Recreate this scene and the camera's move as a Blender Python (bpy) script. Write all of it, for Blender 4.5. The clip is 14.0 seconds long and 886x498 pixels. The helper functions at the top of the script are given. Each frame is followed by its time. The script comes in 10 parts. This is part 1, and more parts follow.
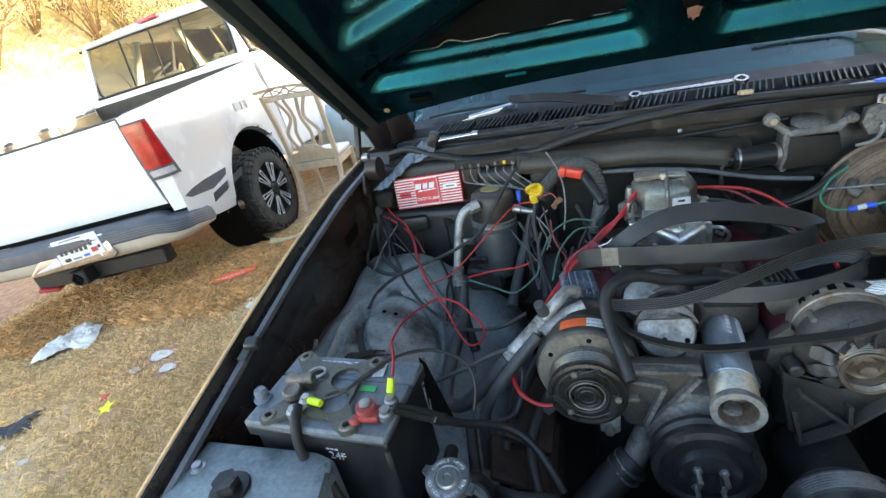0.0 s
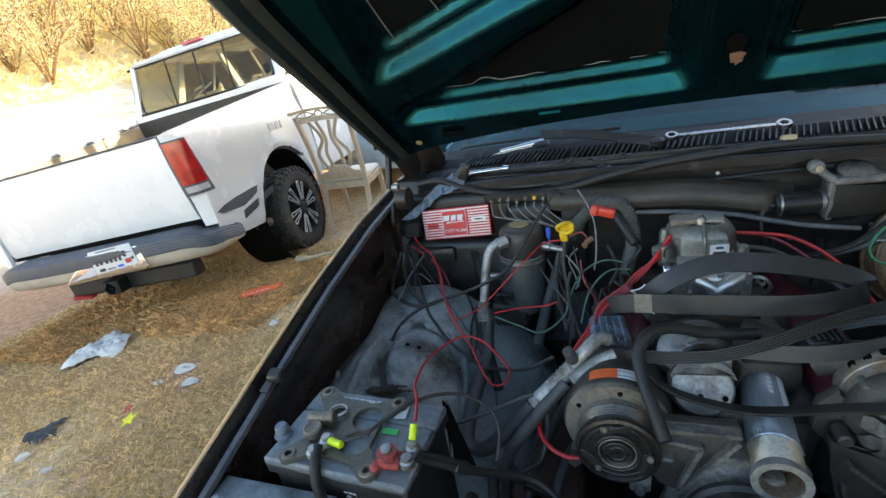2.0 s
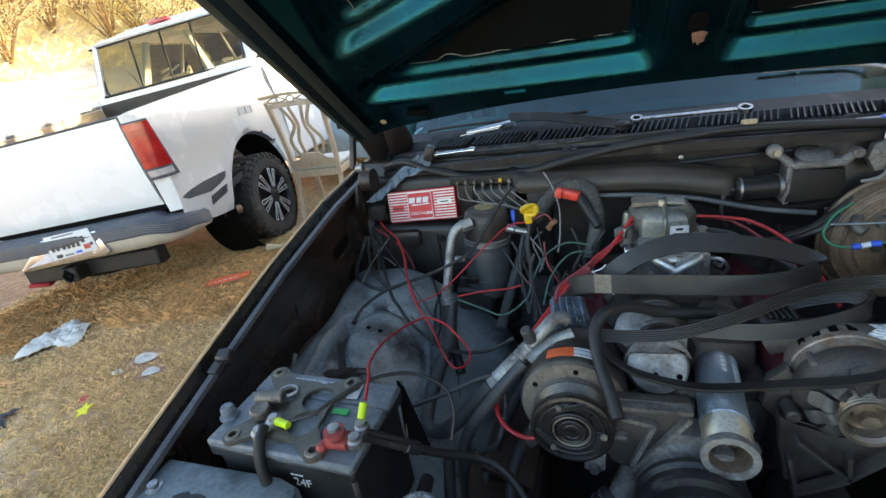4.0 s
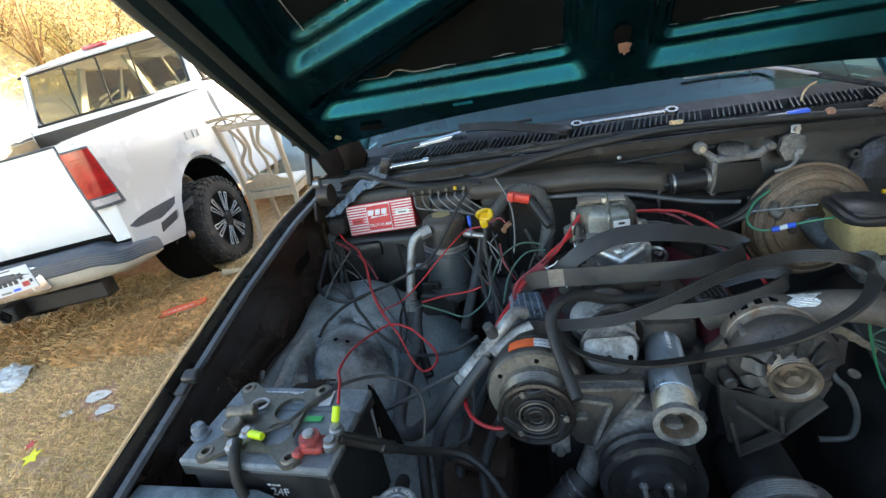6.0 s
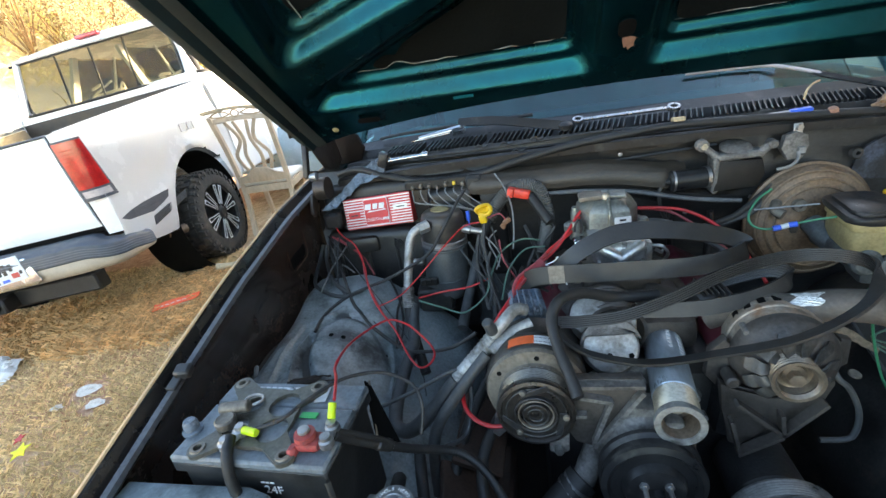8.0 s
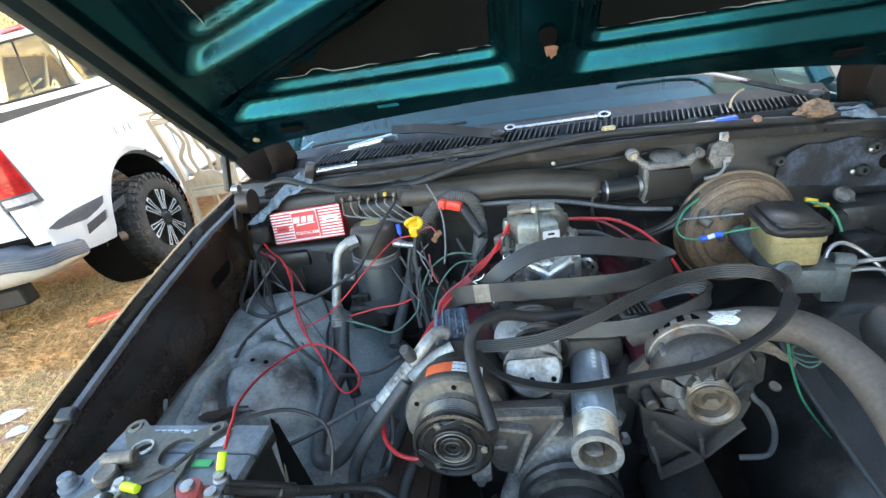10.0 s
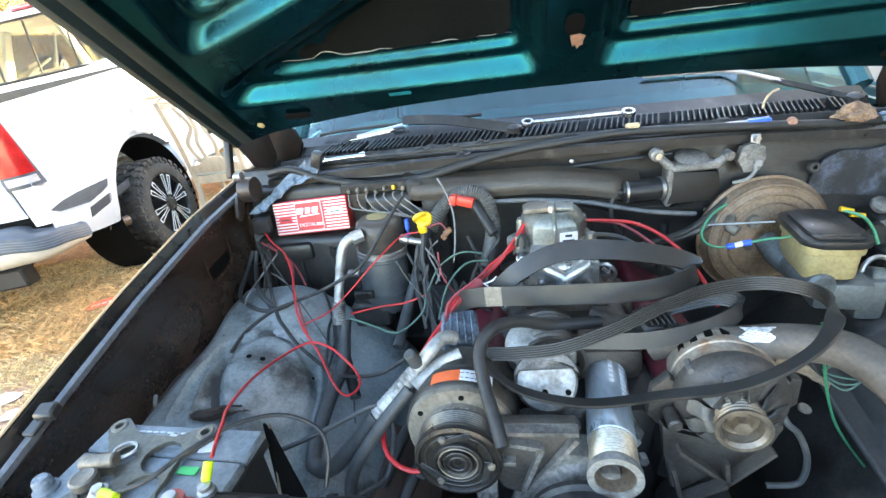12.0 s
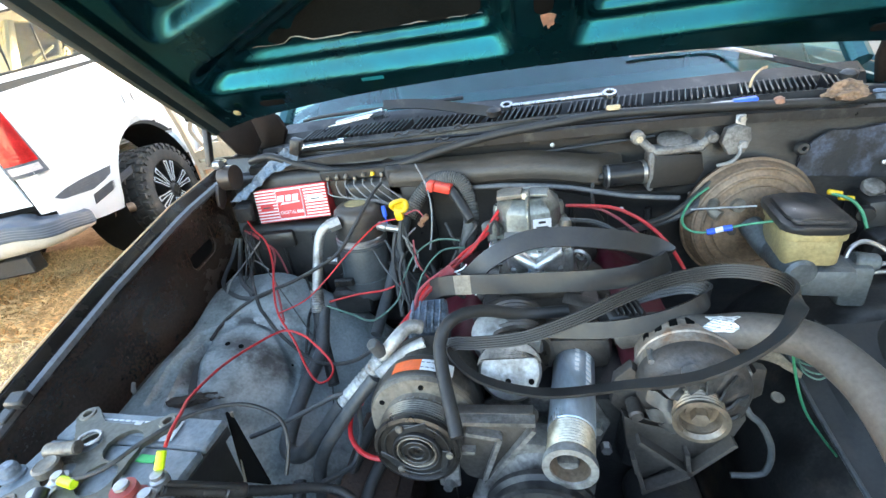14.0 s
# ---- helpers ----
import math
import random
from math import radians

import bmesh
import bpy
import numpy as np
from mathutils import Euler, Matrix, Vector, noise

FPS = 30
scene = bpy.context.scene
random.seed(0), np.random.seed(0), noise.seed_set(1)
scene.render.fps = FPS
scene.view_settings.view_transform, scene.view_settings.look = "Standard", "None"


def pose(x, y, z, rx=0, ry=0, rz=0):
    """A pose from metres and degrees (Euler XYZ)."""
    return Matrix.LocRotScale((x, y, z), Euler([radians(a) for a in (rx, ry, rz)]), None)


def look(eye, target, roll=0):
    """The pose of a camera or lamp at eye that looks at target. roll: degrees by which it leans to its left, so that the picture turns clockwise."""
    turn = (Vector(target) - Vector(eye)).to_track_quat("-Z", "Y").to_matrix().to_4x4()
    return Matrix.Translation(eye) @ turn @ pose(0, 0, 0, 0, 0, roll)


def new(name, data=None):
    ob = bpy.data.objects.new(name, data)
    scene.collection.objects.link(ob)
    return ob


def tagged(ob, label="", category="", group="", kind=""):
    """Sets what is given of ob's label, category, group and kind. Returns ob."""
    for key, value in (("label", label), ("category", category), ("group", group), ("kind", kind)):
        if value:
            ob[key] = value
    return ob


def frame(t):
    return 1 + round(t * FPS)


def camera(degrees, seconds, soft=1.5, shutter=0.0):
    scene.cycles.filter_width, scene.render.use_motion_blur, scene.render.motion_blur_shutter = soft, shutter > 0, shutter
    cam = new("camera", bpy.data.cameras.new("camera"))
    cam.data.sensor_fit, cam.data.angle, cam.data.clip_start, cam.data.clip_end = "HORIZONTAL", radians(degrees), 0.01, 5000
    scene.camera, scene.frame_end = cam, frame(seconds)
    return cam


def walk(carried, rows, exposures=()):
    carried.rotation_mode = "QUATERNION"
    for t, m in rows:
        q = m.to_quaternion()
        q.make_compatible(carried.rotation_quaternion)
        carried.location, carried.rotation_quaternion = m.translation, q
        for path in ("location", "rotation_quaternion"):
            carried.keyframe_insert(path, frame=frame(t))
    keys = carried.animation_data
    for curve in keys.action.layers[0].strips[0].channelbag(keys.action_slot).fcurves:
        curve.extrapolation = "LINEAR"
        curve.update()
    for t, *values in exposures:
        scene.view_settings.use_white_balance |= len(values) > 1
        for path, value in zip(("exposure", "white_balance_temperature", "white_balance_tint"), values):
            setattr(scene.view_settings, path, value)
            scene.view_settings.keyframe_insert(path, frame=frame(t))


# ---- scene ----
cam = camera(87.7, 14.0)
EXPOSE = 3.3
PATH = [
    (0, (-0.200, 0.371, 1.445), (-0.824, 2.069, 0.593), -11.9),
    (0.2, (-0.205, 0.368, 1.444), (-0.840, 2.067, 0.604), -12.1),
    (0.4, (-0.237, 0.390, 1.438), (-0.878, 2.090, 0.600), -12.2),
    (0.5, (-0.247, 0.400, 1.443), (-0.890, 2.096, 0.600), -12.0),
    (1, (-0.225, 0.387, 1.472), (-0.890, 2.086, 0.653), -11.5),
    (1.5, (-0.221, 0.381, 1.481), (-0.914, 2.085, 0.698), -10.9),
    (2, (-0.214, 0.393, 1.477), (-0.925, 2.101, 0.717), -10.5),
    (2.5, (-0.210, 0.407, 1.466), (-0.917, 2.117, 0.708), -10.1),
    (3, (-0.200, 0.410, 1.453), (-0.887, 2.119, 0.674), -10.0),
    (3.2, (-0.191, 0.415, 1.442), (-0.868, 2.122, 0.651), -10.0),
    (5.3, (-0.180, 0.372, 1.430), (-0.674, 2.148, 0.655), -9.2),
    (5.5, (-0.171, 0.364, 1.429), (-0.648, 2.149, 0.666), -10.3),
    (6, (-0.175, 0.370, 1.433), (-0.633, 2.158, 0.663), -10.5),
    (6.5, (-0.158, 0.383, 1.431), (-0.613, 2.168, 0.651), -10.6),
    (7, (-0.150, 0.393, 1.436), (-0.606, 2.174, 0.649), -10.3),
    (7.5, (-0.163, 0.393, 1.428), (-0.616, 2.174, 0.639), -9.7),
    (8, (-0.187, 0.381, 1.424), (-0.625, 2.168, 0.639), -9.6),
    (8.5, (-0.161, 0.369, 1.448), (-0.571, 2.163, 0.664), -9.7),
    (9, (-0.094, 0.394, 1.442), (-0.455, 2.198, 0.658), -10.0),
    (9.2, (-0.071, 0.399, 1.439), (-0.407, 2.206, 0.650), -10.2),
    (11.3, (-0.155, 0.550, 1.399), (-0.454, 2.334, 0.546), -8.2),
    (11.5, (-0.151, 0.544, 1.388), (-0.458, 2.330, 0.544), -8.2),
    (12, (-0.117, 0.508, 1.417), (-0.446, 2.295, 0.581), -7.4),
    (12.5, (-0.087, 0.485, 1.427), (-0.424, 2.279, 0.608), -6.3),
    (13, (-0.077, 0.490, 1.430), (-0.422, 2.288, 0.624), -5.8),
    (13.5, (-0.083, 0.489, 1.431), (-0.439, 2.279, 0.613), -6.8),
    (14, (-0.037, 0.532, 1.413), (-0.423, 2.277, 0.515), -8.7),
]
walk(cam, [(t, look(eye, target, roll)) for t, eye, target, roll in PATH],
     exposures=[(t, EXPOSE + stops, 7300, 10) for t, stops in ((0, 0.26), (1.2, -0.10), (2.5, -0.27), (6.5, 0.17), (8, 0.34), (9, 0.50), (11.3, 1.45), (13, 1.35), (14, 1.31))])

# ---- light ----
SUN_TO = Vector((0.680, 0.657, 0.326)).normalized()
world = bpy.data.worlds.new("sky")
scene.world = world
world.use_nodes = True
wn = world.node_tree.nodes
sky = wn.new("ShaderNodeTexSky")
sky.sky_type = "NISHITA"
sky.sun_disc = False
sky.sun_elevation = math.asin(SUN_TO.z)
sky.sun_rotation = math.atan2(SUN_TO.x, SUN_TO.y)
wn["Background"].inputs["Strength"].default_value = 0.08
world.node_tree.links.new(sky.outputs[0], wn["Background"].inputs["Color"])
sun = new("sun", bpy.data.lights.new("sun", "SUN"))
sun.data.energy, sun.data.angle, sun.data.color = 2.8, radians(1.0), (1.0, 0.9, 0.76)
sun.matrix_world = look((0, 0, 0), -SUN_TO)


# ---- materials ----
def mat(name, base, rough=0.6, metal=0.0, var=0.35, scale=14.0, dust=0.0, dust_col=(0.22, 0.20, 0.17), bump=0.15, fine=160.0,
        coat=0.0, spec=0.5, rand=0.0, island=0.0, stretch=(1, 1, 1)):
    """Paint, plastic or metal with mottling, grain, grime and a little relief, at real size."""
    m = bpy.data.materials.new(name)
    m.use_nodes = True
    nt = m.node_tree
    n, l = nt.nodes, nt.links
    p = n["Principled BSDF"]
    co = n.new("ShaderNodeTexCoord")
    mp = n.new("ShaderNodeMapping")
    mp.inputs["Scale"].default_value = stretch
    l.new(co.outputs["Object"], mp.inputs["Vector"])
    big = n.new("ShaderNodeTexNoise")
    big.inputs["Scale"].default_value, big.inputs["Detail"].default_value, big.inputs["Roughness"].default_value = scale, 5, 0.62
    small = n.new("ShaderNodeTexNoise")
    small.inputs["Scale"].default_value, small.inputs["Detail"].default_value = fine, 3
    for t in (big, small):
        l.new(mp.outputs[0], t.inputs["Vector"])
    add = n.new("ShaderNodeMath")
    add.operation = "MULTIPLY_ADD"
    l.new(small.outputs["Fac"], add.inputs[0])
    add.inputs[1].default_value = 0.6
    l.new(big.outputs["Fac"], add.inputs[2])
    ramp = n.new("ShaderNodeMapRange")
    l.new(add.outputs[0], ramp.inputs["Value"])
    ramp.inputs["From Min"].default_value, ramp.inputs["From Max"].default_value = 0.54, 1.05
    ramp.inputs["To Min"].default_value, ramp.inputs["To Max"].default_value = 1 - var, 1 + var
    last = ramp.outputs[0]
    if rand or island:
        info = n.new("ShaderNodeObjectInfo" if rand else "ShaderNodeNewGeometry")
        rr = n.new("ShaderNodeMapRange")
        l.new(info.outputs["Random" if rand else "Random Per Island"], rr.inputs["Value"])
        k = rand or island
        rr.inputs["To Min"].default_value, rr.inputs["To Max"].default_value = 1 - k, 1 + k
        mu = n.new("ShaderNodeMath")
        mu.operation = "MULTIPLY"
        l.new(last, mu.inputs[0])
        l.new(rr.outputs[0], mu.inputs[1])
        last = mu.outputs[0]
    vm = n.new("ShaderNodeVectorMath")
    vm.operation = "SCALE"
    vm.inputs[0].default_value = base
    l.new(last, vm.inputs["Scale"])
    col = vm.outputs[0]
    rmath = n.new("ShaderNodeMapRange")
    l.new(big.outputs["Fac"], rmath.inputs["Value"])
    rmath.inputs["From Min"].default_value, rmath.inputs["From Max"].default_value = 0.3, 0.7
    rmath.inputs["To Min"].default_value, rmath.inputs["To Max"].default_value = max(0.02, rough - 0.12), min(1, rough + 0.12)
    if dust:
        dn = n.new("ShaderNodeTexNoise")
        dn.inputs["Scale"].default_value, dn.inputs["Detail"].default_value, dn.inputs["Roughness"].default_value = scale * 0.6, 8, 0.7
        l.new(mp.outputs[0], dn.inputs["Vector"])
        dr = n.new("ShaderNodeMapRange")
        l.new(dn.outputs["Fac"], dr.inputs["Value"])
        dr.inputs["From Min"].default_value, dr.inputs["From Max"].default_value = 0.42, 0.75
        dr.inputs["To Min"].default_value, dr.inputs["To Max"].default_value = 0.0, dust
        mx = n.new("ShaderNodeMix")
        mx.data_type = "RGBA"
        l.new(dr.outputs[0], mx.inputs["Factor"])
        l.new(col, mx.inputs[6])
        mx.inputs[7].default_value = (*dust_col, 1)
        col = mx.outputs[2]
        mr = n.new("ShaderNodeMath")
        mr.operation = "MULTIPLY_ADD"
        mr.use_clamp = True
        l.new(dr.outputs[0], mr.inputs[0])
        mr.inputs[1].default_value = 0.4
        l.new(rmath.outputs[0], mr.inputs[2])
        l.new(mr.outputs[0], p.inputs["Roughness"])
    else:
        l.new(rmath.outputs[0], p.inputs["Roughness"])
    l.new(col, p.inputs["Base Color"])
    p.inputs["Metallic"].default_value = metal
    p.inputs["Specular IOR Level"].default_value = spec
    if coat:
        p.inputs["Coat Weight"].default_value, p.inputs["Coat Roughness"].default_value = coat, 0.06
    if bump:
        bp = n.new("ShaderNodeBump")
        bp.inputs["Strength"].default_value, bp.inputs["Distance"].default_value = bump, 0.004
        l.new(add.outputs[0], bp.inputs["Height"])
        l.new(bp.outputs[0], p.inputs["Normal"])
    return m


def stain(m, colour, scale, lo, hi, amount, stretch=(1, 1, 1), rough=None):
    """Lays blotches of grime, rust or wear of their own shape over a material."""
    n, l = m.node_tree.nodes, m.node_tree.links
    p = n["Principled BSDF"]
    co = n.new("ShaderNodeTexCoord")
    mp = n.new("ShaderNodeMapping")
    mp.inputs["Scale"].default_value = stretch
    mp.inputs["Location"].default_value = (scale * 0.37, 1.7, 0.3)
    l.new(co.outputs["Object"], mp.inputs["Vector"])
    t = n.new("ShaderNodeTexNoise")
    t.inputs["Scale"].default_value, t.inputs["Detail"].default_value, t.inputs["Roughness"].default_value = scale, 9, 0.66
    l.new(mp.outputs[0], t.inputs["Vector"])
    r = n.new("ShaderNodeMapRange")
    l.new(t.outputs["Fac"], r.inputs["Value"])
    r.inputs["From Min"].default_value, r.inputs["From Max"].default_value, r.inputs["To Max"].default_value = lo, hi, amount
    mx = n.new("ShaderNodeMix")
    mx.data_type = "RGBA"
    l.new(r.outputs[0], mx.inputs["Factor"])
    l.new(p.inputs["Base Color"].links[0].from_socket, mx.inputs[6])
    mx.inputs[7].default_value = (*colour, 1)
    l.new(mx.outputs[2], p.inputs["Base Color"])
    return m


def spill(m, colour, centre, radii, amount):
    """One ragged oil spill, at its own place on a surface."""
    n, l = m.node_tree.nodes, m.node_tree.links
    p = n["Principled BSDF"]
    co = n.new("ShaderNodeNewGeometry")
    off = n.new("ShaderNodeVectorMath")
    off.operation = "SUBTRACT"
    l.new(co.outputs["Position"], off.inputs[0])
    off.inputs[1].default_value = centre
    div = n.new("ShaderNodeVectorMath")
    div.operation = "DIVIDE"
    l.new(off.outputs[0], div.inputs[0])
    div.inputs[1].default_value = radii
    dist = n.new("ShaderNodeVectorMath")
    dist.operation = "LENGTH"
    l.new(div.outputs[0], dist.inputs[0])
    t = n.new("ShaderNodeTexNoise")
    t.inputs["Scale"].default_value, t.inputs["Detail"].default_value, t.inputs["Roughness"].default_value = 26, 8, 0.65
    l.new(co.outputs["Position"], t.inputs["Vector"])
    add = n.new("ShaderNodeMath")
    add.operation = "MULTIPLY_ADD"
    l.new(t.outputs["Fac"], add.inputs[0])
    add.inputs[1].default_value = 2.4
    l.new(dist.outputs["Value"], add.inputs[2])
    r = n.new("ShaderNodeMapRange")
    l.new(add.outputs[0], r.inputs["Value"])
    r.inputs["From Min"].default_value, r.inputs["From Max"].default_value = 2.4, 1.55
    r.inputs["To Max"].default_value = amount
    mx = n.new("ShaderNodeMix")
    mx.data_type = "RGBA"
    l.new(r.outputs[0], mx.inputs["Factor"])
    l.new(p.inputs["Base Color"].links[0].from_socket, mx.inputs[6])
    mx.inputs[7].default_value = (*colour, 1)
    l.new(mx.outputs[2], p.inputs["Base Color"])
    return m


def glass(name, tint=(0.8, 0.9, 0.88), rough=0.02, ior=1.5):
    m = bpy.data.materials.new(name)
    m.use_nodes = True
    p = m.node_tree.nodes["Principled BSDF"]
    p.inputs["Base Color"].default_value = (*tint, 1)
    p.inputs["Transmission Weight"].default_value = 1.0
    p.inputs["Roughness"].default_value = rough
    p.inputs["IOR"].default_value = ior
    return m


M_BAY = mat("black_bay_paint", (0.017, 0.017, 0.0175), 0.36, var=0.5, scale=9, dust=0.35, dust_col=(0.10, 0.092, 0.082))
M_FENDER = mat("glossy_black_brown_fender", (0.014, 0.011, 0.010), 0.28, var=0.4, scale=10, dust=0.2, dust_col=(0.07, 0.055, 0.045), coat=0.3)
M_APRON = mat("dark_brown_black_paint", (0.040, 0.026, 0.020), 0.2, var=0.5, scale=5, dust=0.28, dust_col=(0.10, 0.068, 0.05), coat=0.2)
M_FIREWALL = mat("dusty_black_firewall", (0.020, 0.020, 0.0205), 0.36, var=0.6, scale=7, dust=0.28, dust_col=(0.085, 0.076, 0.066), bump=0.3, stretch=(0.6, 1, 1.6))
M_LINER = mat("dusty_wheelhouse_plastic", (0.20, 0.24, 0.25), 0.34, var=0.45, scale=9, dust=0.5, dust_col=(0.40, 0.415, 0.415), bump=0.18)
M_SMEAR = mat("dried_pale_smear", (0.30, 0.32, 0.33), 0.7, var=0.4, scale=60, bump=0.3)
M_LINER_DARK = mat("oily_wheelhouse_plastic", (0.032, 0.031, 0.030), 0.4, var=0.6, scale=10, dust=0.45, dust_col=(0.09, 0.085, 0.075))
M_TEAL = mat("teal_metallic_paint", (0.003, 0.20, 0.245), 0.3, metal=0.35, var=0.25, scale=6, dust=0.25, dust_col=(0.02, 0.06, 0.06), coat=0.4, bump=0.05)
M_HOOD_DARK = mat("teal_metallic_hood_underside", (0.0013, 0.070, 0.086), 0.2, metal=0.9, var=0.2, scale=4, dust=0.3, dust_col=(0.014, 0.019, 0.019), bump=0.03)
M_PANELBLACK = mat("near_black_hood_panel", (0.0045, 0.0058, 0.0058), 0.8, var=0.45, scale=5, dust=0.3, dust_col=(0.009, 0.011, 0.0105), bump=0.25, spec=0.12)
M_HOODEDGE = mat("sooty_green_hood_edge", (0.0045, 0.014, 0.0155), 0.4, var=0.5, scale=8, dust=0.3, dust_col=(0.024, 0.026, 0.024))
M_HOOD_STRIP = mat("dusty_hood_flange", (0.012, 0.017, 0.016), 0.5, var=0.4, scale=12, dust=0.25, dust_col=(0.05, 0.046, 0.04))
M_BODY = mat("dark_teal_body_paint", (0.01, 0.09, 0.10), 0.3, metal=0.3, var=0.2, scale=4, dust=0.12, dust_col=(0.08, 0.08, 0.075), coat=0.5, bump=0.03)
M_GOLD = mat("faded_gold_edge_paint", (0.46, 0.28, 0.13), 0.45, var=0.3, scale=30, dust=0.3)
M_RUBBER = mat("black_rubber", (0.016, 0.016, 0.0165), 0.5, var=0.4, scale=30, dust=0.3, dust_col=(0.065, 0.06, 0.055), bump=0.15)
M_BELT = mat("ribbed_belt_rubber", (0.018, 0.0172, 0.017), 0.42, var=0.3, scale=25, dust=0.3, dust_col=(0.075, 0.066, 0.058), bump=0.1)
M_HOSE = mat("dusty_grey_hose_rubber", (0.042, 0.046, 0.050), 0.5, var=0.4, scale=22, dust=0.4, dust_col=(0.11, 0.107, 0.10))
M_PLASTIC = mat("black_plastic", (0.016, 0.016, 0.017), 0.36, var=0.4, scale=18, dust=0.2, dust_col=(0.09, 0.084, 0.076), spec=0.35)
M_BATT = mat("battery_case_plastic", (0.115, 0.14, 0.16), 0.36, var=0.45, scale=16, dust=0.75, dust_col=(0.3, 0.31, 0.31), bump=0.2)
M_ALU = mat("cast_aluminium", (0.42, 0.42, 0.41), 0.5, metal=0.75, var=0.35, scale=26, dust=0.5, dust_col=(0.2, 0.18, 0.155), bump=0.35)
M_ALU_DIRTY = mat("dirty_cast_aluminium", (0.22, 0.21, 0.2), 0.6, metal=0.5, var=0.5, scale=20, dust=0.7, dust_col=(0.13, 0.115, 0.1), bump=0.4)
M_PETAL = mat("grimy_fan_steel", (0.075, 0.074, 0.072), 0.4, metal=0.4, var=0.5, scale=30, dust=0.5, dust_col=(0.045, 0.036, 0.03), bump=0.35)
M_ALU_TAN = mat("stained_alternator_casting", (0.36, 0.31, 0.26), 0.55, metal=0.5, var=0.4, scale=22, dust=0.7, dust_col=(0.24, 0.15, 0.09), bump=0.35)
M_MCAST = mat("greyed_cylinder_casting", (0.12, 0.135, 0.14), 0.45, metal=0.5, var=0.4, scale=18, dust=0.5, dust_col=(0.09, 0.085, 0.075), bump=0.35)
M_BRKT = mat("grimy_bracket_casting", (0.07, 0.062, 0.057), 0.5, metal=0.4, var=0.45, scale=16, dust=0.5, dust_col=(0.10, 0.085, 0.07), bump=0.35)
M_STEEL = mat("dull_steel", (0.38, 0.38, 0.38), 0.38, metal=0.9, var=0.3, scale=30, dust=0.35, dust_col=(0.2, 0.18, 0.16))
M_ZINC = mat("yellowed_zinc_steel", (0.48, 0.43, 0.34), 0.42, metal=0.75, var=0.3, scale=40, dust=0.3)
M_CHROME = mat("chrome", (0.62, 0.64, 0.66), 0.18, metal=1.0, var=0.1, scale=20, dust=0.12, bump=0.02)
M_DARKSTEEL = mat("black_oxide_steel", (0.05, 0.05, 0.052), 0.4, metal=0.6, var=0.4, scale=25, dust=0.45, dust_col=(0.1, 0.095, 0.09))
M_DARKIRON = mat("greasy_black_iron", (0.010, 0.009, 0.0085), 0.45, metal=0.2, var=0.5, scale=18, dust=0.3, dust_col=(0.05, 0.038, 0.03), spec=0.3)
M_COMP = mat("compressor_black_steel", (0.04, 0.036, 0.032), 0.36, metal=0.4, var=0.4, scale=20, dust=0.35, dust_col=(0.11, 0.095, 0.08))
M_COMP_TAN = mat("compressor_dusty_flange", (0.21, 0.18, 0.145), 0.5, metal=0.4, var=0.4, scale=25, dust=0.5)
M_ENGINE = mat("oily_engine_iron", (0.018, 0.018, 0.019), 0.5, metal=0.2, var=0.5, scale=14, dust=0.4, dust_col=(0.07, 0.065, 0.06), bump=0.4)
M_RUST = mat("rusty_booster_steel", (0.20, 0.13, 0.082), 0.45, metal=0.35, var=0.6, scale=8, dust=0.65, dust_col=(0.20, 0.175, 0.148), bump=0.3)
M_RED_ALU = mat("red_anodised_case", (0.50, 0.025, 0.03), 0.4, metal=0.25, var=0.2, scale=20, dust=0.12, bump=0.05)
M_RED = mat("red_plastic", (0.48, 0.03, 0.03), 0.4, var=0.2, scale=30, dust=0.15)
M_MAROON = mat("maroon_valve_cover_paint", (0.105, 0.007, 0.018), 0.4, var=0.3, scale=18, dust=0.2)
M_REDWIRE = mat("red_wire_insulation", (0.52, 0.018, 0.022), 0.4, var=0.25, scale=40, dust=0.15)
M_PINKWIRE = mat("faded_red_wire_insulation", (0.3, 0.045, 0.055), 0.5, var=0.3, scale=40, dust=0.3)
M_GREENWIRE = mat("green_wire_insulation", (0.03, 0.22, 0.11), 0.4, var=0.25, scale=40, dust=0.15)
M_GREENDULL = mat("dull_green_wire_insulation", (0.06, 0.13, 0.1), 0.5, var=0.3, scale=40, dust=0.3)
M_GREYWIRE = mat("grey_wire_insulation", (0.2, 0.2, 0.2), 0.5, var=0.3, scale=40, dust=0.3)
M_WIRE = mat("black_wire_insulation", (0.02, 0.02, 0.021), 0.5, var=0.3, scale=40, dust=0.3)
M_YELLOW = mat("yellow_plastic", (0.72, 0.45, 0.015), 0.4, var=0.2, scale=30)
M_LIME = mat("lime_heatshrink", (0.6, 0.8, 0.02), 0.35, var=0.1, scale=40)
M_GREEN = mat("green_sticker", (0.02, 0.4, 0.1), 0.4, var=0.1, scale=40)
M_ORANGE = mat("orange_plastic", (0.8, 0.13, 0.03), 0.4, var=0.2, scale=30)
M_BLUE = mat("blue_plastic", (0.03, 0.12, 0.7), 0.35, var=0.15, scale=30)
M_BLUETAPE = mat("dusty_blue_grey_duct_tape", (0.12, 0.17, 0.23), 0.55, var=0.45, scale=24, dust=0.45, bump=0.5)
M_WHITE = mat("white_label", (0.72, 0.73, 0.74), 0.5, var=0.08, scale=40)
M_STRIPE = mat("silver_stripe", (0.62, 0.58, 0.58), 0.4, metal=0.3, var=0.12, scale=40)
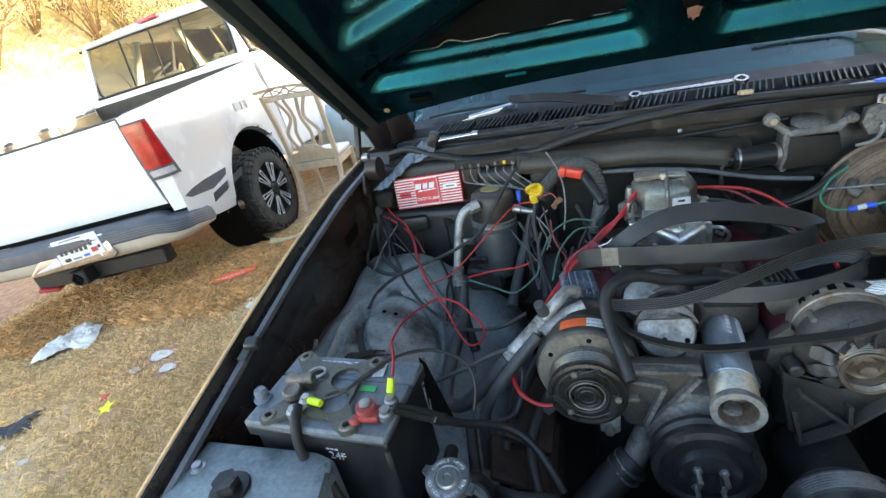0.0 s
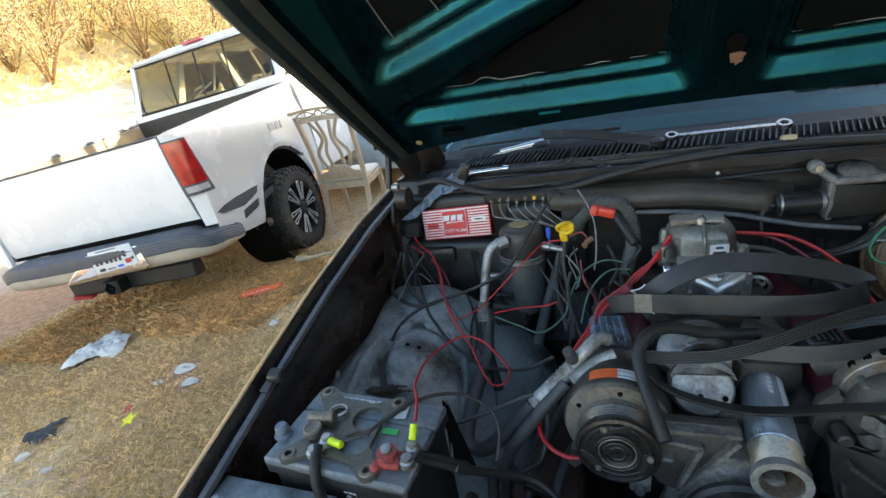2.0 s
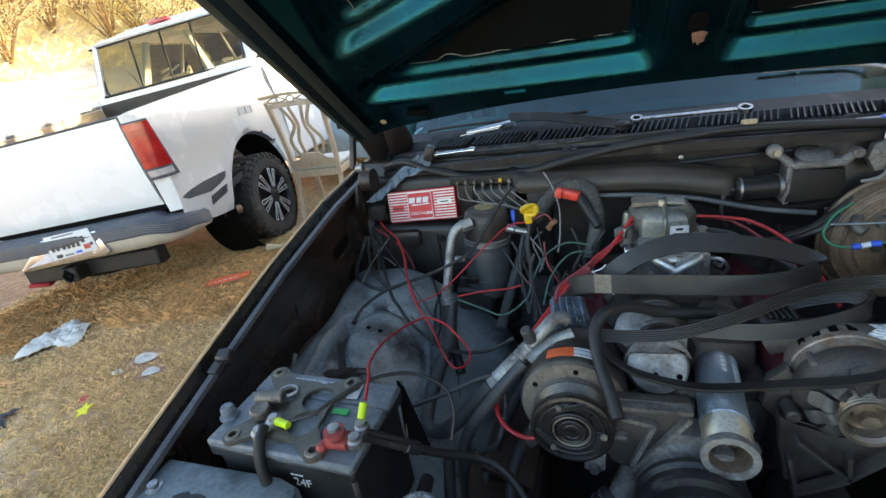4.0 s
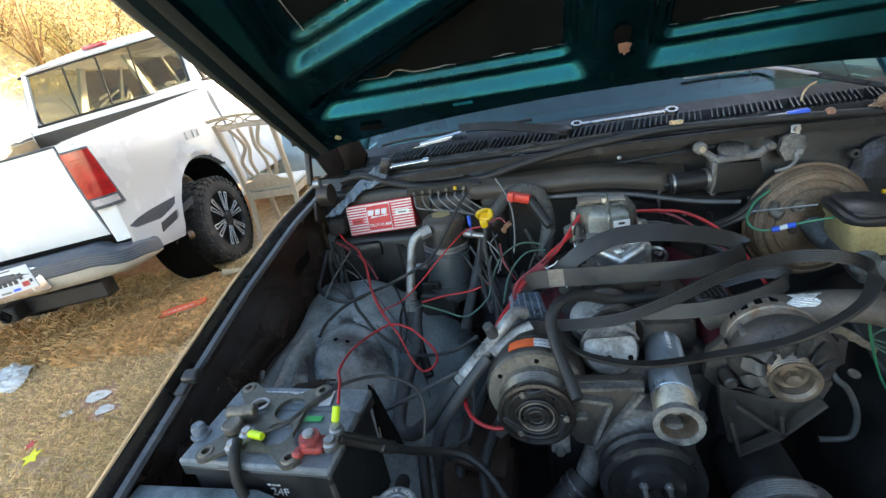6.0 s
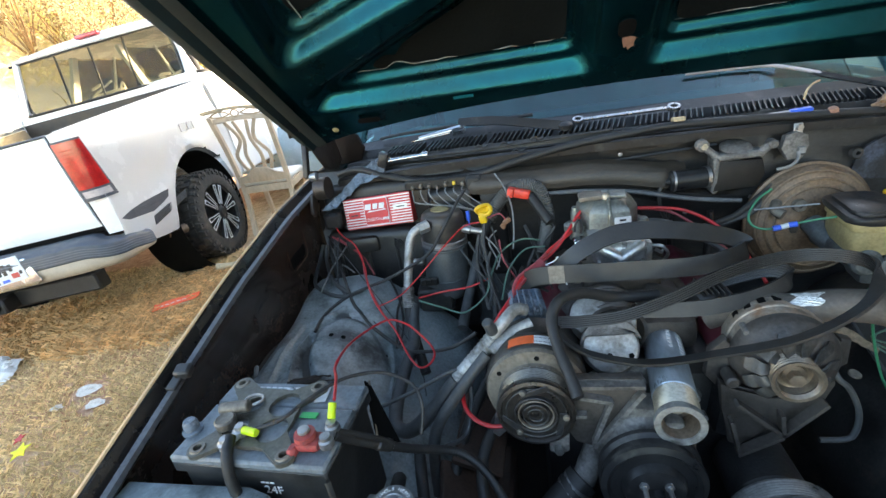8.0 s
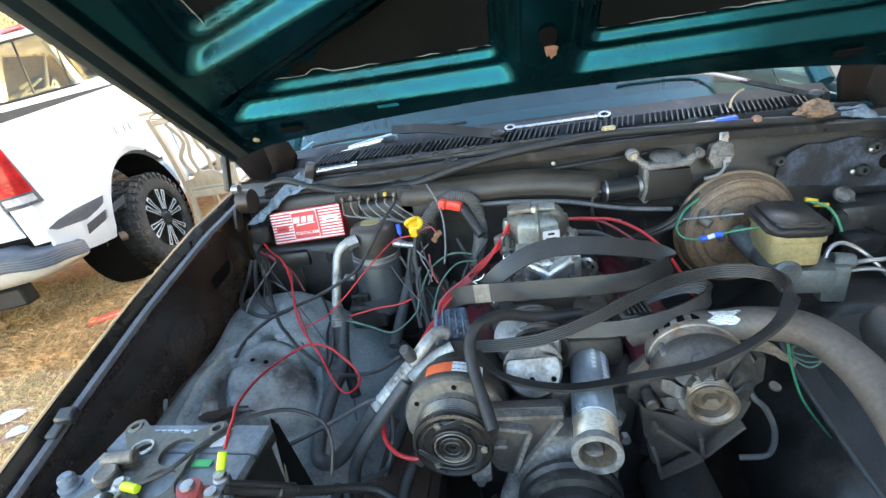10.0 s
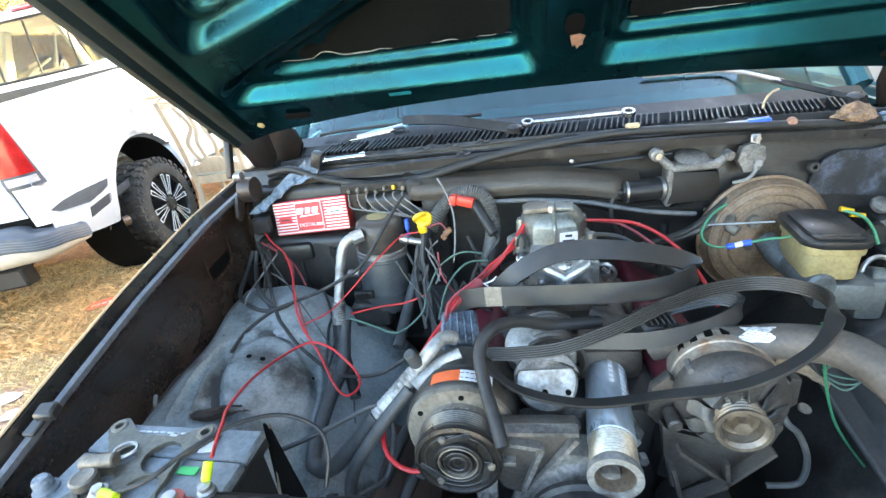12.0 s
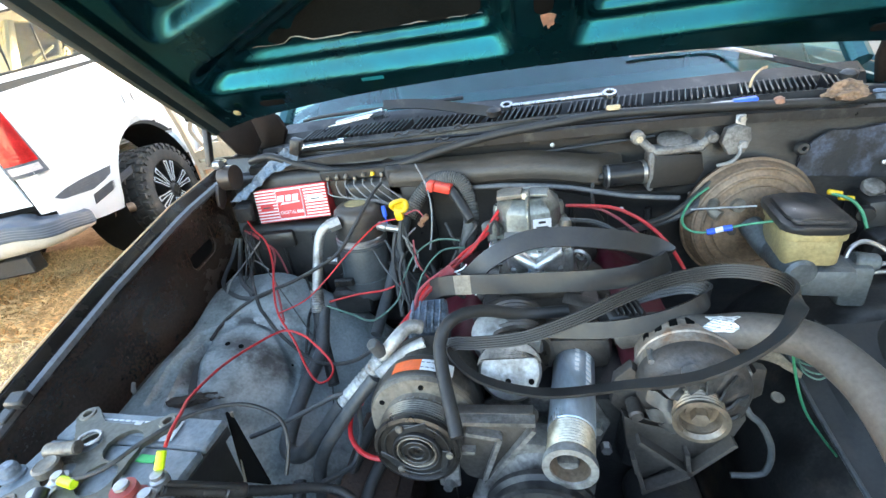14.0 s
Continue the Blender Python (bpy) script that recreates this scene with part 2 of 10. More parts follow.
M_TAN = mat("aged_translucent_reservoir_plastic", (0.36, 0.28, 0.13), 0.4, var=0.35, scale=14, dust=0.45, dust_col=(0.22, 0.17, 0.09))
M_COPPER = mat("rusty_patch", (0.27, 0.14, 0.095), 0.7, var=0.4, scale=30)
M_FOIL = mat("crumpled_foil_label", (0.55, 0.56, 0.56), 0.35, metal=0.5, var=0.3, scale=60, bump=0.5)
M_INK = mat("dark_print", (0.02, 0.02, 0.022), 0.5, var=0.1)
M_HOLE = mat("dark_recess", (0.006, 0.006, 0.006), 0.9, var=0.1, spec=0.05)
M_WTRUCK = mat("white_truck_paint", (0.87, 0.87, 0.865), 0.25, var=0.03, scale=3, dust=0.0, coat=0.5, bump=0.0)
M_MILLED = mat("machined_rim_face", (0.72, 0.74, 0.76), 0.4, metal=0.3, var=0.1, scale=40, bump=0.03)
M_PADRIB = mat("worn_pad_rib", (0.13, 0.145, 0.175), 0.5, var=0.25, scale=20, dust=0.3)
M_WTRIM = mat("grey_bumper_plastic", (0.05, 0.062, 0.085), 0.5, var=0.25, scale=20, dust=0.3)
M_BUMP = mat("tan_dusty_bumper", (0.5, 0.45, 0.38), 0.35, var=0.2, scale=6, dust=0.4, dust_col=(0.42, 0.33, 0.22))
M_PALEBLUE = mat("pale_blue_sticker", (0.45, 0.58, 0.75), 0.15, metal=0.5, var=0.15, scale=20)
M_BADGE = mat("grey_badge", (0.38, 0.38, 0.39), 0.4, var=0.1, scale=30)
M_TYRE = mat("tyre_rubber", (0.035, 0.034, 0.033), 0.75, var=0.35, scale=20, dust=0.5, dust_col=(0.14, 0.115, 0.09), bump=0.3)
M_TAILRED = mat("red_tail_lens", (0.52, 0.012, 0.012), 0.16, var=0.45, scale=9, coat=0.8, bump=0.0)
M_CLEARLENS = mat("clear_reverse_lens", (0.5, 0.46, 0.46), 0.2, var=0.2, scale=30, coat=0.5)
M_BEDLINER = mat("dusty_bed_floor", (0.3, 0.22, 0.13), 0.7, var=0.35, scale=9, dust=0.5)
# bed walls that lie in shade: the shade is put into this colour
M_BEDSHADE = mat("shade_darkened_bed_wall", (0.028, 0.025, 0.022), 0.6, var=0.4, scale=9, dust=0.35, dust_col=(0.14, 0.1, 0.06))
M_SEAT = mat("dark_seat_fabric", (0.05, 0.045, 0.04), 0.8, var=0.3, scale=20)
M_CHAIR = mat("worn_cream_painted_wood", (0.56, 0.45, 0.33), 0.5, var=0.2, scale=9, dust=0.35, dust_col=(0.34, 0.24, 0.15), stretch=(3, 3, 0.7))
M_CUSHION = mat("pale_chair_cushion", (0.62, 0.6, 0.55), 0.8, var=0.12, scale=12)
M_BAG = mat("thin_white_cloth", (0.72, 0.7, 0.65), 0.6, var=0.15, scale=14, dust=0.3, dust_col=(0.5, 0.4, 0.27), bump=0.4)
M_STONE = mat("pale_stone", (0.62, 0.57, 0.50), 0.8, var=0.3, scale=30, dust=0.4, bump=0.5)
M_ORANGECARD = mat("orange_card", (0.85, 0.13, 0.045), 0.5, var=0.1, scale=30, dust=0.12)
M_BONE = mat("weathered_stick_wood", (0.45, 0.35, 0.22), 0.7, var=0.3, scale=40, bump=0.4)
M_LEAFY = mat("yellow_leaf", (0.75, 0.68, 0.03), 0.6, var=0.2, scale=40)
M_DARKCLOTH = mat("dark_rag", (0.05, 0.055, 0.065), 0.9, var=0.3, scale=60, bump=0.5)
M_CAR2 = mat("pale_blue_car_paint", (0.42, 0.55, 0.6), 0.25, var=0.08, scale=5, coat=0.5, dust=0.2)
M_WALL = mat("tan_stucco", (0.42, 0.38, 0.33), 0.9, var=0.12, scale=3, dust=0.3, dust_col=(0.28, 0.22, 0.17), bump=0.4)
M_BEAD = mat("old_adhesive", (0.22, 0.24, 0.22), 0.7, var=0.4, scale=60)
M_PULLEY = mat("browned_pulley_steel", (0.27, 0.23, 0.185), 0.36, metal=0.75, var=0.35, scale=30, dust=0.45, dust_col=(0.15, 0.10, 0.065))
M_CAN = mat("dusty_canister_paint", (0.055, 0.064, 0.070), 0.42, var=0.4, scale=12, dust=0.4, dust_col=(0.12, 0.12, 0.117))
M_BATTCASE = mat("black_battery_case", (0.018, 0.019, 0.02), 0.4, var=0.4, scale=14, dust=0.4, dust_col=(0.09, 0.09, 0.09))
M_DASHTEAL = mat("teal_dashboard_vinyl", (0.03, 0.10, 0.105), 0.6, var=0.25, scale=8, dust=0.3, dust_col=(0.2, 0.25, 0.25))
M_COMPPUL = mat("worn_pulley_steel", (0.17, 0.165, 0.16), 0.32, metal=0.85, var=0.4, scale=25, dust=0.35, dust_col=(0.1, 0.09, 0.08))
M_CLAMP = mat("grimy_red_clamp", (0.36, 0.04, 0.035), 0.5, var=0.3, scale=30, dust=0.4, dust_col=(0.25, 0.2, 0.18))
stain(M_CLAMP, (0.05, 0.03, 0.03), 60, 0.52, 0.68, 0.8)
M_HINGE = mat("greasy_brown_hinge_steel", (0.030, 0.022, 0.018), 0.38, metal=0.2, var=0.5, scale=16, dust=0.4, dust_col=(0.09, 0.065, 0.05))
# rust brown taken near black: the pocket's shade is in the colour
M_POCKET = mat("rusty_pocket_shade", (0.012, 0.008, 0.006), 0.7, var=0.5, scale=12, dust=0.25, spec=0.15, dust_col=(0.04, 0.02, 0.012))
M_REDPLUG = mat("red_orange_plug_plastic", (0.75, 0.055, 0.03), 0.4, var=0.25, scale=30, dust=0.2)
M_MACHINED = mat("bright_machined_zinc", (0.55, 0.56, 0.56), 0.4, metal=0.85, var=0.25, scale=40, dust=0.3, dust_col=(0.25, 0.23, 0.2), bump=0.15)
M_LIP = mat("scuffed_lip_and_ledge_highlight", (0.10, 0.105, 0.115), 0.4, var=0.4, scale=20, dust=0.5, dust_col=(0.2, 0.19, 0.18))
stain(M_HOOD_DARK, (0.012, 0.015, 0.0145), 2.6, 0.40, 0.66, 0.5)
stain(M_LINER, (0.020, 0.021, 0.022), 7, 0.53, 0.66, 0.75)
stain(M_LINER, (0.30, 0.32, 0.33), 40, 0.60, 0.78, 0.35)
for centre, radii in (((-0.690, 1.268, 0.80), (0.060, 0.040, 0.08)), ((-0.635, 1.262, 0.76), (0.045, 0.050, 0.08)), ((-0.705, 1.345, 0.825), (0.050, 0.020, 0.06)), ((-0.765, 1.200, 0.815), (0.018, 0.075, 0.06)), ((-0.70, 1.12, 0.80), (0.07, 0.022, 0.06))):
    spill(M_LINER, (0.014, 0.013, 0.013), centre, radii, 0.85)
stain(M_LINER_DARK, (0.17, 0.12, 0.085), 6, 0.5, 0.68, 0.7)
stain(M_LINER_DARK, (0.015, 0.014, 0.013), 9, 0.5, 0.62, 0.92)
stain(M_FIREWALL, (0.12, 0.09, 0.066), 4.5, 0.50, 0.70, 0.6, (0.5, 1, 2.2))
stain(M_FIREWALL, (0.012, 0.012, 0.012), 11, 0.52, 0.68, 0.85)
stain(M_BATT, (0.28, 0.29, 0.29), 30, 0.5, 0.72, 0.7)
stain(M_BAY, (0.10, 0.085, 0.07), 14, 0.56, 0.74, 0.5)
stain(M_ALU, (0.10, 0.08, 0.06), 22, 0.52, 0.7, 0.8)
stain(M_ALU_DIRTY, (0.02, 0.018, 0.016), 16, 0.5, 0.68, 0.85)
stain(M_ALU_TAN, (0.33, 0.15, 0.06), 14, 0.52, 0.68, 0.85)
stain(M_ALU_TAN, (0.05, 0.04, 0.035), 26, 0.54, 0.7, 0.8)
stain(M_COMP, (0.17, 0.14, 0.11), 40, 0.54, 0.78, 0.7)
stain(M_COMP_TAN, (0.05, 0.045, 0.04), 35, 0.5, 0.7, 0.7)
stain(M_BLUETAPE, (0.04, 0.05, 0.06), 20, 0.48, 0.62, 0.9)
stain(M_BLUETAPE, (0.45, 0.47, 0.5), 45, 0.56, 0.72, 0.7)
stain(M_HOSE, (0.11, 0.098, 0.088), 18, 0.52, 0.75, 0.6)
stain(M_RUST, (0.07, 0.045, 0.03), 9, 0.5, 0.66, 0.8)
stain(M_TYRE, (0.2, 0.165, 0.12), 9, 0.54, 0.72, 0.6)
stain(M_PLASTIC, (0.13, 0.12, 0.105), 22, 0.55, 0.75, 0.6)
M_GLASS = glass("windscreen_glass", (0.30, 0.66, 0.70), 0.015, 1.6)
M_CABGLASS = glass("cab_window_glass", (0.34, 0.31, 0.20), 0.01, 1.25)
M_DASH = mat("dark_dashboard_vinyl", (0.02, 0.03, 0.032), 0.6, var=0.3, scale=12, dust=0.3)


# ---- modelling helpers ----
ORG = {}


def thing(name, at, label, category, group="", kind=""):
    ob = new(name)
    ob.empty_display_size = 0.05
    ob.location = at
    ORG[ob] = Vector(at)
    return tagged(ob, label, category, group, kind)


def finish(bm, name, material, smooth=38):
    bmesh.ops.recalc_face_normals(bm, faces=bm.faces)
    me = bpy.data.meshes.new(name)
    bm.to_mesh(me)
    bm.free()
    for m in (material if isinstance(material, (list, tuple)) else [material]):
        me.materials.append(m)
    if smooth:
        me.polygons.foreach_set("use_smooth", [True] * len(me.polygons))
        me.set_sharp_from_angle(angle=radians(smooth))
    return me


def part(name, bm, material, parent, label="", smooth=38):
    """One mesh, modelled where it stands, as a part of its thing or of another part."""
    shift = ORG[parent]
    bmesh.ops.translate(bm, verts=bm.verts, vec=-shift)
    ob = new(name, finish(bm, name, material, smooth))
    ob.parent = parent
    ORG[ob] = shift
    return tagged(ob, label)


def solo(name, bm, material, label, category, group="", kind="", smooth=38):
    """A thing of one mesh; its origin is at its base."""
    co = [v.co for v in bm.verts]
    at = Vector(((min(c.x for c in co) + max(c.x for c in co)) / 2, (min(c.y for c in co) + max(c.y for c in co)) / 2, min(c.z for c in co)))
    bmesh.ops.translate(bm, verts=bm.verts, vec=-at)
    ob = new(name, finish(bm, name, material, smooth))
    ob.location = at
    ORG[ob] = at
    return tagged(ob, label, category, group, kind)


def B():
    return bmesh.new()


def basis(axis, up=(0, 0, 1)):
    z = Vector(axis).normalized()
    x = Vector(up).cross(z)
    if x.length < 1e-4:
        x = Vector((1, 0, 0)).cross(z)
    if x.length < 1e-4:
        x = Vector((0, 1, 0)).cross(z)
    x.normalize()
    return x, z.cross(x), z


def box(bm, c, size, rot=(0, 0, 0), bevel=0.0, seg=1):
    m = pose(*c, *rot) @ Matrix.Diagonal((*size, 1))
    vs = bmesh.ops.create_cube(bm, size=1, matrix=m)["verts"]
    if bevel:
        es = {e for v in vs for e in v.link_edges}
        bmesh.ops.bevel(bm, geom=list(es), offset=bevel, segments=seg, affect="EDGES", profile=0.5)
    return bm


def lathe(bm, at, axis, profile, seg=32, close=True):
    """A turned body: profile of (radius, height along the axis)."""
    x, y, z = basis(axis)
    at = Vector(at)
    rings = []
    for r, h in profile:
        if r < 1e-5:
            rings.append([bm.verts.new(at + z * h)])
        else:
            rings.append([bm.verts.new(at + z * h + (x * math.cos(a) + y * math.sin(a)) * r) for a in (2 * math.pi * i / seg for i in range(seg))])
    for a, b in zip(rings, rings[1:]):
        for i in range(seg):
            j = (i + 1) % seg
            if len(a) == 1 and len(b) == 1:
                continue
            if len(a) == 1:
                bm.faces.new((a[0], b[i], b[j]))
            elif len(b) == 1:
                bm.faces.new((a[i], b[0], a[j]))
            else:
                bm.faces.new((a[i], b[i], b[j], a[j]))
    if close:
        for ring in (rings[0], rings[-1]):
            if len(ring) > 2:
                bm.faces.new(ring)
    return bm


def cyl(bm, p0, p1, r0, r1=None, seg=20, bevel=0.0):
    p0, p1 = Vector(p0), Vector(p1)
    h = (p1 - p0).length
    r1 = r0 if r1 is None else r1
    prof = [(r0, 0), (r1, h)] if not bevel else [(r0 - bevel, 0), (r0, bevel), (r1, h - bevel), (r1 - bevel, h)]
    return lathe(bm, p0, p1 - p0, prof, seg)


def hexa(bm, p0, p1, r):
    return lathe(bm, p0, Vector(p1) - Vector(p0), [(r, 0), (r, (Vector(p1) - Vector(p0)).length)], 6)


def spline(pts, n=8, closed=False):
    pts = [Vector(p) for p in pts]
    k = len(pts)
    out = []
    for i in range(k if closed else k - 1):
        if closed:
            p = [pts[(i + d) % k] for d in (-1, 0, 1, 2)]
        else:
            p = [pts[max(0, min(k - 1, i + d))] for d in (-1, 0, 1, 2)]
        for s in range(n):
            t = s / n
            out.append(0.5 * (2 * p[1] + (p[2] - p[0]) * t + (2 * p[0] - 5 * p[1] + 4 * p[2] - p[3]) * t * t + (3 * p[1] - p[0] - 3 * p[2] + p[3]) * t ** 3))
    if not closed:
        out.append(pts[-1])
    return out


def tube(bm, pts, r, seg=8, n=8, ripple=0.0, closed=False):
    """A round hose or wire along a smooth line; r: one radius, or one for each end and between."""
    c = spline(pts, n, closed)
    k = len(c)
    rad = (lambda t: r) if not isinstance(r, (list, tuple)) else (lambda t: r[min(len(r) - 2, int(t * (len(r) - 1)))] * (1 - (t * (len(r) - 1) - min(len(r) - 2, int(t * (len(r) - 1))))) + r[min(len(r) - 2, int(t * (len(r) - 1))) + 1] * (t * (len(r) - 1) - min(len(r) - 2, int(t * (len(r) - 1)))))
    tang = [(c[min(k - 1, i + 1)] - c[max(0, i - 1)]).normalized() for i in range(k)]
    if closed:
        tang = [(c[(i + 1) % k] - c[i - 1]).normalized() for i in range(k)]
    x, y, _ = basis(tang[0])
    rings = []
    for i in range(k):
        t = tang[i]
        x = (x - t * x.dot(t)).normalized()
        y = t.cross(x)
        rr = rad(i / max(1, k - 1)) * (1 + ripple * (1 if i % 2 else -1))
        rings.append([bm.verts.new(c[i] + (x * math.cos(a) + y * math.sin(a)) * rr) for a in (2 * math.pi * j / seg for j in range(seg))])
    for i in range(k if closed else k - 1):
        a, b = rings[i], rings[(i + 1) % k]
        for j in range(seg):
            bm.faces.new((a[j], a[(j + 1) % seg], b[(j + 1) % seg], b[j]))
    if not closed:
        bm.faces.new(rings[0])
        bm.faces.new(rings[-1])
    return bm


def ribbon(bm, pts, wide, w, th, n=10, closed=True, cross=((-0.5, 0.5), (0.5, 0.5), (0.5, -0.5), (-0.5, -0.5))):
    """A belt: pts along it, wide: the direction across its width at each point, cross: its section."""
    c = spline(pts, n, closed)
    d = spline(wide, n, closed)
    k = len(c)
    rings = []
    for i in range(k):
        t = (c[(i + 1) % k] - c[i - 1]) if closed else (c[min(k - 1, i + 1)] - c[max(0, i - 1)])
        t.normalize()
        x = d[i] - t * d[i].dot(t)
        x.normalize()
        y = t.cross(x)
        rings.append([bm.verts.new(c[i] + x * (a * w) + y * (b * th)) for a, b in cross])
    m = len(cross)
    for i in range(k if closed else k - 1):
        a, b = rings[i], rings[(i + 1) % k]
        for j in range(m):
            bm.faces.new((a[j], a[(j + 1) % m], b[(j + 1) % m], b[j]))
    if not closed:
        bm.faces.new(rings[0])
        bm.faces.new(rings[-1])
    return bm


def prism(bm, poly, at, ux, uy, depth, bevel=0.0):
    """A flat plate cut to an outline; its thickness goes along ux x uy."""
    at, ux, uy = Vector(at), Vector(ux).normalized(), Vector(uy).normalized()
    nz = ux.cross(uy).normalized()
    a = [bm.verts.new(at + ux * p[0] + uy * p[1]) for p in poly]
    b = [bm.verts.new(v.co + nz * depth) for v in a]
    k = len(poly)
    fs = [bm.faces.new(a), bm.faces.new(b)] + [bm.faces.new((a[i], a[(i + 1) % k], b[(i + 1) % k], b[i])) for i in range(k)]
    if bevel:
        bmesh.ops.bevel(bm, geom=list({e for e in fs[1].edges} | {e for e in fs[0].edges}), offset=bevel, segments=2, affect="EDGES", profile=0.5)
    return bm


def rounded(w, h, r, k=5):
    out = []
    for cx, cy, a0 in ((w / 2 - r, h / 2 - r, 0), (-w / 2 + r, h / 2 - r, 90), (-w / 2 + r, -h / 2 + r, 180), (w / 2 - r, -h / 2 + r, 270)):
        for i in range(k + 1):
            a = radians(a0 + 90 * i / k)
            out.append((cx + r * math.cos(a), cy + r * math.sin(a)))
    return out


def sheet(bm, nu, nv, f, thick=0.0):
    """A sheet of faces from f(u, v), both 0 to 1; thick: a second skin along the normal."""
    g = [[bm.verts.new(f(i / nu, j / nv)) for j in range(nv + 1)] for i in range(nu + 1)]
    fs = [bm.faces.new((g[i][j], g[i + 1][j], g[i + 1][j + 1], g[i][j + 1])) for i in range(nu) for j in range(nv)]
    if thick:
        bm.normal_update()
        bmesh.ops.solidify(bm, geom=fs, thickness=thick)
    return bm


def smoothstep(a, b, x):
    t = max(0.0, min(1.0, (x - a) / (b - a)))
    return t * t * (3 - 2 * t)


def text(name, body, size, at, ux, uy, material, parent, label="", depth=0.0006):
    """Raised lettering, laid on a surface."""
    cu = bpy.data.curves.new(name, "FONT")
    cu.body, cu.size, cu.extrude, cu.align_x, cu.align_y = body, size, depth, "CENTER", "CENTER"
    tmp = bpy.data.objects.new(name, cu)
    scene.collection.objects.link(tmp)
    me = bpy.data.meshes.new_from_object(tmp.evaluated_get(bpy.context.evaluated_depsgraph_get()))
    bpy.data.objects.remove(tmp)
    me.name = name
    ux, uy = Vector(ux).normalized(), Vector(uy).normalized()
    nz = ux.cross(uy).normalized()
    uy = nz.cross(ux)
    m = Matrix((ux, uy, nz)).transposed().to_4x4()
    m.translation = Vector(at) - ORG[parent]
    me.transform(m)
    me.materials.clear()
    me.materials.append(material)
    ob = new(name, me)
    ob.parent = parent
    ORG[ob] = ORG[parent]
    return tagged(ob, label)


# ---- ground and hillside ----
def lerp_table(tab, x):
    for (a, p), (b, q) in zip(tab, tab[1:]):
        if x <= b:
            t = max(0.0, (x - a) / (b - a))
            return p + (q - p) * t
    return tab[-1][1]


def ground_z(x, y):
    slope = lerp_table([(-40, -0.9), (-9, -0.42), (-4.6, -0.03), (-3.5, 0.06), (-2.6, 0.135), (-1.8, 0.16), (-1.0, 0.10), (60, 0.08)], x)
    far = smoothstep(5.5, 14, y + 0.35 * -x - 1.0)
    hill = 4.4 * smoothstep(8.0, 16.6, 0.44 * y - 0.9 * x) * smoothstep(3.0, -3.0, x)
    rough = 0.02 * noise.noise(Vector((x * 0.9, y * 0.9, 3.1))) + 0.008 * noise.noise(Vector((x * 4, y * 4, 1.7)))
    if -1.3 < x < 1.5 and -1.0 < y < 5:
        rough *= 0.3
    return slope + far * 0.25 + hill + rough


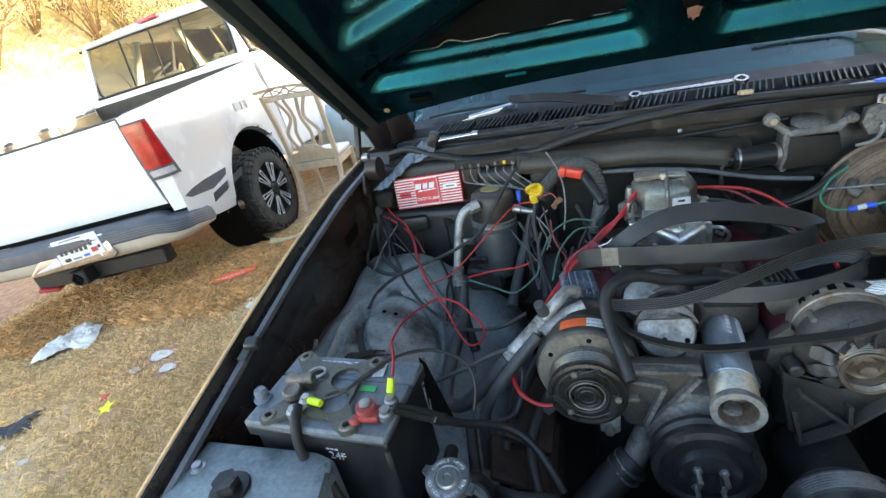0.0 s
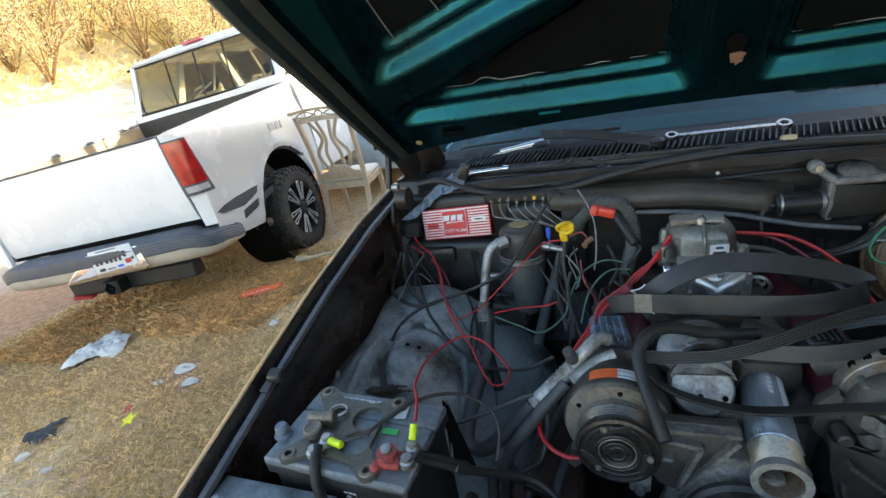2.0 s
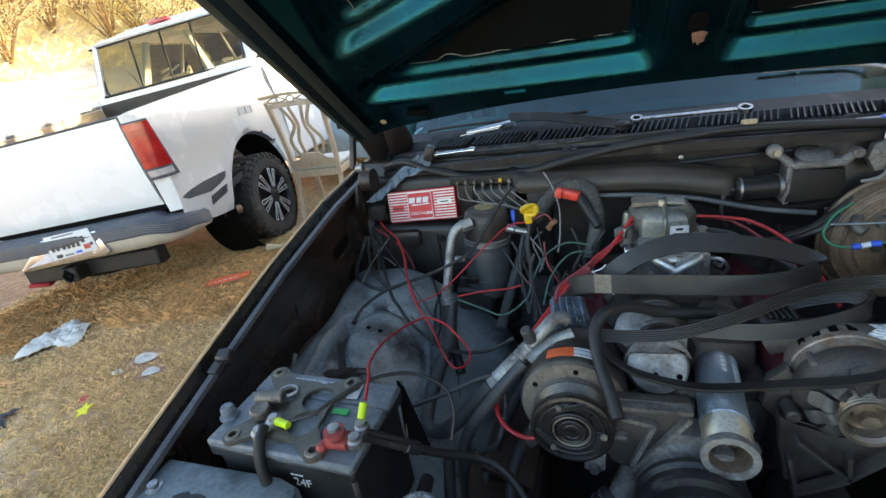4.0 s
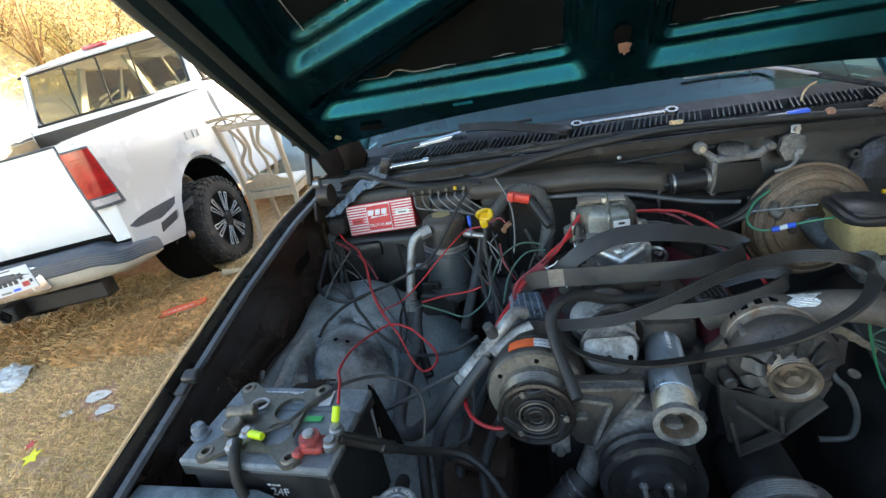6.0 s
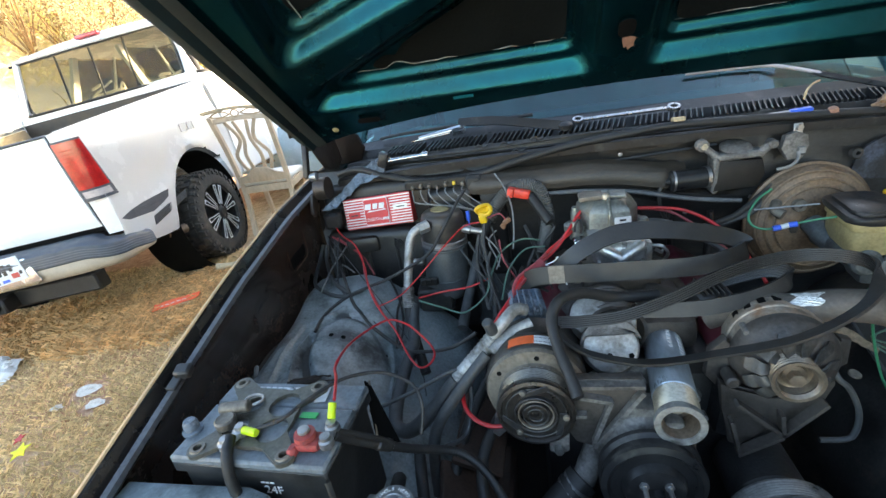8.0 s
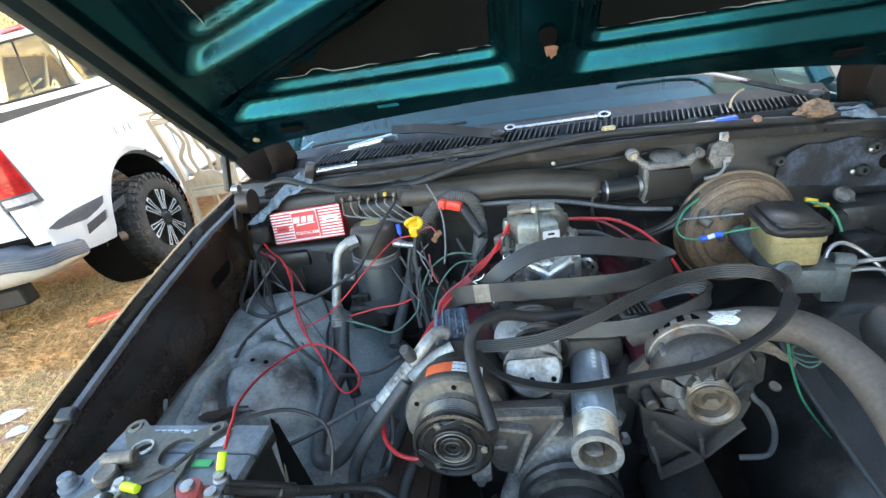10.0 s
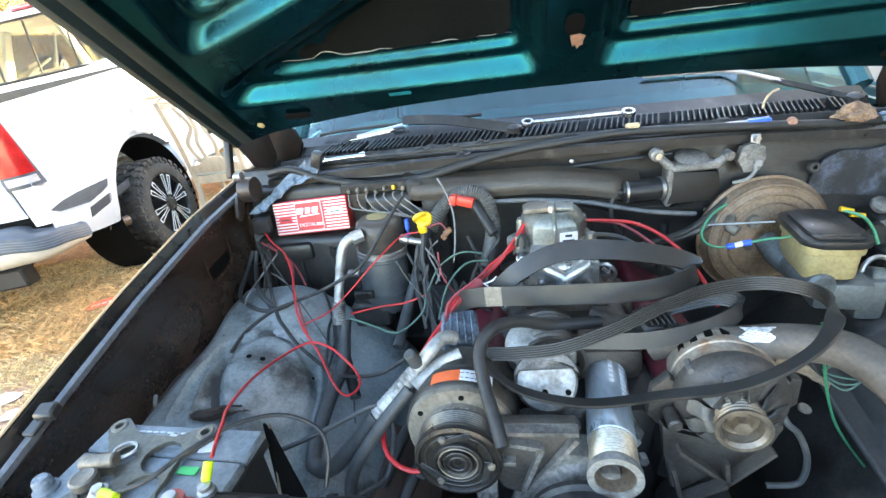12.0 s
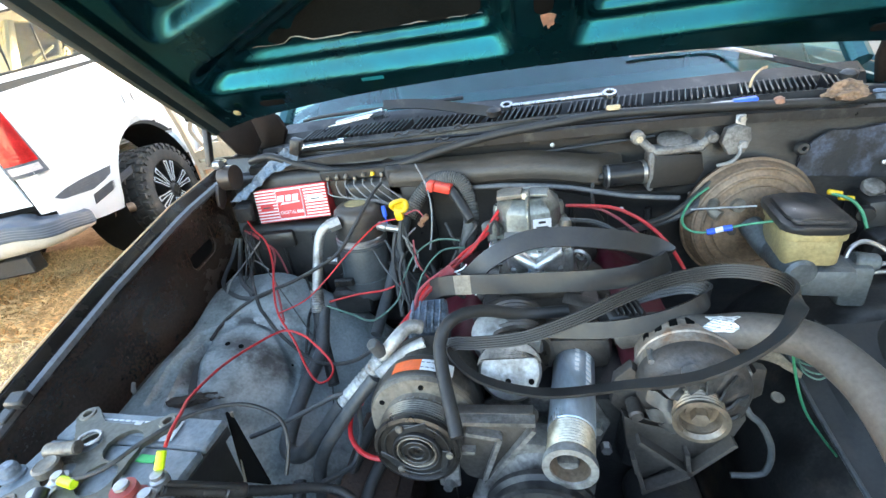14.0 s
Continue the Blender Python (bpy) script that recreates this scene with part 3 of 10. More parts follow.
def ground_mat():
    m = bpy.data.materials.new("dry_grass_and_dirt")
    m.use_nodes = True
    n, l = m.node_tree.nodes, m.node_tree.links
    p = n["Principled BSDF"]
    co = n.new("ShaderNodeTexCoord")
    big = n.new("ShaderNodeTexNoise")
    big.inputs["Scale"].default_value, big.inputs["Detail"].default_value = 0.9, 6
    mid = n.new("ShaderNodeTexNoise")
    mid.inputs["Scale"].default_value, mid.inputs["Detail"].default_value, mid.inputs["Roughness"].default_value = 16, 8, 0.75
    fine = n.new("ShaderNodeTexNoise")
    fine.inputs["Scale"].default_value, fine.inputs["Detail"].default_value = 120, 4
    for t in (big, mid, fine):
        l.new(co.outputs["Object"], t.inputs["Vector"])
    r1 = n.new("ShaderNodeValToRGB")
    r1.color_ramp.elements[0].position, r1.color_ramp.elements[0].color = 0.36, (0.48, 0.33, 0.19, 1)
    r1.color_ramp.elements[1].position, r1.color_ramp.elements[1].color = 0.60, (0.80, 0.62, 0.40, 1)
    l.new(mid.outputs["Fac"], r1.inputs["Fac"])
    r2 = n.new("ShaderNodeValToRGB")
    r2.color_ramp.elements[0].position, r2.color_ramp.elements[0].color = 0.42, (0.42, 0.235, 0.14, 1)
    r2.color_ramp.elements[1].position, r2.color_ramp.elements[1].color = 0.60, (0.64, 0.40, 0.26, 1)
    l.new(mid.outputs["Fac"], r2.inputs["Fac"])
    s = n.new("ShaderNodeMapRange")
    l.new(big.outputs["Fac"], s.inputs["Value"])
    s.inputs["From Min"].default_value, s.inputs["From Max"].default_value = 0.5, 0.64
    mx = n.new("ShaderNodeMix")
    mx.data_type = "RGBA"
    # bare reddish soil on the far side of the tow hitch
    xyz = n.new("ShaderNodeSeparateXYZ")
    l.new(co.outputs["Object"], xyz.inputs[0])
    wav = n.new("ShaderNodeMath")
    wav.operation = "MULTIPLY_ADD"
    wav.inputs[1].default_value = -1.6
    l.new(big.outputs["Fac"], wav.inputs[0])
    l.new(xyz.outputs["X"], wav.inputs[2])
    soil = n.new("ShaderNodeMapRange")
    soil.inputs["From Min"].default_value, soil.inputs["From Max"].default_value = -4.35, -4.75
    l.new(wav.outputs[0], soil.inputs["Value"])
    mxs = n.new("ShaderNodeMath")
    mxs.operation = "MAXIMUM"
    l.new(s.outputs[0], mxs.inputs[0])
    l.new(soil.outputs[0], mxs.inputs[1])
    l.new(mxs.outputs[0], mx.inputs["Factor"])
    l.new(r1.outputs[0], mx.inputs[6])
    l.new(r2.outputs[0], mx.inputs[7])
    # bare pale bank at the foot of the hillside
    dot = n.new("ShaderNodeVectorMath")
    dot.operation = "DOT_PRODUCT"
    dot.inputs[1].default_value = (-0.9, 0.44, 0)
    l.new(co.outputs["Object"], dot.inputs[0])
    add = n.new("ShaderNodeMath")
    add.operation = "MULTIPLY_ADD"
    add.inputs[1].default_value = 2.0
    l.new(big.outputs["Fac"], add.inputs[0])
    l.new(dot.outputs["Value"], add.inputs[2])
    bank = n.new("ShaderNodeMapRange")
    bank.inputs["From Min"].default_value, bank.inputs["From Max"].default_value = 8.6, 10.6
    l.new(add.outputs[0], bank.inputs["Value"])
    r3 = n.new("ShaderNodeValToRGB")
    r3.color_ramp.elements[0].position, r3.color_ramp.elements[0].color = 0.3, (0.70, 0.58, 0.42, 1)
    r3.color_ramp.elements[1].position, r3.color_ramp.elements[1].color = 0.6, (0.84, 0.76, 0.62, 1)
    l.new(mid.outputs["Fac"], r3.inputs["Fac"])
    mb = n.new("ShaderNodeMix")
    mb.data_type = "RGBA"
    l.new(bank.outputs[0], mb.inputs["Factor"])
    l.new(mx.outputs[2], mb.inputs[6])
    l.new(r3.outputs[0], mb.inputs[7])
    l.new(mb.outputs[2], p.inputs["Base Color"])
    p.inputs["Roughness"].default_value = 0.95
    p.inputs["Specular IOR Level"].default_value = 0.15
    bp = n.new("ShaderNodeBump")
    bp.inputs["Strength"].default_value, bp.inputs["Distance"].default_value = 0.7, 0.02
    l.new(fine.outputs["Fac"], bp.inputs["Height"])
    l.new(bp.outputs[0], p.inputs["Normal"])
    return m


M_GROUND = ground_mat()


def stretch(t, near, far):
    """Even steps near the middle, ever longer ones outwards."""
    s = 2 * t - 1
    return math.copysign(near * abs(s) + (far - near) * abs(s) ** 5, s)


bm = B()
sheet(bm, 150, 150, lambda u, v: (lambda x, y: Vector((x, y, ground_z(x, y))))(-2.5 + stretch(u, 9, 900), 3 + stretch(v, 9, 900)))
ground = new("ground", finish(bm, "ground", M_GROUND, 60))
tagged(ground, "dry trodden yard of straw-coloured grass and reddish dirt", "ground", kind="structure")

M_STRAW = mat("straw_grass", (0.80, 0.61, 0.37), 0.8, var=0.3, scale=6, island=0.6, bump=0)
M_STRAWDARK = mat("brown_grass", (0.64, 0.39, 0.17), 0.8, var=0.3, scale=6, island=0.4, bump=0)


def blades(name, count, area, h0, h1, w, seed, material, label, keep):
    rng = random.Random(seed)
    verts, faces = [], []
    made = 0
    while made < count:
        x, y = rng.uniform(*area[0]), rng.uniform(*area[1])
        if not keep(x, y, rng):
            continue
        made += 1
        z = ground_z(x, y)
        h, a, lean = rng.uniform(h0, h1), rng.uniform(0, 6.28), rng.uniform(0.5, 1.6)
        dx, dy = math.cos(a), math.sin(a)
        k = len(verts)
        b = rng.uniform(0, 6.28)
        ox, oy = math.cos(b) * w / 2, math.sin(b) * w / 2
        verts += [(x - ox, y - oy, z - 0.004), (x + ox, y + oy, z - 0.004), (x + dx * h * lean * 0.5 + ox * 0.7, y + dy * h * lean * 0.5 + oy * 0.7, z + h * 0.65),
                  (x + dx * h * lean - ox * 0.2, y + dy * h * lean - oy * 0.2, z + h * rng.uniform(0.6, 1.0))]
        faces += [(k, k + 1, k + 2), (k, k + 2, k + 3)]
    me = bpy.data.meshes.new(name)
    me.from_pydata(verts, [], faces)
    me.materials.append(material)
    return tagged(new(name, me), label, "grass", kind="stuff")


def grassy(x, y, rng):
    return noise.noise(Vector((x * 0.9, y * 0.9, 7))) + rng.uniform(-0.5, 0.5) > -0.12


LITTER = ((-3.50, 2.02, 0.17), (-2.62, 2.68, 0.13), (-2.46, 1.84, 0.09), (-2.31, 1.74, 0.07), (-2.36, 1.435, 0.05), (-2.88, 1.34, 0.06), (-2.45, 1.50, 0.03))


def grassy_short(x, y, rng):
    return grassy(x, y, rng) and all((x - a) ** 2 + (y - b) ** 2 > r * r for a, b, r in LITTER)


blades("dry_grass", 120000, ((-5.0, -1.2), (0.3, 3.6)), 0.008, 0.034, 0.0032, 3, M_STRAW, "short dry straw grass lying matted over the dirt", grassy_short)
blades("brown_grass", 26000, ((-4.6, -2.3), (1.9, 3.6)), 0.02, 0.07, 0.0032, 4, M_STRAWDARK, "taller brown grass beneath the parked truck",
       lambda x, y, rng: noise.noise(Vector((x * 1.3, y * 1.3, 2))) + rng.uniform(-0.4, 0.4) - 1.2 * abs(y - 0.16 * (x + 3.5) - 2.5) > -0.3 and all((x - a) ** 2 + (y - b) ** 2 > r * r for a, b, r in LITTER))

# ---- unseen plain wall, added on the driver's side to shade the yard ----
bm = B()
box(bm, (2.95, 5.2, 1.95), (0.2, 18.6, 4.2))
wall_east = new("wall_east", finish(bm, "wall_east", M_WALL, 30))
tagged(wall_east, "unseen tan stucco wall, added to close the yard and block the sun", "wall", kind="structure")

# ---- the pickup whose engine bay is open ----
truck = thing("pickup_truck", (0, 1.7, 0.08), "teal pickup truck with its hood propped open", "truck")
CREST = [(-0.2, 0.62), (0.3, 0.775), (0.5, 0.835), (0.74, 0.908), (1.0, 0.985), (1.19, 1.038), (1.45, 1.095), (1.66, 1.122), (1.9, 1.14), (2.4, 1.16)]


def crest(y):
    return lerp_table(CREST, y)


def fender(side):
    s = side
    prof = [(-0.850, -0.030), (-0.852, -0.018), (-0.860, -0.016), (-0.866, -0.028), (-0.872, -0.026), (-0.882, -0.003), (-0.888, 0.0), (-0.905, -0.012),
            (-0.935, -0.05), (-0.955, -0.11), (-0.965, -0.2), (-0.968, -0.42), (-0.955, -0.5)]
    bm = B()
    k = len(prof) - 1
    sheet(bm, 44, k, lambda u, v: (lambda y, p: Vector((s * -p[0], y, crest(y) + p[1])))(0.05 + 2.2 * u, prof[round(v * k)]))
    ob = part("fender", bm, M_BODY if s > 0 else M_FENDER, truck, "dark painted front fender with a raised inner lip")
    bm = B()
    sheet(bm, 44, 3, lambda u, v: (lambda y, p: Vector((s * -p[0], y, crest(y) + p[1])))(0.05 + 2.2 * u, [(-0.8835, 0.001), (-0.887, 0.0025), (-0.895, -0.0015), (-0.905, -0.009)][round(v * 3)]))
    part("fender_edge", bm, M_GOLD, ob, "worn gold-tinged fender edge")
    bm = B()
    sheet(bm, 30, 2, lambda u, v: (lambda y, p: Vector((s * -p[0], y, crest(y) + p[1])))(0.3 + 1.35 * u, [(-0.8495, -0.026), (-0.851, -0.0165), (-0.8605, -0.0145)][round(v * 2)]))
    part("lip", bm, M_LIP, ob, "scuffed grey inner lip")
    return ob


fender_l = fender(-1)
fender(1)


def apron(s):
    def f(u, v):
        y, t = 0.3 + 1.36 * u, v
        z = crest(y) - 0.03 - t * (crest(y) - 0.45)
        x = -0.862 - 0.02 * smoothstep(0, 0.2, t)
        d = math.hypot((y - 1.287) / 0.062, (z - 0.883) / 0.056)
        x += 0.0035 * math.exp(-((d - 1.04) / 0.05) ** 2) + 0.002 * math.exp(-((d - 0.86) / 0.05) ** 2)
        return Vector((s * -x, y, z))
    bm = B()
    sheet(bm, 150, 80, f)
    ob = part("apron", bm, M_APRON, truck, "glossy dark inner fender wall")
    y, z = 1.475, 0.985
    bm = B()
    prism(bm, rounded(0.10, 0.105, 0.02), (s * 0.8795, y, z), (0, 1, 0.15), (0, 0, 1), 0.004 * (1 if s > 0 else -1))
    part("opening", bm, M_HOLE, ob, "dark square opening with rounded corners")
    bm = B()
    ring = [Vector((s * 0.8735, y + a, z + b + 0.15 * a)) for a, b in rounded(0.104, 0.11, 0.022, 3)]
    tube(bm, ring, 0.0022, 5, 2, closed=True)
    part("opening_rim", bm, M_APRON, ob)
    return ob


apron_l, apron_r = apron(-1), apron(1)
bm = B()
box(bm, (-0.842, 0.955, 0.968), (0.03, 0.026, 0.02), (15, 0, 10), 0.004)
box(bm, (-0.850, 0.945, 0.960), (0.02, 0.05, 0.008), (15, 0, 0), 0.002)
part("clip", bm, M_BAY, fender_l, "bent sheet clip on the fender lip")
bm = B()
tube(bm, [(-0.868, 1.135, 0.79), (-0.852, 1.125, 0.815), (-0.842, 1.122, 0.836), (-0.833, 1.118, 0.846), (-0.836, 1.112, 0.832)], 0.004, 6, 5)
part("wire_clip", bm, M_GREYWIRE, apron_l)


LINER_X = [(-0.90, 0.70), (-0.882, 0.765), (-0.866, 0.812), (-0.85, 0.829), (-0.82, 0.831), (-0.79, 0.827), (-0.75, 0.822), (-0.70, 0.812), (-0.66, 0.790), (-0.605, 0.740), (-0.55, 0.69), (-0.48, 0.63), (-0.42, 0.57), (-0.38, 0.48)]


def bank(p, a, b, w):
    """Gaussian of the distance from p to the line a to b, fading at its ends."""
    a, b = Vector(a), Vector(b)
    t = max(0.0, min(1.0, (p - a).dot(b - a) / (b - a).length_squared))
    return math.exp(-((p - a.lerp(b, t)).length / w) ** 2)


def liner_f(x, y):
    """Height of the passenger side's wheelhouse: a crown along the fender that falls towards the engine."""
    z = (lerp_table(LINER_X, x - 0.012) + lerp_table(LINER_X, x) + lerp_table(LINER_X, x + 0.012)) / 3
    z += lerp_table([(-0.8, 0.03), (-0.72, 0.05), (-0.5, 0.09)], x) * smoothstep(1.30, 1.45, y)
    z -= 0.3 * smoothstep(1.50, 1.66, y) ** 1.3 + 0.25 * max(0.0, 1.34 - y) ** 2
    p = Vector((x, y))
    q = p - Vector((-0.672, 1.228))
    d = math.hypot((q.x * 0.94 + q.y * 0.33) / 0.088, (q.y * 0.94 - q.x * 0.33) / 0.118)
    z += 0.012 * smoothstep(1.06, 0.90, d)
    z -= 0.020 * max(bank(p, (-0.774, 1.262), (-0.764, 1.198), 0.012), bank(p, (-0.764, 1.198), (-0.736, 1.138), 0.013))
    z += 0.009 * max(bank(p, (-0.800, 1.09), (-0.815, 1.192), 0.0045), bank(p, (-0.815, 1.192), (-0.809, 1.298), 0.0045), bank(p, (-0.809, 1.298), (-0.720, 1.369), 0.0045))
    z += 0.008 * max(bank(p, (-0.757, 1.09), (-0.785, 1.198), 0.004), bank(p, (-0.785, 1.198), (-0.784, 1.268), 0.004))
    z += 0.006 * max(bank(p, (-0.601, 1.344), (-0.577, 1.265), 0.005), bank(p, (-0.577, 1.265), (-0.569, 1.20), 0.005))
    z -= 0.006 * bank(p, (-0.70, 1.348), (-0.65, 1.352), 0.012)
    return z + 0.0022 * noise.noise(Vector((x * 11, y * 11, 4)))


def liner_left():
    bm = B()
    sheet(bm, 150, 170, lambda u, v: (lambda x, y: Vector((x, y, liner_f(x, y))))(-0.90 + 0.52 * u, 0.93 + 0.73 * v))
    ob = part("wheelhouse_liner", bm, M_LINER, truck, "dusty blue-grey plastic wheelhouse liner with a raised oily pad")
    for x, y, r in ((-0.720, 1.263, 0.0058), (-0.691, 1.265, 0.0058), (-0.603, 1.292, 0.0035)):
        nrm = Vector((liner_f(x - 0.004, y) - liner_f(x + 0.004, y), liner_f(x, y - 0.004) - liner_f(x, y + 0.004), 0.008)).normalized()
        bm = B()
        lathe(bm, Vector((x, y, liner_f(x, y))) + nrm * 0.0004, nrm, [(0, 0), (r, 0.0), (r, 0.0012), (0, 0.0012)], 12)
        part("hole", bm, M_HOLE, ob)
    # dried white smear above the pad
    bm = B()
    sheet(bm, 12, 8, lambda u, v: (lambda x, y: Vector((x, y, liner_f(x, y) + 0.0012)))(-0.686 + 0.019 * (2 * v - 1) * math.cos(math.pi * u) * (1 + 0.3 * math.sin(7 * u)), 1.357 + 0.008 * math.sin(math.pi * u) * (2 * v - 1)), 0.0008)
    part("smear", bm, M_SMEAR, ob, "dried pale smear")
    return ob


def liner(s, top, inner):
    def f(u, v):
        x, y = -0.875 + (0.875 + inner) * u, 0.93 + 0.75 * v
        z = top - 1.1 * max(0.0, abs(y - 1.26) - 0.12) ** 2
        z -= 0.10 * smoothstep(0.45, 0.8, u) ** 1.5 + 0.30 * smoothstep(0.78, 1.0, u) ** 2
        z -= 0.16 * smoothstep(0.14, 0.0, y - 0.94) ** 1.6 + 0.03 * smoothstep(0.22, 0.05, y - 0.94)
        d = math.hypot((x + 0.655) / 0.135, (y - 1.19) / 0.13 - 0.3 * (x + 0.655) / 0.135)
        d += 0.10 * math.sin(3 * math.atan2(y - 1.19, x + 0.655) + 0.6)
        z += 0.034 * smoothstep(1.04, 0.86, d) - 0.022 * math.exp(-((d - 1.13) / 0.07) ** 2)
        z -= 0.06 * smoothstep(0.70, 0.86, u)
        z += 0.004 * noise.noise(Vector((x * 9, y * 9, 4)))
        return Vector((s * -x, y, z))
    bm = B()
    sheet(bm, 130, 130, f)
    ob = part("wheelhouse_liner", bm, M_LINER_DARK, truck, "oily dark plastic wheelhouse liner with a raised pad")
    bm = B()
    lathe(bm, Vector((0.56, 1.06, f((0.875 - 0.56) / (0.875 + inner), (1.06 - 0.93) / 0.75).z + 0.0005)), (0, 0, 1), [(0, 0), (0.0065, 0.0), (0.0065, 0.0014), (0, 0.0014)], 12)
    part("hole", bm, M_HOLE, ob)
    return ob, f


liner_left()
liner_r, liner_rf = liner(1, 0.80, -0.32)
bm = B()
lathe(bm, (0.366, 1.2, 0.742), (0.1, -0.3, 1), [(0, 0.0), (0.010, 0), (0.011, 0.003), (0.009, 0.005), (0.006, 0.004), (0, 0.005)], 20)
part("plug", bm, M_COMP_TAN, liner_r, "pale crusted plug in the liner")
bm = B()
sheet(bm, 16, 5, lambda u, v: Vector((0.315 + 0.07 * u, 1.225 - 0.04 * u + 0.03 * v * math.sin(math.pi * u), 0.812 - 0.012 * u + 0.012 * math.sin(math.pi * u) + 0.012 * v + 0.003 * noise.noise(Vector((u * 9, v * 4, 1))))), 0.002)
part("torn_edge", bm, mat("torn_tan_fibre", (0.24, 0.18, 0.12), 0.8, var=0.4, scale=40, bump=0.4), liner_r, "torn tan edge strip")
bm = B()
sheet(bm, 24, 14, lambda u, v: (lambda y: Vector((0.418 + 0.26 * v + 0.012 * math.sin(9 * y), y, 0.79 - 0.30 * (1.30 - y) + 0.03 * v + 0.018 * math.exp(-((v - 0.22) / 0.03) ** 2) + 0.006 * noise.noise(Vector((y * 9, v * 5, 2))))))(1.32 - 0.62 * u), 0.004)
flap = part("splash_flap", bm, M_RUBBER, truck, "creased black splash flap beside the wheelhouse")
bm = B()
tube(bm, [(0.416 + 0.012 * math.sin(9 * y), y, 0.794 - 0.30 * (1.30 - y)) for y in (1.32, 1.2, 1.08, 0.96, 0.84, 0.70)], 0.004, 8, 6)
part("rolled_edge", bm, M_HOSE, flap)
bm = B()
bmesh.ops.create_icosphere(bm, subdivisions=4, radius=1.0)
for v in bm.verts:
    q = v.co.copy()
    k = 1 + 0.35 * noise.noise(q * 2.2 + Vector((3, 0, 0))) + 0.2 * noise.noise(q * 6)
    v.co = Vector((-0.712 + q.x * 0.044 * k, 1.118 + 0.016 * q.x + q.y * 0.014 * k + 0.006 * math.sin(3 * q.x), 0.804 - 0.013 * q.x + q.z * 0.011 * k))
solo("dirt_clod", bm, mat("greasy_brown_dirt", (0.035, 0.024, 0.018), 0.75, var=0.6, scale=40, bump=0.7), "greasy brown clod of dirt on the wheelhouse liner", "dirt")
# firewall with its ledge and plenum front
bm = B()
FW = [(1.655, 1.145), (1.668, 1.135), (1.672, 1.05), (1.655, 1.035), (1.615, 1.030), (1.600, 1.022), (1.603, 1.008), (1.635, 0.985), (1.640, 0.9), (1.642, 0.4)]


def fire(u, v):
    k = len(FW) - 1
    y, z = FW[round(v * k)]
    x = -0.87 + 1.74 * u
    c = smoothstep(-0.46, -0.30, x) * smoothstep(0.40, 0.2, x)
    ym, zm = (1.642, z) if z < 1.06 else (y, z)
    y = ym + (y - ym) * c
    if 0.95 < z < 1.06:
        z += lerp_table([(-1, 0.03), (-0.25, 0.03), (0.0, 0.012), (0.12, -0.02), (0.30, -0.05), (1, -0.06)], x)
    y += 0.05 * abs(x) ** 2 * 0.6 + 0.004 * noise.noise(Vector((x * 7, z * 7, 0)))
    return Vector((x, y, z))


sheet(bm, 120, len(FW) - 1, fire)
bmesh.ops.subdivide_edges(bm, edges=[e for e in bm.edges if abs(e.verts[0].co.z - e.verts[1].co.z) > 0.07 and e.calc_length() > 0.07], cuts=2)
firewall = part("firewall", bm, M_FIREWALL, truck, "dusty black firewall with a pressed ledge", 50)
for x, z in ((-0.29, 1.09), (0.02, 1.10), (0.33, 0.96), (0.30, 1.09), (0.43, 1.12), (0.18, 0.93), (0.75, 1.05), (0.72, 1.0)):
    bm = B()
    lathe(bm, (x, 1.656 if z > 1.05 else 1.638, z), (0, -1, 0.1), [(0, 0), (0.006, 0), (0.006, 0.004), (0.003, 0.006), (0, 0.006)], 8)
    part("bolt", bm, M_STEEL, firewall)
# rim of the ledge with its highlight put into pale grey, seams and pressed ribs
bm = B()
tube(bm, [(-0.30, 1.597, 1.040), (-0.203, 1.592, 1.033), (-0.085, 1.590, 1.030), (0.041, 1.590, 1.016), (0.123, 1.590, 0.996), (0.20, 1.595, 0.978), (0.30, 1.605, 0.962)], 0.0062, 8, 8)
part("ledge_edge", bm, M_LIP, firewall, "rim of the pressed ledge, pale grey for its highlight")
bm = B()
DUCT = [(1.640, 1.100), (1.612, 1.094), (1.596, 1.082), (1.590, 1.066), (1.594, 1.050), (1.606, 1.042), (1.640, 1.040)]
sheet(bm, 50, 12, lambda u, v: (lambda x, p: Vector((x, p[0] + 0.05 * (1 - smoothstep(0.0, 0.08, u) * smoothstep(1.0, 0.88, u)) + 0.004 * noise.noise(Vector((x * 8, p[1] * 20, 1))), p[1] - 0.05 * smoothstep(-0.1, 0.25, x) + 0.004 * math.sin(9 * x))))(-0.42 + 0.60 * u, (lerp_table([(i / 6, q[0]) for i, q in enumerate(DUCT)], v), lerp_table([(i / 6, q[1]) for i, q in enumerate(DUCT)], v))), 0.003)
part("plenum_duct", bm, mat("brown_dusty_duct", (0.045, 0.037, 0.030), 0.42, var=0.5, scale=9, dust=0.5, dust_col=(0.12, 0.098, 0.076), bump=0.25, stretch=(0.5, 1, 2)), firewall, "brown dusty plenum duct bulging from the firewall")
bm = B()
tube(bm, [(x, 1.652, 1.085 + 0.010 * math.sin(5 * x) + 0.02 * x) for x in (-0.30, -0.15, 0.0, 0.12, 0.25)], 0.004, 6, 6)
part("pressed_seam", bm, M_FIREWALL, firewall)
for x, z0, z1 in ((-0.20, 0.80, 0.97), (0.06, 0.78, 0.95), (0.14, 0.76, 0.94), (0.24, 0.8, 0.93)):
    bm = B()
    tube(bm, [(x, 1.636, z0), (x + 0.004, 1.634, (z0 + z1) / 2), (x, 1.632, z1)], 0.008, 8, 5)
    part("pressed_rib", bm, M_FIREWALL, firewall)
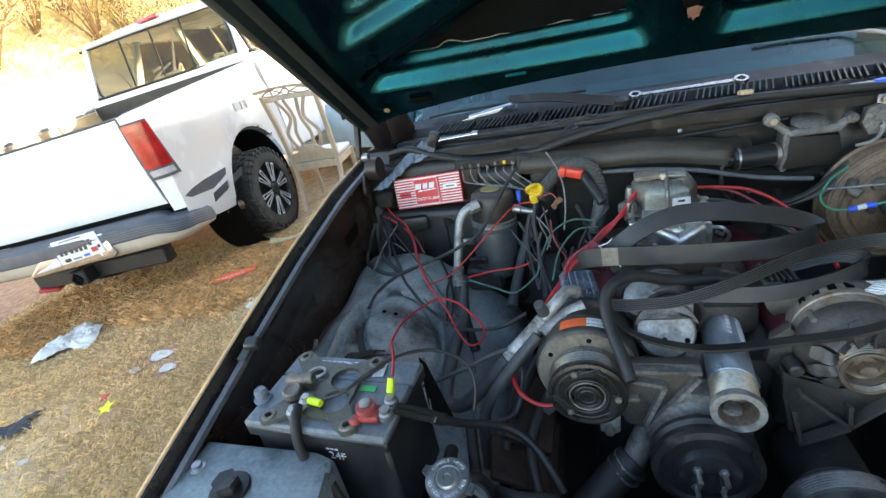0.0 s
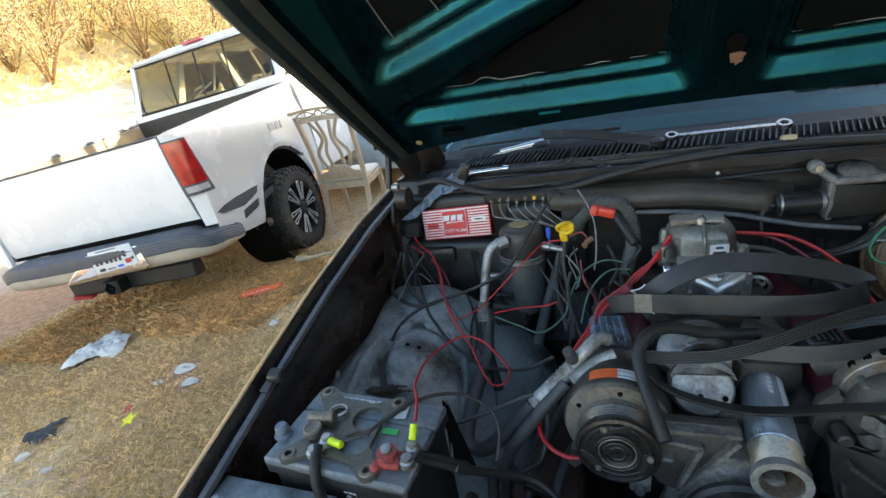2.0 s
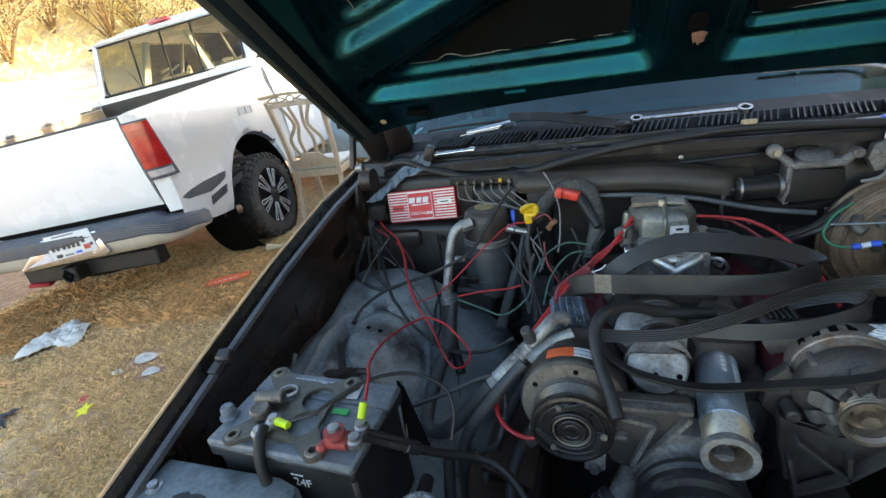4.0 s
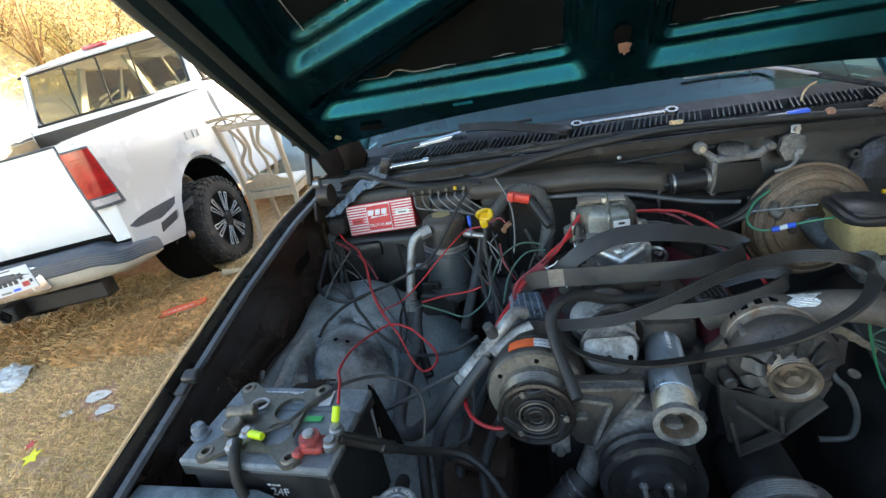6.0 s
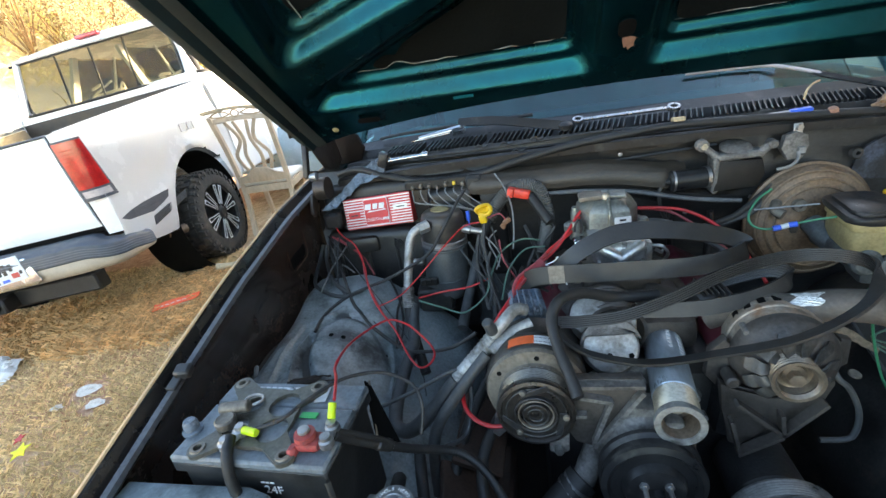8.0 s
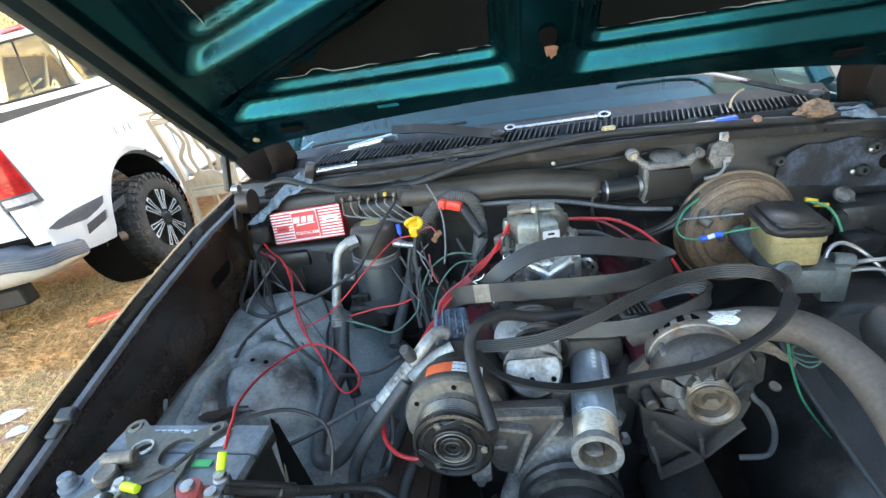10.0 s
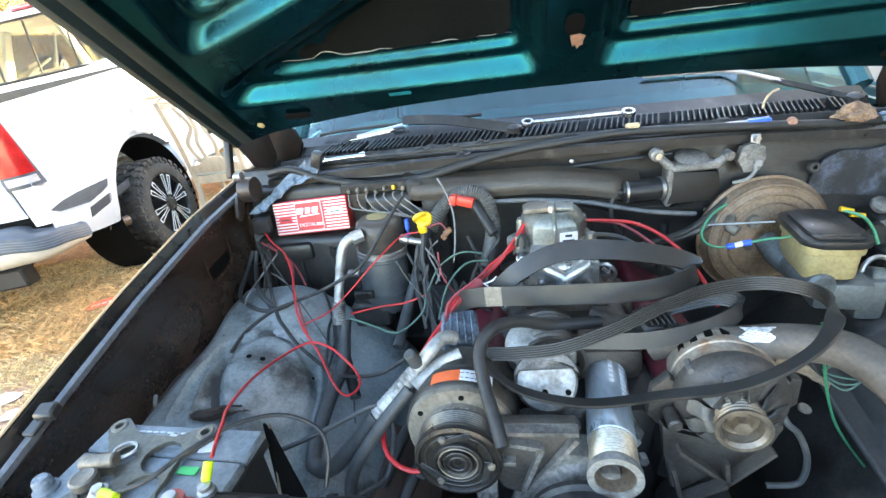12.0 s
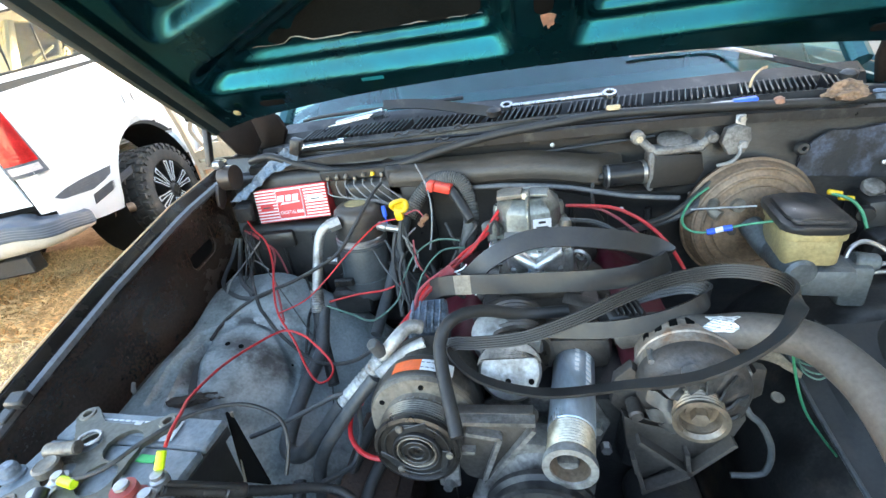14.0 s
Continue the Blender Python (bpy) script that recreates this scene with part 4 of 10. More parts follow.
# dusty steel panel low on the passenger side, with its bolts
bm = B()
prism(bm, [(-0.868, 0.60), (-0.30, 0.60), (-0.30, 0.93), (-0.36, 0.965), (-0.50, 0.975), (-0.86, 0.975), (-0.868, 0.96)], (0, 1.628, 0), (1, 0, 0), (0, 0.02, 1), 0.010, 0.003)
low = part("lower_panel", bm, mat("dusty_blue_grey_steel", (0.10, 0.112, 0.122), 0.45, var=0.5, scale=8, dust=0.5, dust_col=(0.13, 0.13, 0.128), bump=0.2), firewall, "dusty blue-grey lower firewall panel")
for x, z in ((-0.78, 0.90), (-0.70, 0.945), (-0.62, 0.90), (-0.585, 0.945), (-0.66, 0.86)):
    bm = B()
    lathe(bm, (x, 1.617 + 0.02 * z - 0.016, z), (0, -1, 0), [(0, 0.009), (0.004, 0.009), (0.0065, 0.006), (0.0065, 0.002), (0.010, 0.001), (0.011, -0.004)], 12)
    part("bolt", bm, M_STEEL, low)
bm = B()
tube(bm, [(x, 1.630, z) for x, z in ((-0.72, 0.885), (-0.60, 0.885), (-0.595, 0.89), (-0.595, 0.925), (-0.60, 0.93), (-0.72, 0.93), (-0.725, 0.925), (-0.725, 0.89))], 0.004, 6, 2, closed=True)
part("pressed_border", bm, M_BAY, low)
# pale bare patch with grommets on the driver's side of the firewall
bm = B()
prism(bm, [(-0.11, -0.05), (0.19, -0.08), (0.22, 0.0), (0.2, 0.052), (0.12, 0.042), (0.06, 0.055), (0.0, 0.045), (-0.05, 0.048), (-0.08, 0.03), (-0.10, 0.01)], (0.66, 1.652, 1.03), (1, 0.03, -0.02), (0, 0.0, 1), 0.006)
patch = part("insulation_patch", bm, mat("mottled_blue_grey_insulation", (0.05, 0.062, 0.095), 0.75, var=0.9, scale=16, dust=0.5, dust_col=(0.15, 0.145, 0.145), bump=0.5), firewall, "mottled blue-grey patch of firewall insulation")
for x, z in ((0.555, 1.045), (0.76, 1.055), (0.745, 1.0)):
    bm = B()
    lathe(bm, (x, 1.643, z), (0, -1, 0.15), [(0.005, 0.004), (0.005, 0.010), (0.011, 0.010), (0.015, 0.005), (0.016, 0)], 16, False)
    part("grommet", bm, M_RUBBER, firewall, "black rubber grommet")
bm = B()
lathe(bm, (0.80, 1.648, 1.015), (0, -1, 0.1), [(0, 0), (0.018, 0), (0.018, 0.002), (0, 0.002)], 20)
part("cable_hole", bm, M_HOLE, firewall)

stain(patch.data.materials[0], (0.016, 0.016, 0.017), 12, 0.40, 0.56, 0.97)
# heater and evaporator housing on the passenger side
bm = B()
box(bm, (-0.62, 1.635, 0.80), (0.44, 0.10, 0.34), (0, 0, 0), 0.025, 3)
heater = part("heater_box", bm, M_BAY, firewall, "black ribbed heater housing", 40)
for c, size, bv in (((-0.62, 1.655, 1.0), (0.44, 0.06, 0.2), 0.02), ((-0.40, 1.63, 0.93), (0.22, 0.07, 0.28), 0.02)):
    bm = B()
    box(bm, c, size, (0, 0, 0), bv, 3)
    part("housing_section", bm, M_BAY, firewall)
bm = B()
box(bm, (-0.72, 1.58, 0.93), (0.10, 0.03, 0.05), (0, 0, 8), 0.012, 2)
part("drain_boss", bm, M_BAY, heater)
for i in range(5):
    bm = B()
    box(bm, (-0.8 + 0.09 * i, 1.584, 0.84), (0.008, 0.012, 0.2), (0, 0, 0), 0.003)
    part("housing_rib", bm, M_BAY, heater)
for p in ((-0.61, 1.584, 0.925), (-0.74, 1.584, 0.80), (-0.56, 1.584, 0.80), (-0.50, 1.60, 0.95)):
    bm = B()
    lathe(bm, p, (0, -1, 0), [(0.013, 0), (0.013, 0.006), (0.008, 0.006), (0.008, 0.010), (0, 0.010)], 14)
    part("screw_boss", bm, M_PLASTIC, heater)

# cowl, its seal, vent slats
def cowl_y(x):
    return 0.13 * (x / 0.85) ** 2


def cowl_lift(x):
    return -0.03 * (abs(x) / 0.85) ** 2.5


bm = B()
CW = [(1.640, 1.118), (1.640, 1.138), (1.648, 1.143), (1.662, 1.140), (1.670, 1.146), (1.672, 1.160), (1.674, 1.166), (1.745, 1.150), (1.76, 1.176), (1.80, 1.196)]
kk = len(CW) - 1
sheet(bm, 70, kk, lambda u, v: (lambda x, p: Vector((x, p[0] + cowl_y(x) * smoothstep(1.64, 1.70, p[0]), p[1] + cowl_lift(x))))(-0.78 + 1.56 * u, CW[round(v * kk)]))
cowl = part("cowl_panel", bm, M_PLASTIC, truck, "dusty black plastic cowl panel", 30)
SLAT_N = 98
for i in range(SLAT_N):
    x = -0.66 + 1.34 * i / (SLAT_N - 1)
    if i % 14 == 9:
        continue
    bm = B()
    y0, z0 = 1.676 + cowl_y(x), 1.168 + cowl_lift(x)
    prism(bm, [(0, -0.012), (0.072, -0.004), (0.072, 0.014), (0.0, 0.002)], (x - 0.0018, y0, z0), (0.25, 1, 0.0), (0, -0.12, 1), 0.0036)
    part("cowl_slat", bm, M_PLASTIC, cowl)
for x in (-0.33, 0.02, 0.37):
    bm = B()
    box(bm, (x, 1.672 + cowl_y(x), 1.156), (0.03, 0.016, 0.016), (0, 0, 0), 0.003)
    part("cowl_clip", bm, M_PLASTIC, cowl)
bm = B()
tube(bm, [(-0.78, 1.66, 1.13), (-0.705, 1.64, 1.143), (-0.62, 1.63, 1.115), (-0.50, 1.625, 1.092), (-0.353, 1.625, 1.098), (-0.241, 1.628, 1.121), (-0.119, 1.632, 1.143), (0.024, 1.636, 1.156), (0.159, 1.640, 1.163), (0.413, 1.648, 1.150), (0.60, 1.66, 1.136), (0.74, 1.69, 1.12), (0.8, 1.70, 1.05)], 0.010, 10, 10)
part("cowl_seal", bm, M_RUBBER, cowl, "long black rubber hood seal, sagging over the firewall")
bm = B()
tube(bm, [(-0.62, 1.646, 1.158), (-0.4, 1.643, 1.158), (-0.2, 1.646, 1.163), (0.0, 1.652, 1.169)], 0.004, 6, 8)
part("cable", bm, M_WIRE, cowl)

# windscreen, cab
def screen(u, v):
    x = (-0.80 + 1.6 * u) * (1 - 0.14 * v)
    return Vector((x, 1.785 + 0.17 * (x / 0.8) ** 2 + 0.66 * v, 1.185 - 0.025 * (abs(x) / 0.8) ** 2 + 0.60 * v + 0.02 * math.sin(math.pi * v)))


bm = B()
sheet(bm, 40, 16, screen, 0.005)
part("windscreen", bm, M_GLASS, truck, "curved tinted windscreen glass")
bm = B()
for s in (-1, 1):
    tube(bm, [screen(0 if s < 0 else 1, t) + Vector((s * 0.02, 0.01, 0)) for t in (0, 0.3, 0.6, 1)], 0.028, 8, 6)
tube(bm, [screen(t, 1) + Vector((0, 0.03, 0)) for t in (0, 0.25, 0.5, 0.75, 1)], 0.03, 8, 6)
part("windscreen_surround", bm, M_BODY, truck, "painted windscreen surround")
bm = B()
sheet(bm, 12, 8, lambda u, v: Vector(((-0.70 + 1.4 * u), 2.44 + 1.1 * v, 1.80 + 0.05 * math.sin(math.pi * u) * math.sin(math.pi * min(1, v + 0.3)))), 0.02)
part("roof", bm, M_BODY, truck, "teal cab roof")
bm = B()
for s in (-1, 1):
    box(bm, (s * 0.92, 2.78, 0.82), (0.05, 1.58, 0.66), (0, 0, 0), 0.02)
    box(bm, (s * 0.80, 3.45, 1.45), (0.05, 0.14, 0.72), (0, s * -12, 0), 0.01)
box(bm, (0, 3.5, 1.15), (1.7, 0.05, 1.3), (0, 0, 0), 0.02)
part("cab_body", bm, M_BODY, truck, "teal cab doors and rear wall")
bm = B()
box(bm, (0, 2.15, 1.07), (1.55, 0.5, 0.16), (-4, 0, 0), 0.05, 3)
box(bm, (0, 3.1, 0.98), (1.4, 0.22, 0.66), (10, 0, 0), 0.06, 3)
part("dashboard", bm, M_DASHTEAL, truck, "teal dashboard and seat behind the glass")
for s in (-1, 1):
    bm = B()
    prism(bm, [(1.97, 1.14), (3.40, 1.14), (3.36, 1.80), (2.50, 1.80)], (s * 0.90, 0, 0), (0, 1, 0), (-s * 0.16, 0, 1), 0.005)
    part("side_window", bm, M_GLASS, truck, "tinted door glass")
bm = B()
for s in (-1, 1):
    box(bm, (s * 0.94, 4.6, 0.86), (0.06, 2.1, 0.8), (0, 0, 0), 0.02)
box(bm, (0, 5.65, 0.86), (1.8, 0.06, 0.8), (0, 0, 0), 0.02)
box(bm, (0, 4.6, 0.56), (1.8, 2.1, 0.05))
part("bed", bm, M_BODY, truck)
bm = B()
box(bm, (0, 0.22, 0.62), (1.76, 0.10, 0.36), (0, 0, 0), 0.03, 2)
box(bm, (0, 0.12, 0.40), (1.86, 0.16, 0.2), (0, 0, 0), 0.04, 2)
part("front_end", bm, M_BODY, truck, "grille panel and bumper")
bm = B()
box(bm, (0, 1.0, 0.30), (1.5, 1.3, 0.05), (0, 0, 0), 0.01)
for s in (-1, 1):
    box(bm, (s * 0.42, 2.6, 0.42), (0.09, 5.6, 0.14), (0, 0, 0), 0.01)
box(bm, (0, 0.95, 0.42), (0.84, 0.18, 0.12), (0, 0, 0), 0.03)
part("frame", bm, M_ENGINE, truck, "dark steel frame rails and crossmember")
for x, y in ((-0.80, 1.22), (0.80, 1.22), (-0.80, 4.3), (0.80, 4.3)):
    bm = B()
    lathe(bm, (x - 0.11, y, 0.445), (1, 0, 0), [(0.2, 0), (0.33, 0.0), (0.36, 0.03), (0.365, 0.11), (0.36, 0.19), (0.33, 0.22), (0.2, 0.22)], 32)
    w = part("wheel", bm, M_TYRE, truck)
    bm = B()
    lathe(bm, (x - 0.10, y, 0.445), (1, 0, 0), [(0.0, 0.02), (0.205, 0.0), (0.205, 0.2), (0, 0.18)], 24)
    part("rim", bm, M_STEEL, w)

# radiator and its support
bm = B()
box(bm, (-0.02, 0.655, 0.58), (0.86, 0.05, 0.5), (0, 0, 0), 0.01)
box(bm, (-0.45, 0.66, 0.58), (0.06, 0.07, 0.52), (0, 0, 0), 0.015, 2)
box(bm, (0.41, 0.66, 0.58), (0.06, 0.07, 0.52), (0, 0, 0), 0.015, 2)
part("radiator", bm, M_ENGINE, truck, "black radiator between its side tanks")
bm = B()
box(bm, (0, 0.57, 0.80), (1.66, 0.10, 0.04), (0, 0, 0), 0.01)
part("radiator_support", bm, M_BAY, truck)

# ---- hood ----
HT = radians(44)
H0, EV, HN = Vector((0, 1.60, 1.27)), Vector((0, -math.cos(HT), math.sin(HT))), Vector((0, -math.sin(HT), -math.cos(HT)))
HOOD_LEN = 1.15


def ramp_down(d, a, b):
    """An even slope from a to b with short rounded ends."""
    t = max(0.0, min(1.0, (d - a) / (b - a)))
    return 0.8 * t + 0.2 * t * t * (3 - 2 * t)


def recess(d):
    return -0.038 * ramp_down(d, 0.0, 0.029) - 0.019 * ramp_down(d, 0.042, 0.056)


def smin(a, b, k=0.05):
    h = max(0.0, min(1.0, 0.5 + 0.5 * (b - a) / k))
    return b + (a - b) * h - k * h * (1 - h)


def hood_d(u, v):
    a = abs(u)
    d0 = v - 0.070
    d = smin(d0, (a - 0.052) * 1.1, 0.03)
    d = smin(d, 0.93 * (0.165 + 0.464 * (0.70 - a) - v))
    d = smin(d, 0.765 - a)
    e0 = 0.95 * (v - 0.245 - 0.33 * (0.70 - a))
    e = smin(e0, 0.775 - 0.08 * v - a)
    e = smin(e, (a - 0.062) * 1.1)
    e = smin(e, 1.02 - v)
    return d, e


def hood_pt(u, v, h):
    return H0 + Vector((u, 0, 0)) + EV * v + HN * h


def rear_v(u):
    return 0.030 - 0.085 * (abs(u) / 0.8) ** 2.2


def side_u(v):
    return 0.815 + 0.10 * min(v, 0.5)


NU, NV = 260, 150


def hood_uv(i, j):
    v = j / NV
    v = v * 0.55 + (HOOD_LEN - 0.55) * v ** 2.2
    u = (2 * i / NU - 1) * side_u(v)
    v0 = rear_v(u)
    return u, v0 + v * (HOOD_LEN - v0) / HOOD_LEN


def crown(u, v):
    return -0.05 * (1 - (u / 0.9) ** 2) * smoothstep(0, 0.8, v) + 0.012 * smoothstep(0.70, 0.86, abs(u))


bm = B()
g = []
for i in range(NU + 1):
    row = []
    for j in range(NV + 1):
        u, v = hood_uv(i, j)
        d, e = hood_d(u, v)
        h = recess(max(d, 0)) + recess(max(e, 0)) + crown(u, v) - 0.001 * noise.noise(Vector((u * 6, v * 6, 5)))
        q = bm.verts.new(hood_pt(u, v, h))
        row.append(q)
    g.append(row)
for i in range(NU):
    for j in range(NV):
        bm.faces.new((g[i][j], g[i + 1][j], g[i + 1][j + 1], g[i][j + 1]))
g = [[q.co.copy() for q in row] for row in g]
hood = part("hood", bm, M_HOOD_DARK, truck, "raised teal hood, sooty and ribbed on its underside", 60)
# near-black sheets laid over the flats of the pressed panels
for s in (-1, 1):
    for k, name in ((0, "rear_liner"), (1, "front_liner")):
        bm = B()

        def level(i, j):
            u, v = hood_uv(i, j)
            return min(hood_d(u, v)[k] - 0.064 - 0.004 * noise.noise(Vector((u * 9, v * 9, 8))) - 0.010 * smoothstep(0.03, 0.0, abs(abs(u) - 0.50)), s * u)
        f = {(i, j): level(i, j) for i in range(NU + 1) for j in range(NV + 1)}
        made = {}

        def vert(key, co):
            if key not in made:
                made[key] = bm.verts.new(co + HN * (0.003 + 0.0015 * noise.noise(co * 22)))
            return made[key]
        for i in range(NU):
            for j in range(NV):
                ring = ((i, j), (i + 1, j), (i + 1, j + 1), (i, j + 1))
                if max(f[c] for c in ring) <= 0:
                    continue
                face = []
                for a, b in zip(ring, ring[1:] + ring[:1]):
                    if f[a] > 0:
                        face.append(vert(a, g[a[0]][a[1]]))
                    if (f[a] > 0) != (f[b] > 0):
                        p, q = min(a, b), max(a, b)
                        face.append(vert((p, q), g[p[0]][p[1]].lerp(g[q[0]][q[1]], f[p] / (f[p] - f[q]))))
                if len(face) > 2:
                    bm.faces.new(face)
        part(name, bm, M_PANELBLACK, hood, "near-black sheet over the flat of the hood panel", 60)
# outer skin, side flange and rear lip
bm = B()
sheet(bm, 30, 24, lambda u, v: (lambda a, b: hood_pt(a, b, crown(a, b) - 0.074 + 0.06 * abs(2 * u - 1) ** 6))((2 * u - 1) * side_u(v * HOOD_LEN), rear_v((2 * u - 1) * 0.8) + v * (HOOD_LEN - 0.02)))
part("outer_skin", bm, M_BODY, hood, "teal outer hood skin")
for s in (-1, 1):
    bm = B()
    FL = [(-0.002, 0.0), (0.012, 0.012), (0.020, 0.018), (0.045, 0.016), (0.07, -0.002), (0.082, -0.03), (0.07, -0.06), (0.0, -0.065)]
    sheet(bm, 40, 7, lambda u, v: (lambda vv, p: hood_pt(s * (side_u(vv) + p[0] * (0.55 + 0.9 * min(vv, 0.5))), vv, crown(side_u(vv), vv) + p[1]))(-0.05 + u * (HOOD_LEN + 0.03), FL[round(v * 7)]))
    part("hood_flange", bm, M_HOODEDGE, hood, "rolled dark green hood edge")
    bm = B()
    sheet(bm, 40, 2, lambda u, v: (lambda vv, p: hood_pt(s * (side_u(vv) + p), vv, crown(side_u(vv), vv) + 0.0135 + 0.006 * (v > 0)))(-0.03 + u * (HOOD_LEN - 0.02), -0.046 + 0.03 * v))
    part("flange_strip", bm, M_HOOD_STRIP, hood, "dusty dark sealing strip along the hood edge")
# hole, slots, patch, stickers
bm = B()
prism(bm, rounded(0.034, 0.046, 0.015), hood_pt(0.002, 0.195, 0.004 + crown(0, 0.195)), (1, 0, 0), EV, 0.003)
part("latch_hole", bm, M_HOLE, hood)
bm = B()
prism(bm, [(-0.010, -0.006), (-0.006, -0.022), (-0.001, -0.018), (0.003, -0.030), (0.008, -0.022), (0.014, -0.020), (0.013, -0.008), (0.017, 0.002), (0.006, 0.008), (-0.012, 0.006)], hood_pt(0.008, 0.160, 0.0025 + crown(0, 0.16)), (1, 0, 0), EV, -0.002)
part("chipped_patch", bm, M_COPPER, hood, "chipped pinkish primer patch")
for u in (-0.618, 0.62):
    bm = B()
    prism(bm, rounded(0.062, 0.018, 0.009), hood_pt(u, 0.030, 0.009), (1, 0, 0.0), EV, -0.003)
    part("slot", bm, M_HOLE, hood)
bm = B()
lathe(bm, hood_pt(-0.722, 0.012, 0.010), HN, [(0, 0), (0.009, 0), (0.009, 0.002), (0.006, 0.004), (0, 0.004)], 14)
part("plug", bm, M_TAN, hood, "pale round plug")
bm = B()
prism(bm, rounded(0.05, 0.010, 0.002), hood_pt(-0.36, 0.062, 0.0025), (1, 0, 0.0), EV, -0.001)
part("sticker", bm, M_TEAL, hood)
for s in (-1, 1):
    # beads of old adhesive along the recess edge
    bm = B()
    rng = random.Random(9 + s)
    pts = []
    for i in range(26):
        a = 0.11 + 0.53 * i / 25
        pts.append(hood_pt(s * a, 0.136 + (0.011 if 0.48 < a < 0.52 else 0) + rng.uniform(-0.002, 0.002), -0.0535 + crown(s * a, 0.16)))
    tube(bm, pts, [0.0004, 0.0016, 0.0006, 0.0022, 0.001, 0.0004], 6, 2)
    part("adhesive_bead", bm, M_BEAD, hood, "crusty grey adhesive bead")
    bm = B()
    tube(bm, [hood_pt(s * a, b, -0.052 + crown(s * a, b)) for a, b in ((0.56, 0.50), (0.555, 0.40), (0.545, 0.345), (0.60, 0.325), (0.655, 0.305), (0.665, 0.33), (0.675, 0.42), (0.68, 0.5))], 0.0014, 6, 4)
    part("panel_crease", bm, M_BEAD, hood)
# hinges
WEB = [(1.609, 1.269), (1.69, 1.282), (1.76, 1.25), (1.817, 1.209), (1.834, 1.142), (1.777, 1.11), (1.70, 1.147), (1.656, 1.203)]
for s in (-1, 1):
    bm = B()
    prism(bm, WEB, (s * 0.842, 0, 0), (0, 1, 0), (0, 0, 1), 0.006, 0.001)
    hinge = part("hinge", bm, M_HINGE, truck, "greasy brown-black hood hinge")
    bm = B()
    box(bm, (s * 0.822, 1.622, 1.286), (0.062, 0.105, 0.008), (3, 0, s * 25), 0.003, 2)
    box(bm, (s * 0.846, 1.60, 1.276), (0.006, 0.06, 0.02), (3, 0, s * 25), 0.002)
    part("hood_plate", bm, M_HINGE, hinge)
    bm = B()
    box(bm, (s * 0.838, 1.597, 1.207), (0.016, 0.020, 0.125), (-18, s * -3, 0), 0.005, 2)
    part("link", bm, M_HINGE, hinge)
    for y, z, r in ((1.615, 1.258, 0.013), (1.582, 1.150, 0.012)):
        bm = B()
        lathe(bm, (s * 0.828, y, z), (-s, 0, 0), [(0, -0.006), (r * 0.6, -0.006), (r, -0.002), (r, 0.016), (0, 0.018)], 16)
        part("pivot", bm, M_STEEL, hinge)
    bm = B()
    lathe(bm, (s * 0.824, 1.588, 1.112), (-s, 0, 0), [(0, 0.004), (0.020, 0.004), (0.022, 0.0), (0.030, 0.0), (0.032, 0.004), (0.032, 0.036), (0, 0.038)], 28)
    part("coil_housing", bm, M_HINGE, hinge)
    bm = B()
    prism(bm, [(1.575, 1.10), (1.602, 1.09), (1.588, 1.05), (1.565, 1.035), (1.552, 1.05), (1.560, 1.075)], (s * 0.846, 0, 0), (0, 1, 0), (0, 0, 1), 0.010, 0.002)
    part("foot", bm, M_HINGE, hinge)

    # forward-facing plate, coloured dark to stand for the shaded recess
    bm = B()
    prism(bm, [(-0.88, 1.12), (-0.775, 1.13), (-0.757, 1.17), (-0.775, 1.215), (-0.81, 1.24), (-0.885, 1.245)] if s < 0 else [(0.88, 1.12), (0.885, 1.245), (0.83, 1.25), (0.80, 1.232), (0.79, 1.19), (0.80, 1.13)], (0, 1.755, 0), (1, 0, 0), (0, 0.1, 1), 0.02, 0.006)
    part("hinge_pocket", bm, M_POCKET, truck, "rusty hinge pocket beside the windscreen, darkened for its shade")

# wipers
def wiper(pts, blade, blade_mat, w):
    bm = B()
    ribbon(bm, pts, [Vector((0, 0.5, 1))] * len(pts), w, 0.010, 8, False)
    lathe(bm, Vector(pts[0]) - Vector((0, 0, 0.006)), (0, -0.2, 1), [(0, 0), (0.018, 0), (0.018, 0.012), (0.010, 0.018), (0, 0.018)], 16)
    ob = part("wiper_arm", bm, M_PLASTIC, truck, "black wiper arm")
    bm = B()
    tube(bm, blade, 0.005, 6, 6)
    part("blade", bm, blade_mat, ob)


wiper([(-0.115, 1.688, 1.186), (-0.17, 1.70, 1.196), (-0.30, 1.76, 1.212), (-0.42, 1.80, 1.215)], [(-0.20, 1.79, 1.212), (-0.42, 1.815, 1.205), (-0.62, 1.85, 1.195), (-0.70, 1.87, 1.185)], M_RUBBER, 0.024)
wiper([(0.678, 1.757, 1.170), (0.63, 1.79, 1.186), (0.57, 1.83, 1.206), (0.54, 1.85, 1.216)], [(0.56, 1.838, 1.212), (0.46, 1.885, 1.243), (0.36, 1.875, 1.252), (0.227, 1.855, 1.258)], M_STRIPE, 0.011)
# duct tape round the cowl corners
TA = [(-0.655, 1.672, 1.172), (-0.69, 1.655, 1.165), (-0.73, 1.635, 1.140), (-0.77, 1.61, 1.105), (-0.81, 1.59, 1.07), (-0.84, 1.585, 1.05)]
TB = [(-0.60, 1.640, 1.150), (-0.625, 1.615, 1.125), (-0.665, 1.600, 1.098), (-0.705, 1.590, 1.082), (-0.745, 1.580, 1.07), (-0.78, 1.575, 1.05)]
TA, TB = spline(TA, 8), spline(TB, 8)

